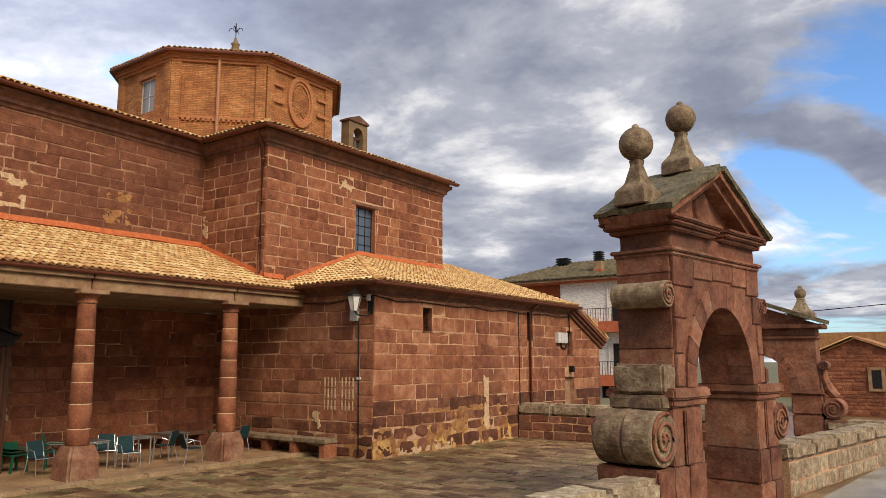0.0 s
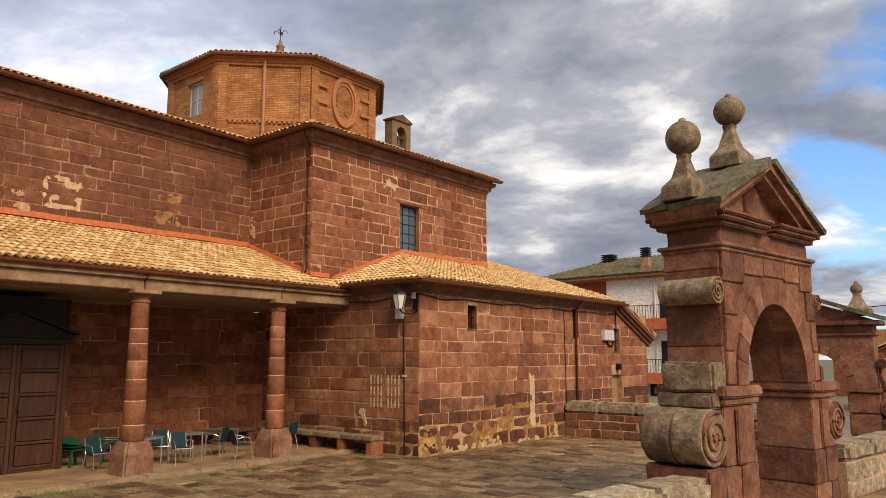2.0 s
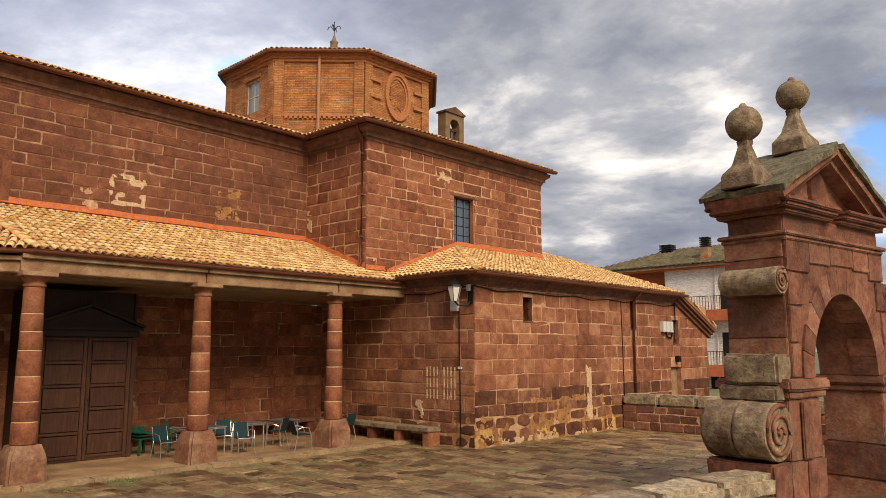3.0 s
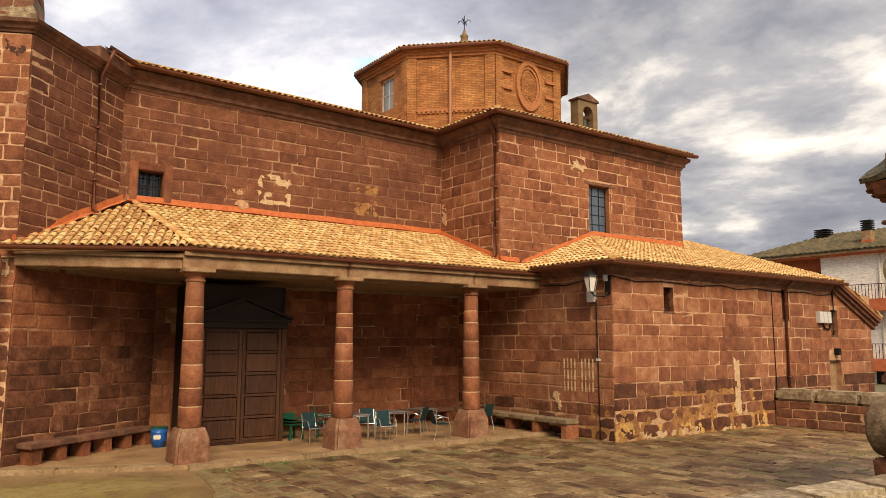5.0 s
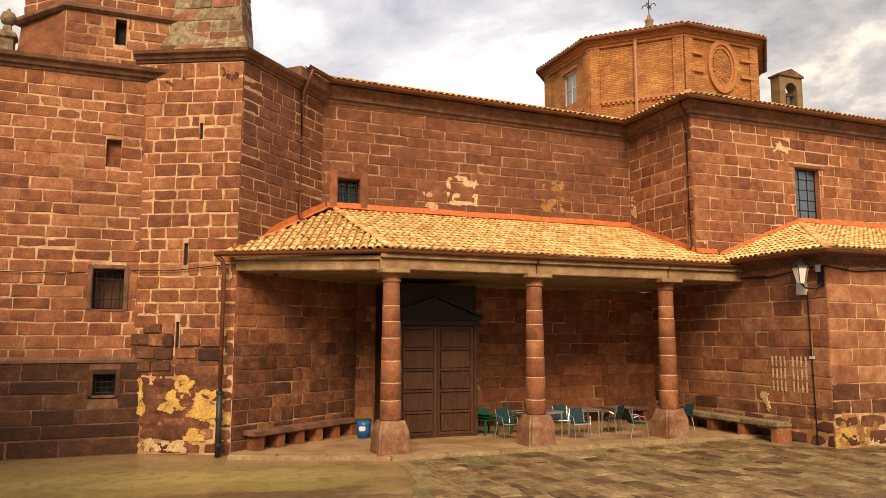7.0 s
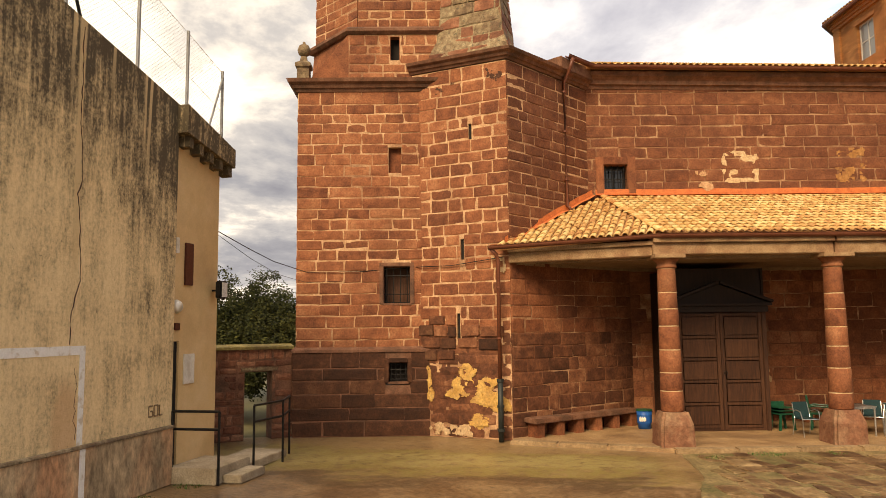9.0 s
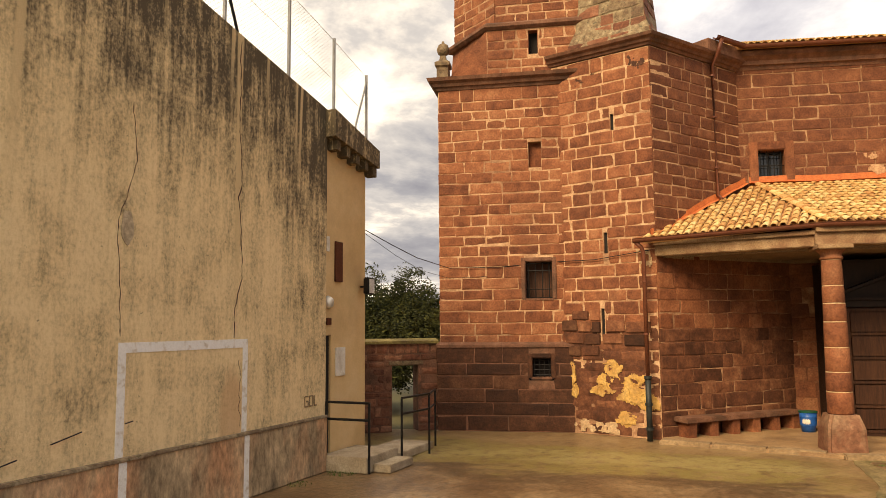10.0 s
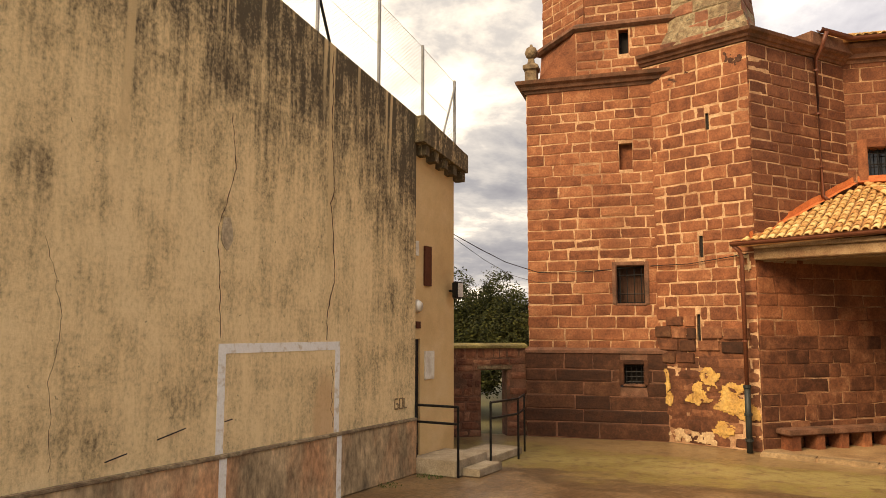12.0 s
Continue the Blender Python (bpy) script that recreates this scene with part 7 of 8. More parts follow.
for a, b in (((-7.0, 2.50), (-4.9, 3.42)), ((-4.9, 3.42), (0.9, 1.22))):
    d = Vector((b[0] - a[0], 0, b[1] - a[1])).normalized()
    up = Vector((-d.z, 0, d.x)) * 0.10
    part("verge", prismed([a, b, (b[0] + up.x, b[1] + up.z), (a[0] + up.x, a[1] + up.z)], -0.15, 6.2), M_TILEBED, cottage)
roof("roof_cottage", (-7.0, 44.2, 2.58), (-7.0, 37.85, 2.58), (-4.9, 44.2, 3.50), [(-7.0, 44.2, 2.60), (-7.0, 37.85, 2.60), (-4.9, 37.85, 3.53), (-4.9, 44.2, 3.53)], "sandy clay tiles of the cottage", limit=250)
side_house = thing("far_house", Matrix.Translation((0, 56.0, 0)), "far low house with a clay tile roof", "house")
part("wall", boxed(-12.0, 0.0, 0.0, 6.0, 6.0, 3.3), M_STONE, side_house)
part("roof", prismed([(-12.4, 3.3), (6.4, 3.3), (5.0, 4.3), (-11.0, 4.3)], -0.4, 6.4), M_TILEBED, side_house)
wire = thing("overhead_wire", Matrix(), "thin black overhead wire", "cable")
part("run", tubed([(-20.9, 47.9, 5.0), (-12, 41.5, 4.55), (-6.67, 37.5, 4.66), (-3.5, 37.5, 4.86), (4, 37.5, 5.4)], 0.02, 5), M_IRON, wire)


# ---- fronton wall ----
FA, FB = Vector((-10.2, -4.68)), Vector((-12.28, -4.215))
FU = (FB - FA).normalized()


def fpoint(s):
    return FA + FU * s


m = bpy.data.materials.new("rain_streaked_cement")
m.use_nodes = True
n, l = m.node_tree.nodes, m.node_tree.links
co = n.new("ShaderNodeTexCoord")           # x along the wall, z up
sep = n.new("ShaderNodeSeparateXYZ")
l.new(co.outputs["Object"], sep.inputs[0])
SX, SZ = sep.outputs[0], sep.outputs[2]


def madd(a, b, op="ADD", c=None):
    q = n.new("ShaderNodeMath")
    q.operation = op
    for i, v in enumerate((a, b, c)):
        if isinstance(v, (float, int)):
            q.inputs[i].default_value = v
        elif v is not None:
            l.new(v, q.inputs[i])
    return q.outputs[0]


def grain_of(scale, detail, rough, squash=(1, 1, 1), move=0.0):
    mp = n.new("ShaderNodeMapping")
    mp.inputs["Scale"].default_value, mp.inputs["Location"].default_value = squash, (move, 0, move)
    l.new(co.outputs["Object"], mp.inputs[0])
    q = n.new("ShaderNodeTexNoise")
    q.inputs["Scale"].default_value, q.inputs["Detail"].default_value, q.inputs["Roughness"].default_value = scale, detail, rough
    l.new(mp.outputs[0], q.inputs["Vector"])
    return q.outputs[0]


def step_of(v, a, b, c=0.0, d=1.0):
    q = n.new("ShaderNodeMapRange")
    q.interpolation_type = "SMOOTHSTEP"
    for i, k in enumerate((a, b, c, d)):
        q.inputs[i + 1].default_value = k
    l.new(v, q.inputs[0])
    return q.outputs[0]


def blend_of(fac, a, b):
    q = n.new("ShaderNodeMixRGB")
    l.new(fac, q.inputs[0])
    for i, v in ((1, a), (2, b)):
        if isinstance(v, tuple):
            q.inputs[i].default_value = (*v, 1)
        else:
            l.new(v, q.inputs[i])
    return q.outputs[0]


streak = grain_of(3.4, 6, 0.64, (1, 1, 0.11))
thin = grain_of(13.0, 4, 0.6, (1, 1, 0.06), 3.0)
blot = grain_of(1.3, 9, 0.66)
mid = grain_of(4.6, 9, 0.70, (1, 1, 0.32), 7.0)
fine = grain_of(19.0, 12, 0.78, (1, 1, 0.8))
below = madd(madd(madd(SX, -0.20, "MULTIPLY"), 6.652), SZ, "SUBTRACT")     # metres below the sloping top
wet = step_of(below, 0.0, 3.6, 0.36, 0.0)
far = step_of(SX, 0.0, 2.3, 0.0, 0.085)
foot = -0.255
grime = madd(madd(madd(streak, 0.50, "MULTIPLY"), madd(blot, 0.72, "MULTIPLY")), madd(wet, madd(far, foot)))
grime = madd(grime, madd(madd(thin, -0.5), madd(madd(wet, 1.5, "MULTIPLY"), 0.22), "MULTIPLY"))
grime = madd(grime, madd(madd(madd(fine, -0.5), 1.15, "MULTIPLY"), madd(madd(mid, -0.5), 0.62, "MULTIPLY")))
# round damp stains, by place and size
warp = madd(madd(madd(blot, 0.7, "MULTIPLY"), madd(fine, 0.3, "MULTIPLY")), -0.5)
for s, z, rs, rz, k in ((-4.74, 3.90, 0.29, 0.32, 0.11), (-2.27, 5.55, 0.17, 0.28, 0.09), (-2.38, 3.88, 0.14, 0.16, 0.12), (-3.9, 1.35, 0.30, 0.32, 0.10), (-2.95, 1.60, 0.45, 0.24, 0.07), (-4.6, 1.45, 0.40, 0.28, 0.07), (1.45, 2.75, 0.34, 0.50, 0.10), (-1.2, 1.75, 0.70, 0.14, 0.06)):
    dx, dz = madd(madd(SX, -s), 1 / rs, "MULTIPLY"), madd(madd(SZ, -z), 1 / rz, "MULTIPLY")
    r = madd(madd(madd(dx, dx, "MULTIPLY"), madd(dz, dz, "MULTIPLY")), 0.5, "POWER")
    grime = madd(grime, step_of(madd(r, madd(warp, 2.2, "MULTIPLY")), 1.25, 0.70, 0.0, k))
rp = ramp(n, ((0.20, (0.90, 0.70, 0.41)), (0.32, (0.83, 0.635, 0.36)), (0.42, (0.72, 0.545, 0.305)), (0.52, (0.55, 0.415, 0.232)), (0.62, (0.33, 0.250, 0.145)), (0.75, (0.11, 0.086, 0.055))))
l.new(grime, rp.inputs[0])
col = rp.outputs[0]
# pale washed runs of lime: top, foot, half width
edge = madd(madd(streak, madd(fine, 0.5, "MULTIPLY")), -0.75)
for s0, z0, s1, z1, w in ((-3.75, 7.2, -3.85, 3.5, 0.085), (-2.50, 7.2, -2.58, 5.5, 0.035), (-2.39, 7.2, -2.42, 5.3, 0.022), (-0.43, 7.0, -0.47, 5.2, 0.050), (-0.26, 7.0, -0.26, 2.3, 0.085), (0.43, 6.9, 0.38, 5.2, 0.050), (1.21, 6.6, 1.21, 4.6, 0.040), (1.37, 6.6, 1.26, 4.2, 0.050), (-4.45, 7.0, -4.40, 5.3, 0.10), (-1.75, 7.2, -1.8, 5.8, 0.04)):
    line = madd(madd(SZ, (s0 - s1) / (z0 - z1), "MULTIPLY"), s1 - z1 * (s0 - s1) / (z0 - z1))
    off = madd(madd(SX, line, "SUBTRACT"), 0.0)
    near = step_of(madd(madd(off, 0.0, "ABSOLUTE"), madd(edge, w * 1.6, "MULTIPLY")), w, w * 0.55)
    col = blend_of(madd(near, madd(step_of(SZ, z1, z1 + 1.8, 0.0, 1.0), step_of(fine, 0.30, 0.55, 0.45, 0.9), "MULTIPLY"), "MULTIPLY"), col, (0.70, 0.52, 0.285))
# reddish bare render low in the goal, lichen specks near the top
dx, dz = madd(madd(SX, 0.33), 1 / 0.30, "MULTIPLY"), madd(madd(SZ, -1.2), 1 / 0.75, "MULTIPLY")
r = madd(madd(madd(dx, dx, "MULTIPLY"), madd(dz, dz, "MULTIPLY")), madd(warp, 1.6, "MULTIPLY"))
col = blend_of(step_of(r, 1.0, 0.3, 0.0, 0.6), col, (0.60, 0.36, 0.19))
pits = step_of(grain_of(11.0, 5, 0.65, move=2.0), 0.655, 0.70, 0.0, 0.75)
col = blend_of(pits, col, (0.20, 0.150, 0.088))
dots = step_of(grain_of(34.0, 2, 0.5, move=5.0), 0.68, 0.74)
col = blend_of(madd(dots, step_of(below, 0.3, 2.6, 0.8, 0.0), "MULTIPLY"), col, (0.55, 0.50, 0.40))
l.new(col, n["Principled BSDF"].inputs["Base Color"])
n["Principled BSDF"].inputs["Roughness"].default_value = 0.92
n["Principled BSDF"].inputs["Specular IOR Level"].default_value = 0.2
bp = n.new("ShaderNodeBump")
bp.inputs["Strength"].default_value, bp.inputs["Distance"].default_value = 0.9, 0.02
l.new(fine, bp.inputs["Height"])
l.new(bp.outputs[0], n["Principled BSDF"].inputs["Normal"])
M_RAIN = m

S0, S1 = -12.5, 2.16       # along the wall: near end, far end
FTOP = lambda s: 6.22 + (2.16 - s) * 0.20 if s > -8 else 8.25
flen = S1 - S0
fr = bmesh.new()
core(fr, flen, 0.0, 9.0, 0.5, [], lambda x: FTOP(x + S0))
for v in fr.verts:
    v.co.y = -v.co.y
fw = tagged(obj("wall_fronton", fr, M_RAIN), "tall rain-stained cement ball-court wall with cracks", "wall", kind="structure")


# local frame: x along, y out of the face, z up
FRAME = Matrix(((FU.x, FU.y, 0, FA.x), (FU.y, -FU.x, 0, FA.y), (0, 0, 1, 0), (0, 0, 0, 1)))
fw.data.transform(Matrix.Translation((S0, 0, 0)))
fw.matrix_world = FRAME
fw.data.flip_normals()
dado = part("dado", roughen(boxed(S0, 0.0, 0.0, S1 - 0.02, 0.05, 0.90, bevel=0.012), 0.006, 2), surface("dado_cement", ((0.25, (0.15, 0.115, 0.072)), (0.42, (0.36, 0.265, 0.160)), (0.58, (0.56, 0.415, 0.250)), (0.8, (0.70, 0.53, 0.33))), scale=1.9, stretch=(1, 1, 0.45), stain=(0.60, 0.30, 0.155), stain_scale=0.9, stain_amount=0.75, bump=0.6, fine=18, grain=0.6), fw, "rough cement footing band")
part("dado_edge", roughen(boxed(S0, 0.0, 0.885, S1 - 0.02, 0.075, 0.93, bevel=0.012), 0.014, 7), M_COPING, fw)
for s0, s1, z0, z1 in ((-2.37, 0.02, 2.12, 2.24), (-2.37, -2.25, 0.93, 2.12), (-0.09, 0.02, 0.93, 2.12)):
    part("goal_line", boxed(s0, -0.004, z0, s1, 0.006, z1), M_GOAL, fw, "painted white goal line")
for s0, s1 in ((-2.35, -2.23), (-0.08, 0.03)):
    part("goal_line", boxed(s0, 0.03, 0.0, s1, 0.057, 0.885), M_GOAL, fw)
rngs = random.Random(9)


def crack(path, width, wander):
    """A dark open crack along (along, up) points, wandering between them."""
    bm = bmesh.new()
    prev, drift = None, 0.0
    for (s0, z0), (s1, z1) in zip(path, path[1:]):
        k = max(2, int(abs(z1 - z0) / 0.06))
        for i in range(k):
            drift = drift * 0.6 + rngs.uniform(-wander, wander)
            x, z = s0 + (s1 - s0) * i / k + drift, z0 + (z1 - z0) * i / k
            w = width * rngs.uniform(0.15, 1.0)
            pair = [bm.verts.new((x - w, 0.004, z)), bm.verts.new((x + w, 0.004, z)), bm.verts.new((x, -0.02, z))]
            if prev:
                bm.faces.new((prev[0], prev[1], pair[1], pair[0]))
                bm.faces.new((prev[1], prev[2], pair[2], pair[1]))
                bm.faces.new((prev[2], prev[0], pair[0], pair[2]))
            prev = pair
    bmesh.ops.recalc_face_normals(bm, faces=bm.faces)
    part("crack", bm, M_GAPSHADE, fw, "dark wandering crack")


def smear(name, s, z, half_w, half_h, mat, seed, label, out=0.004, taper=0.0):
    """A skin of other cement on the wall, with a wandering outline."""
    bm = bmesh.new()
    k = 56
    front, back = [], []
    for i in range(k):
        a = 2 * math.pi * i / k
        r = 1.0 + 0.20 * noise.fractal(Vector((math.cos(a) * 1.1 + seed * 5.1, math.sin(a) * 1.1, seed)), 1.0, 2.0, 3)
        x, y = math.cos(a) * r, math.sin(a) * r
        x *= 1.0 + taper * y
        front.append(bm.verts.new((s + x * half_w, out, z + y * half_h)))
        back.append(bm.verts.new((s + x * half_w, -0.02, z + y * half_h)))
    bm.faces.new(front)
    for i in range(k):
        bm.faces.new((front[i], back[i], back[(i + 1) % k], front[(i + 1) % k]))
    bmesh.ops.triangulate(bm, faces=[f for f in bm.faces if len(f.verts) > 4])
    bmesh.ops.recalc_face_normals(bm, faces=bm.faces)
    part(name, bm, mat, fw, label)


smear("cement_patch", -2.30, 3.60, 0.09, 0.20, M_CEMENT, 3, "pale grey cement repair", out=0.009)
crack(((-2.26, 5.12), (-2.175, 4.41), (-2.31, 3.96), (-2.44, 3.66), (-2.39, 3.1), (-2.345, 2.25)), 0.007, 0.012)
crack(((-0.25, 6.6), (-0.248, 5.3), (-0.17, 4.45), (-0.25, 4.27), (-0.18, 3.77), (-0.13, 3.1), (-0.28, 2.69), (-0.29, 2.2)), 0.011, 0.012)
crack(((-4.62, 3.3), (-4.48, 2.9), (-4.42, 2.3), (-4.5, 1.9), (-4.44, 1.0)), 0.0016, 0.02)
crack(((-0.15, 1.95), (-0.12, 0.95)), 0.004, 0.03)
for s, z, r in ((-3.05, 1.26, 0.18), (-3.75, 1.10, 0.12), (-2.2, 1.32, 0.05)):
    part("rusty_bar", tubed([(s - r, 0.02, z - r * 0.25), (s + r, 0.045, z + r * 0.22)], 0.007, 6), M_IRON, fw, "rusty iron bar")
bm = bmesh.new()
for i, pts in enumerate((((0, 0.16), (-0.1, 0.16), (-0.1, 0), (0, 0), (0, 0.08), (-0.05, 0.08)), ((0.04, 0), (0.14, 0), (0.14, 0.16), (0.04, 0.16), (0.04, 0)), ((0.18, 0), (0.18, 0.16), (0.18, 0), (0.26, 0)))):
    for a, b in zip(pts, pts[1:]):
        tube(bm, [(1.62 + a[0], 0.004, 1.12 + a[1]), (1.62 + b[0], 0.004, 1.12 + b[1])], 0.012, 4)
part("faded_lettering", bm, M_KERB, fw, "faded reddish painted letters")

# wire fence on the wall
fence = thing("wire_fence", FRAME, "chain-link fence on steel posts above the wall", "fence")
posts = [-6.9, -5.25, -3.65, -2.05, -0.40, 1.25, 2.70, 3.95]
FT = lambda s: FTOP(s) if s < 2.16 else 6.22 - (s - 2.16) * 0.25
for s in posts:
    part("post", tubed([(s, -0.2, FT(s) - 0.05), (s, -0.2, FT(s) + 1.66)], 0.030, 8), M_GALV, fence)
part("brace", tubed([(3.93, -0.2, FT(3.93) + 1.45), (3.38, -0.2, FT(3.38) + 0.05)], 0.022, 6), M_GALV, fence)
part("brace", tubed([(-0.02, -0.2, FT(-0.02)), (-0.80, -0.2, FT(-0.80) + 1.66)], 0.026, 6), M_IRON, fence)
vs, fs = [], []
step, hgt = 0.07, 1.62
for k in range(int((posts[-1] - posts[0] + hgt) / step)):
    for e in (1, -1):
        s0 = posts[0] + k * step - (hgt if e > 0 else 0)
        a, b = [s0, 0.0], [s0 + hgt, hgt]
        if e < 0:
            a, b = [s0, hgt], [s0 + hgt, 0.0]
        lo, hi = max(a[0], posts[0]), min(b[0], posts[-1])
        if hi - lo < 0.02:
            continue
        q = [(x, a[1] + (b[1] - a[1]) * (x - a[0]) / hgt) for x in (lo, hi)]
        o = len(vs)
        for x, h in q:
            vs += [(x, -0.2, FT(x) + h), (x, -0.2, FT(x) + h + 0.005)]
        fs.append((o, o + 2, o + 3, o + 1))
me = bpy.data.meshes.new("wire_mesh")
me.from_pydata(vs, [], fs)
me.materials.append(M_GALV)
net = new("wire_mesh", me)
net.parent = fence
for h in (0.04, 0.85, 1.62):
    part("tension_wire", tubed([(s, -0.2, FT(s) + h) for s in posts], 0.005, 4), M_STEEL, fence)

# ---- ochre building at the wall's end ----
ochre = thing("ochre_building", FRAME, "ochre rendered building with a corbelled parapet", "building")
bm = bmesh.new()
core(bm, 1.5, 0.0, 5.55, 2.0, [(0.0, 0.26, 0.25, 2.26)])
bmesh.ops.scale(bm, vec=(1, -1, 1), verts=bm.verts)
bmesh.ops.translate(bm, vec=(S1, -0.06, 0), verts=bm.verts)
bmesh.ops.reverse_faces(bm, faces=bm.faces)
part("wall", bm, M_OCHRE, ochre, "ochre painted render")
part("parapet", roughen(prismed([(S1 - 0.06, 5.72), (S1 + 1.62, 5.46), (S1 + 1.62, 5.80), (S1 - 0.06, 6.20)], -0.35, 0.20), 0.012, 3), M_RAIN, ochre, "stained cement parapet")
for k in range(5):
    s = S1 + 0.10 + k * 0.34
    z = 5.72 - k * 0.055
    part("corbel", prismed([(s, z), (s + 0.13, z - 0.02), (s + 0.13, z - 0.22), (s, z - 0.20)], -0.06, 0.14), M_RAIN, ochre)
# near-black block near the face paints the doorway's shade
part("door_opening", boxed(S1 + 0.02, -0.5, 0.25, S1 + 0.265, -0.10, 2.25), M_DARK, ochre, "near-black block painted as the doorway's shade")
part("shutter", boxed(S1 + 0.36, -0.06, 3.20, S1 + 0.60, -0.02, 3.92, bevel=0.006), M_BROWNPAINT, ochre, "brown closed shutter")
part("notice_board", boxed(S1 + 0.40, -0.06, 1.54, S1 + 0.72, -0.03, 2.04, bevel=0.006), M_WHITE, ochre, "white notice board")
part("plaque", boxed(S1 + 0.06, -0.06, 3.72, S1 + 0.16, -0.03, 3.98), M_WHITE, ochre)
bm = lathed([(0.0, 0.09), (0.08, 0.075), (0.12, 0.0)], 16, Matrix.Translation((S1 + 0.16, -0.06, 2.83)) @ Matrix.Rotation(radians(-90), 4, "X"))
part("round_lamp", bm, M_LAMPGLASS, ochre, "white round bulkhead lamp", smooth=True)
part("tile_sign", boxed(S1 + 0.10, -0.06, 2.44, S1 + 0.24, -0.035, 2.56), M_BROWNPAINT, ochre)
flood = thing("floodlight", FRAME, "square grey floodlight on the building's corner", "floodlight")
part("arm", tubed([(S1 + 1.32, -0.1, 3.15), (S1 + 1.32, 0.10, 3.15)], 0.02, 6), M_IRON, flood)
part("housing", boxed(S1 + 1.20, 0.06, 3.0, S1 + 1.44, 0.18, 3.32, bevel=0.02), M_IRON, flood)
part("lens", boxed(S1 + 1.23, 0.18, 3.03, S1 + 1.41, 0.19, 3.29), M_GREY, flood, "pale glass front")

# steps and rails before the door
steps = thing("entrance_steps", FRAME, "low concrete landing with two steps", "steps")
part("landing", boxed(2.12, -0.05, 0.0, 3.3, 0.82, 0.26, bevel=0.012), M_STEP, steps)
part("step", boxed(2.32, 0.82, 0.0, 3.2, 1.15, 0.13, bevel=0.012), M_STEP, steps)
part("ramp", boxed(3.3, 0.0, 0.0, 4.9, 0.80, 0.14, bevel=0.012), M_STEP, steps)
rail = thing("handrail", FRAME, "black tubular steel handrail beside the landing", "handrail", "handrails")
RR = 0.022
part("post", tubed([(2.16, 0.02, 0.0), (2.16, 0.02, 1.14)], RR, 8), M_IRON, rail)
part("post", tubed([(2.16, 0.84, 0.0), (2.16, 0.84, 1.14)], RR, 8), M_IRON, rail)
for z in (1.14, 0.86):
    part("rail", tubed([(2.16, 0.02, z), (2.16, 0.84, z)], RR, 8), M_IRON, rail)
rail = thing("handrail", FRAME, "black tubular steel handrail along the ramp", "handrail", "handrails")
for s, o in ((3.35, 0.86), (4.3, 0.98), (5.2, 0.72)):
    part("post", tubed([(s, o, 0.0), (s, o, 1.12)], RR, 8), M_IRON, rail)
for z in (1.12, 0.84):
    part("rail", tubed([(3.35, 0.86, z), (4.3, 0.98, z), (5.2, 0.72, z)], RR, 8), M_IRON, rail)

# ---- garden wall with a doorway, tree behind ----
stone_wall("wall_garden", (-16.55, -4.9), (-17.42, -3.2), 0, 2.0, "rough rubble garden wall with a small doorway", holes=[(0.80, 1.42, 0.0, 1.50)], seed=51, course=(0.13, 0.24), width=(0.14, 0.42), gap=0.03, thick=0.45, mat=M_GATE, skip=0.12, body=M_CORNICE)
stone_wall("wall_garden_end", (-13.75, -3.95), (-16.55, -4.9), 0, 2.1, "rough rubble garden wall", seed=52, course=(0.13, 0.24), width=(0.14, 0.42), gap=0.03, thick=0.4, mat=M_GATE, body=M_CORNICE)
moulding("trim_garden_coping", (-16.55, -4.9), (-17.42, -3.2), 2.0, ((-0.5, 0), (0.06, 0), (0.06, 0.06), (-0.2, 0.12), (-0.5, 0.06)), M_MOSS, "mossy coping of the garden wall")
part("lintel", boxed(0.70, -0.02, 1.50, 1.55, 0.4, 1.62, bevel=0.02), M_LICHEN, O["wall_garden"])


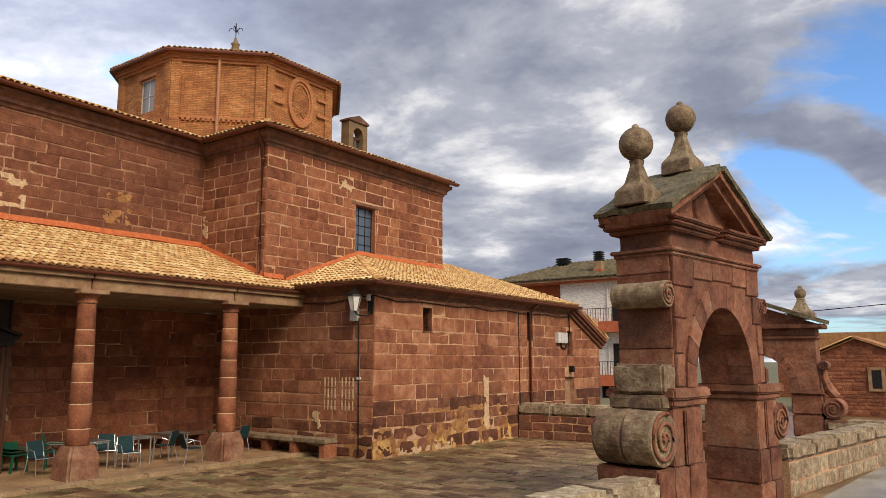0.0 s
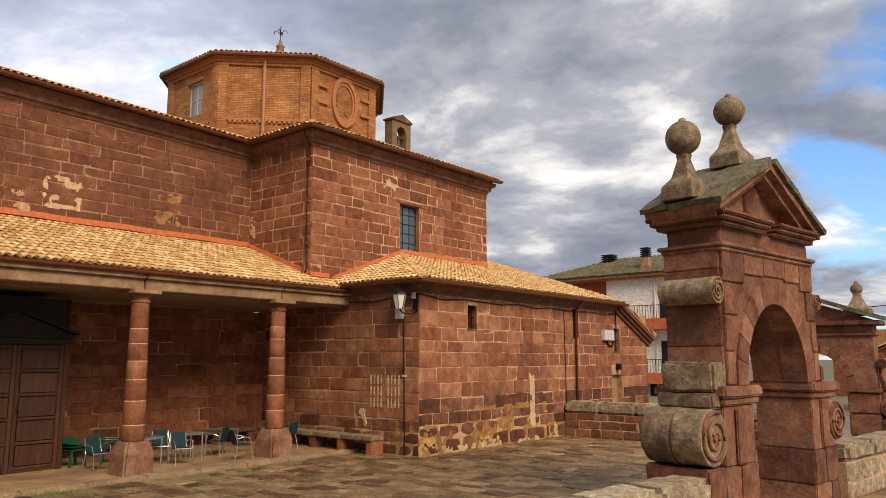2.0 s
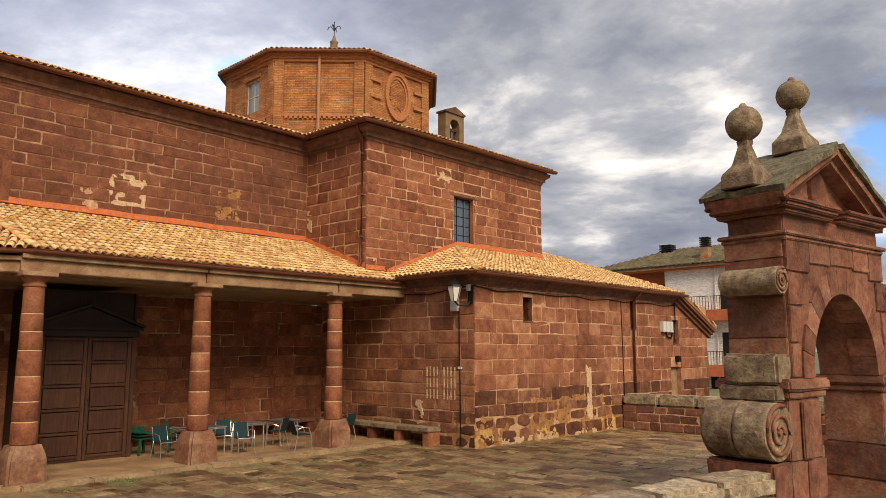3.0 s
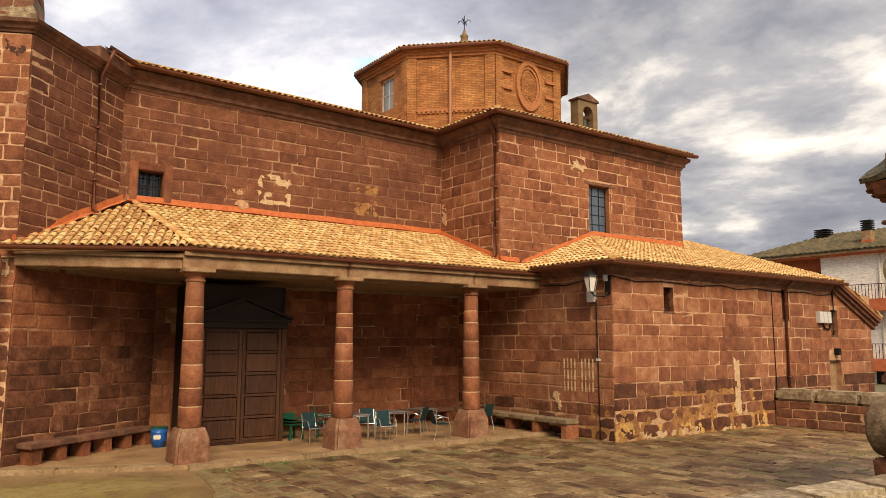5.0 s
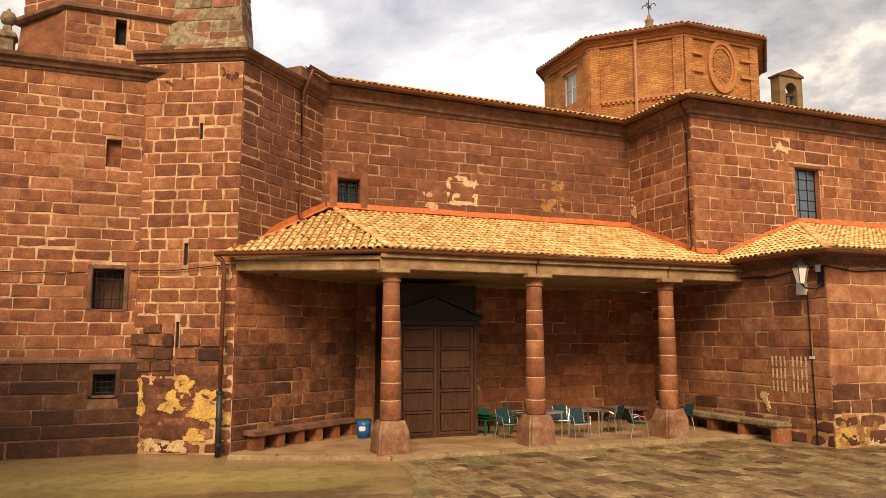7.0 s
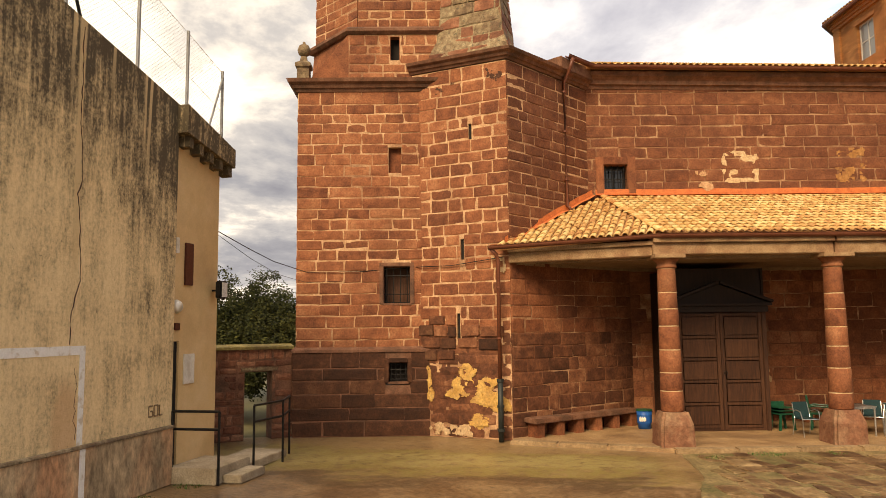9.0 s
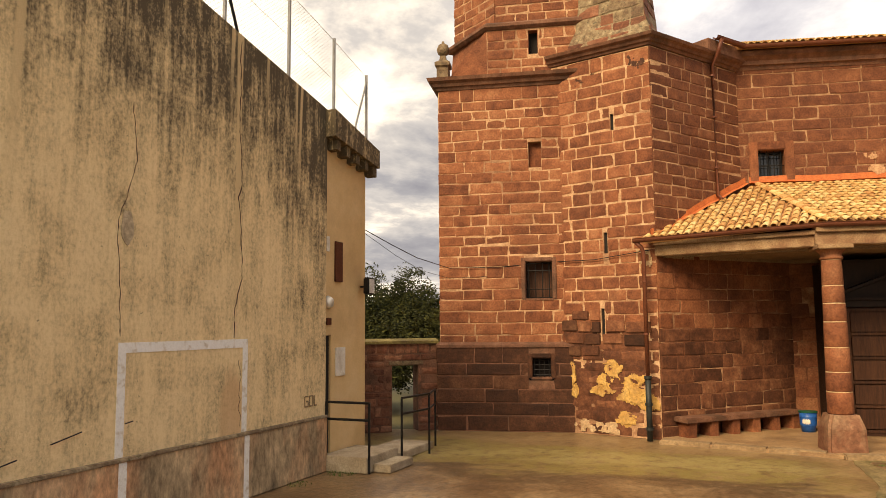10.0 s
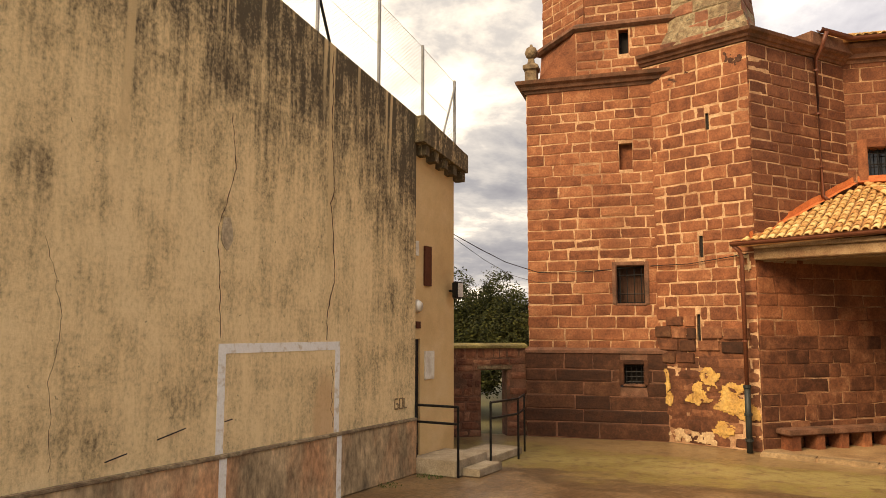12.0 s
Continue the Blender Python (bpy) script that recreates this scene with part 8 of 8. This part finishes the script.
def tree(x, y, height, spread, seed, label):
    rng = random.Random(seed)
    t = thing("tree", pose(x, y, 0), label, "tree")
    bm = bmesh.new()
    tube(bm, [(0, 0, -0.1), (0.1, 0.05, height * 0.3), (-0.05, 0.1, height * 0.55), (0, 0, height * 0.8)], [0.28, 0.22, 0.16, 0.06], 10)
    tips = []
    for k in range(16):
        a = rng.uniform(0, 2 * math.pi)
        z0 = height * rng.uniform(0.2, 0.62)
        r = spread * rng.uniform(0.5, 1.0)
        p1 = Vector((math.cos(a) * r * 0.5, math.sin(a) * r * 0.5, z0 + height * 0.12))
        p2 = Vector((math.cos(a) * r, math.sin(a) * r, z0 + height * rng.uniform(0.10, 0.34)))
        tube(bm, [(0, 0, z0), p1, p2], [0.09, 0.05, 0.02], 6)
        tips += [p1, p2, (p1 + p2) / 2]
    bmesh.ops.recalc_face_normals(bm, faces=bm.faces)
    part("trunk", bm, M_BARK, t)
    vs, fs = [], []
    for k in range(300):
        tip = rng.choice(tips)
        c = tip + Vector((rng.gauss(0, 0.45), rng.gauss(0, 0.45), rng.gauss(0.1, 0.40))) * (spread / 2.6)
        cr = rng.uniform(0.25, 0.6) * spread / 2.6
        for q in range(190):
            d = Vector((rng.gauss(0, 1), rng.gauss(0, 1), rng.gauss(0, 0.8))).normalized() * cr * rng.uniform(0.3, 1.0)
            p = c + d
            s = rng.uniform(0.030, 0.062)
            u = Vector((rng.gauss(0, 1), rng.gauss(0, 1), rng.gauss(0, 0.6))).normalized()
            w = u.cross(Vector((rng.gauss(0, 1), rng.gauss(0, 1), rng.gauss(0, 1)))).normalized()
            o = len(vs)
            vs += [tuple(p - u * s), tuple(p + w * s * 0.5), tuple(p + u * s), tuple(p - w * s * 0.5)]
            fs.append((o, o + 1, o + 2, o + 3))
    me = bpy.data.meshes.new("crown")
    me.from_pydata(vs, [], fs)
    me.materials.append(M_LEAF)
    c = new("crown", me)
    c.parent = t
    tagged(c, "dense dark evergreen leaves")
    return t


tree(-27.5, -7.4, 4.7, 2.5, 3, "dense dark evergreen tree behind the garden wall")
tree(-26.5, -5.2, 4.0, 2.2, 4, "dark evergreen tree beside the tower")
tree(-20.5, -5.6, 2.6, 1.7, 6, "dark shrub seen through the garden doorway")
bm = bmesh.new()
hv = []
for k in range(41):
    a = radians(120 + k * 3)
    d = Vector((math.cos(a), math.sin(a), 0)) * 900
    hv.append((bm.verts.new(d + Vector((0, 0, -2))), bm.verts.new(d * 1.15 + Vector((0, 0, 26 + 16 * noise.noise(Vector((k * 0.35, 0, 0))))))))
for a, b in zip(hv, hv[1:]):
    bm.faces.new((a[0], b[0], b[1], a[1]))
tagged(obj("backdrop", bm, M_FIELD), "low hazy hills far behind the village", "hills", kind="structure")

# ---- weeds ----
vs, fs = [], []
rngs = random.Random(21)


def weeds(cx, cy, r, count, tall):
    for k in range(count):
        a, q = rngs.uniform(0, 6.28), r * math.sqrt(rngs.random())
        p = Vector((cx + math.cos(a) * q, cy + math.sin(a) * q, 0.0))
        h = tall * rngs.uniform(0.15, 0.6)
        b = rngs.uniform(0, 6.28)
        u = Vector((math.cos(b), math.sin(b), 0))
        lean = Vector((rngs.gauss(0, 0.4), rngs.gauss(0, 0.4), 1)) * h
        o = len(vs)
        vs.extend([tuple(p - u * 0.006), tuple(p + u * 0.006), tuple(p + lean * 0.6 + u * 0.010), tuple(p + lean)])
        fs.append((o, o + 1, o + 2, o + 3))


for cx, cy, r, c, h in ((-14.3, 6.3, 0.35, 160, 0.07), (-14.25, 7.6, 0.2, 80, 0.06), (-13.9, 5.2, 0.25, 120, 0.06), (-12.5, 10.6, 0.15, 60, 0.06), (-11.0, 12.5, 0.2, 60, 0.06), (-10.5, 7.5, 0.2, 60, 0.06), (-12.0, 18.2, 0.8, 260, 0.05), (-11.9, 16.2, 0.6, 160, 0.05), (-10.0, 15.0, 0.7, 120, 0.05), (-8.3, 17.0, 0.8, 140, 0.05), (-12.1, -3.85, 0.25, 90, 0.08), (-11.2, -4.25, 0.2, 60, 0.07), (-9.0, 12.0, 0.3, 60, 0.05), (-12.9, 8.4, 0.2, 50, 0.05)):
    weeds(cx, cy, r, c, h)
me = bpy.data.meshes.new("weeds")
me.from_pydata(vs, [], fs)
me.materials.append(M_GRASS)
tagged(new("weeds", me), "small green weeds in the joints of the court", "weeds", kind="stuff")


# ---- flagstones of the court ----
def flagstones():
    rng = random.Random(31)
    court = O["pavement_2"]
    spots = []
    y = 1.6
    while y < 21.0:
        h = rng.uniform(0.24, 0.46)
        x = -14.4 + rng.uniform(-0.3, 0)
        while x < -2.5:
            w = rng.uniform(0.30, 0.85)
            if inside(list(COURT), x + w / 2, y + h / 2) and inside(list(COURT), x + 0.1, y + 0.05) and inside(list(COURT), x + w - 0.1, y + h - 0.05) and rng.random() > 0.07:
                spots.append((x + w / 2, y + h / 2, w - rng.uniform(-0.02, 0.07), h - rng.uniform(-0.02, 0.06), rng.randrange(4), rng.uniform(-0.16, 0.16), rng.uniform(-0.006, 0.014)))
            x += w
        y += h
    spots.sort(key=lambda s: abs(s[0] + 11.5) + abs(s[1] - 8.5) * 0.5)
    turn = Matrix.Rotation(radians(-90), 4, "X")
    vs, fs = [], []
    for i, (x, y, w, h, k, t, z) in enumerate(spots):
        m = Matrix.Translation((x, y, z)) @ Matrix.Rotation(t, 4, "Z") @ turn
        if i < 300:
            s = new("flagstone", block_mesh(w, h, k, M_FLAG, 0.02))
            s.parent = court
            s.matrix_basis = m
        else:
            me = block_mesh(w, h, k, M_FLAG, 0.02)
            o = len(vs)
            vs += [tuple(m @ q.co) for q in me.vertices]
            fs += [tuple(o + j for j in p.vertices) for p in me.polygons]
    me = bpy.data.meshes.new("far_flagstones")
    me.from_pydata(vs, [], fs)
    me.materials.append(M_FLAG_J)
    s = new("far_flagstones", me)
    s.parent = court
    tagged(s, "worn reddish flagstones", kind="stuff")


flagstones()

# ---- stones and tiles of the walls and roofs ----
for args in LATER:
    lay_stones(*args)
for args in ROOFS:
    lay_tiles(*args)

# ---- from plan units to metres ----
for ob in list(scene.objects):
    if ob.parent is None and ob.type in {"MESH", "EMPTY"}:
        ob.matrix_world = Matrix.Scale(SCALE, 4) @ ob.matrix_basis
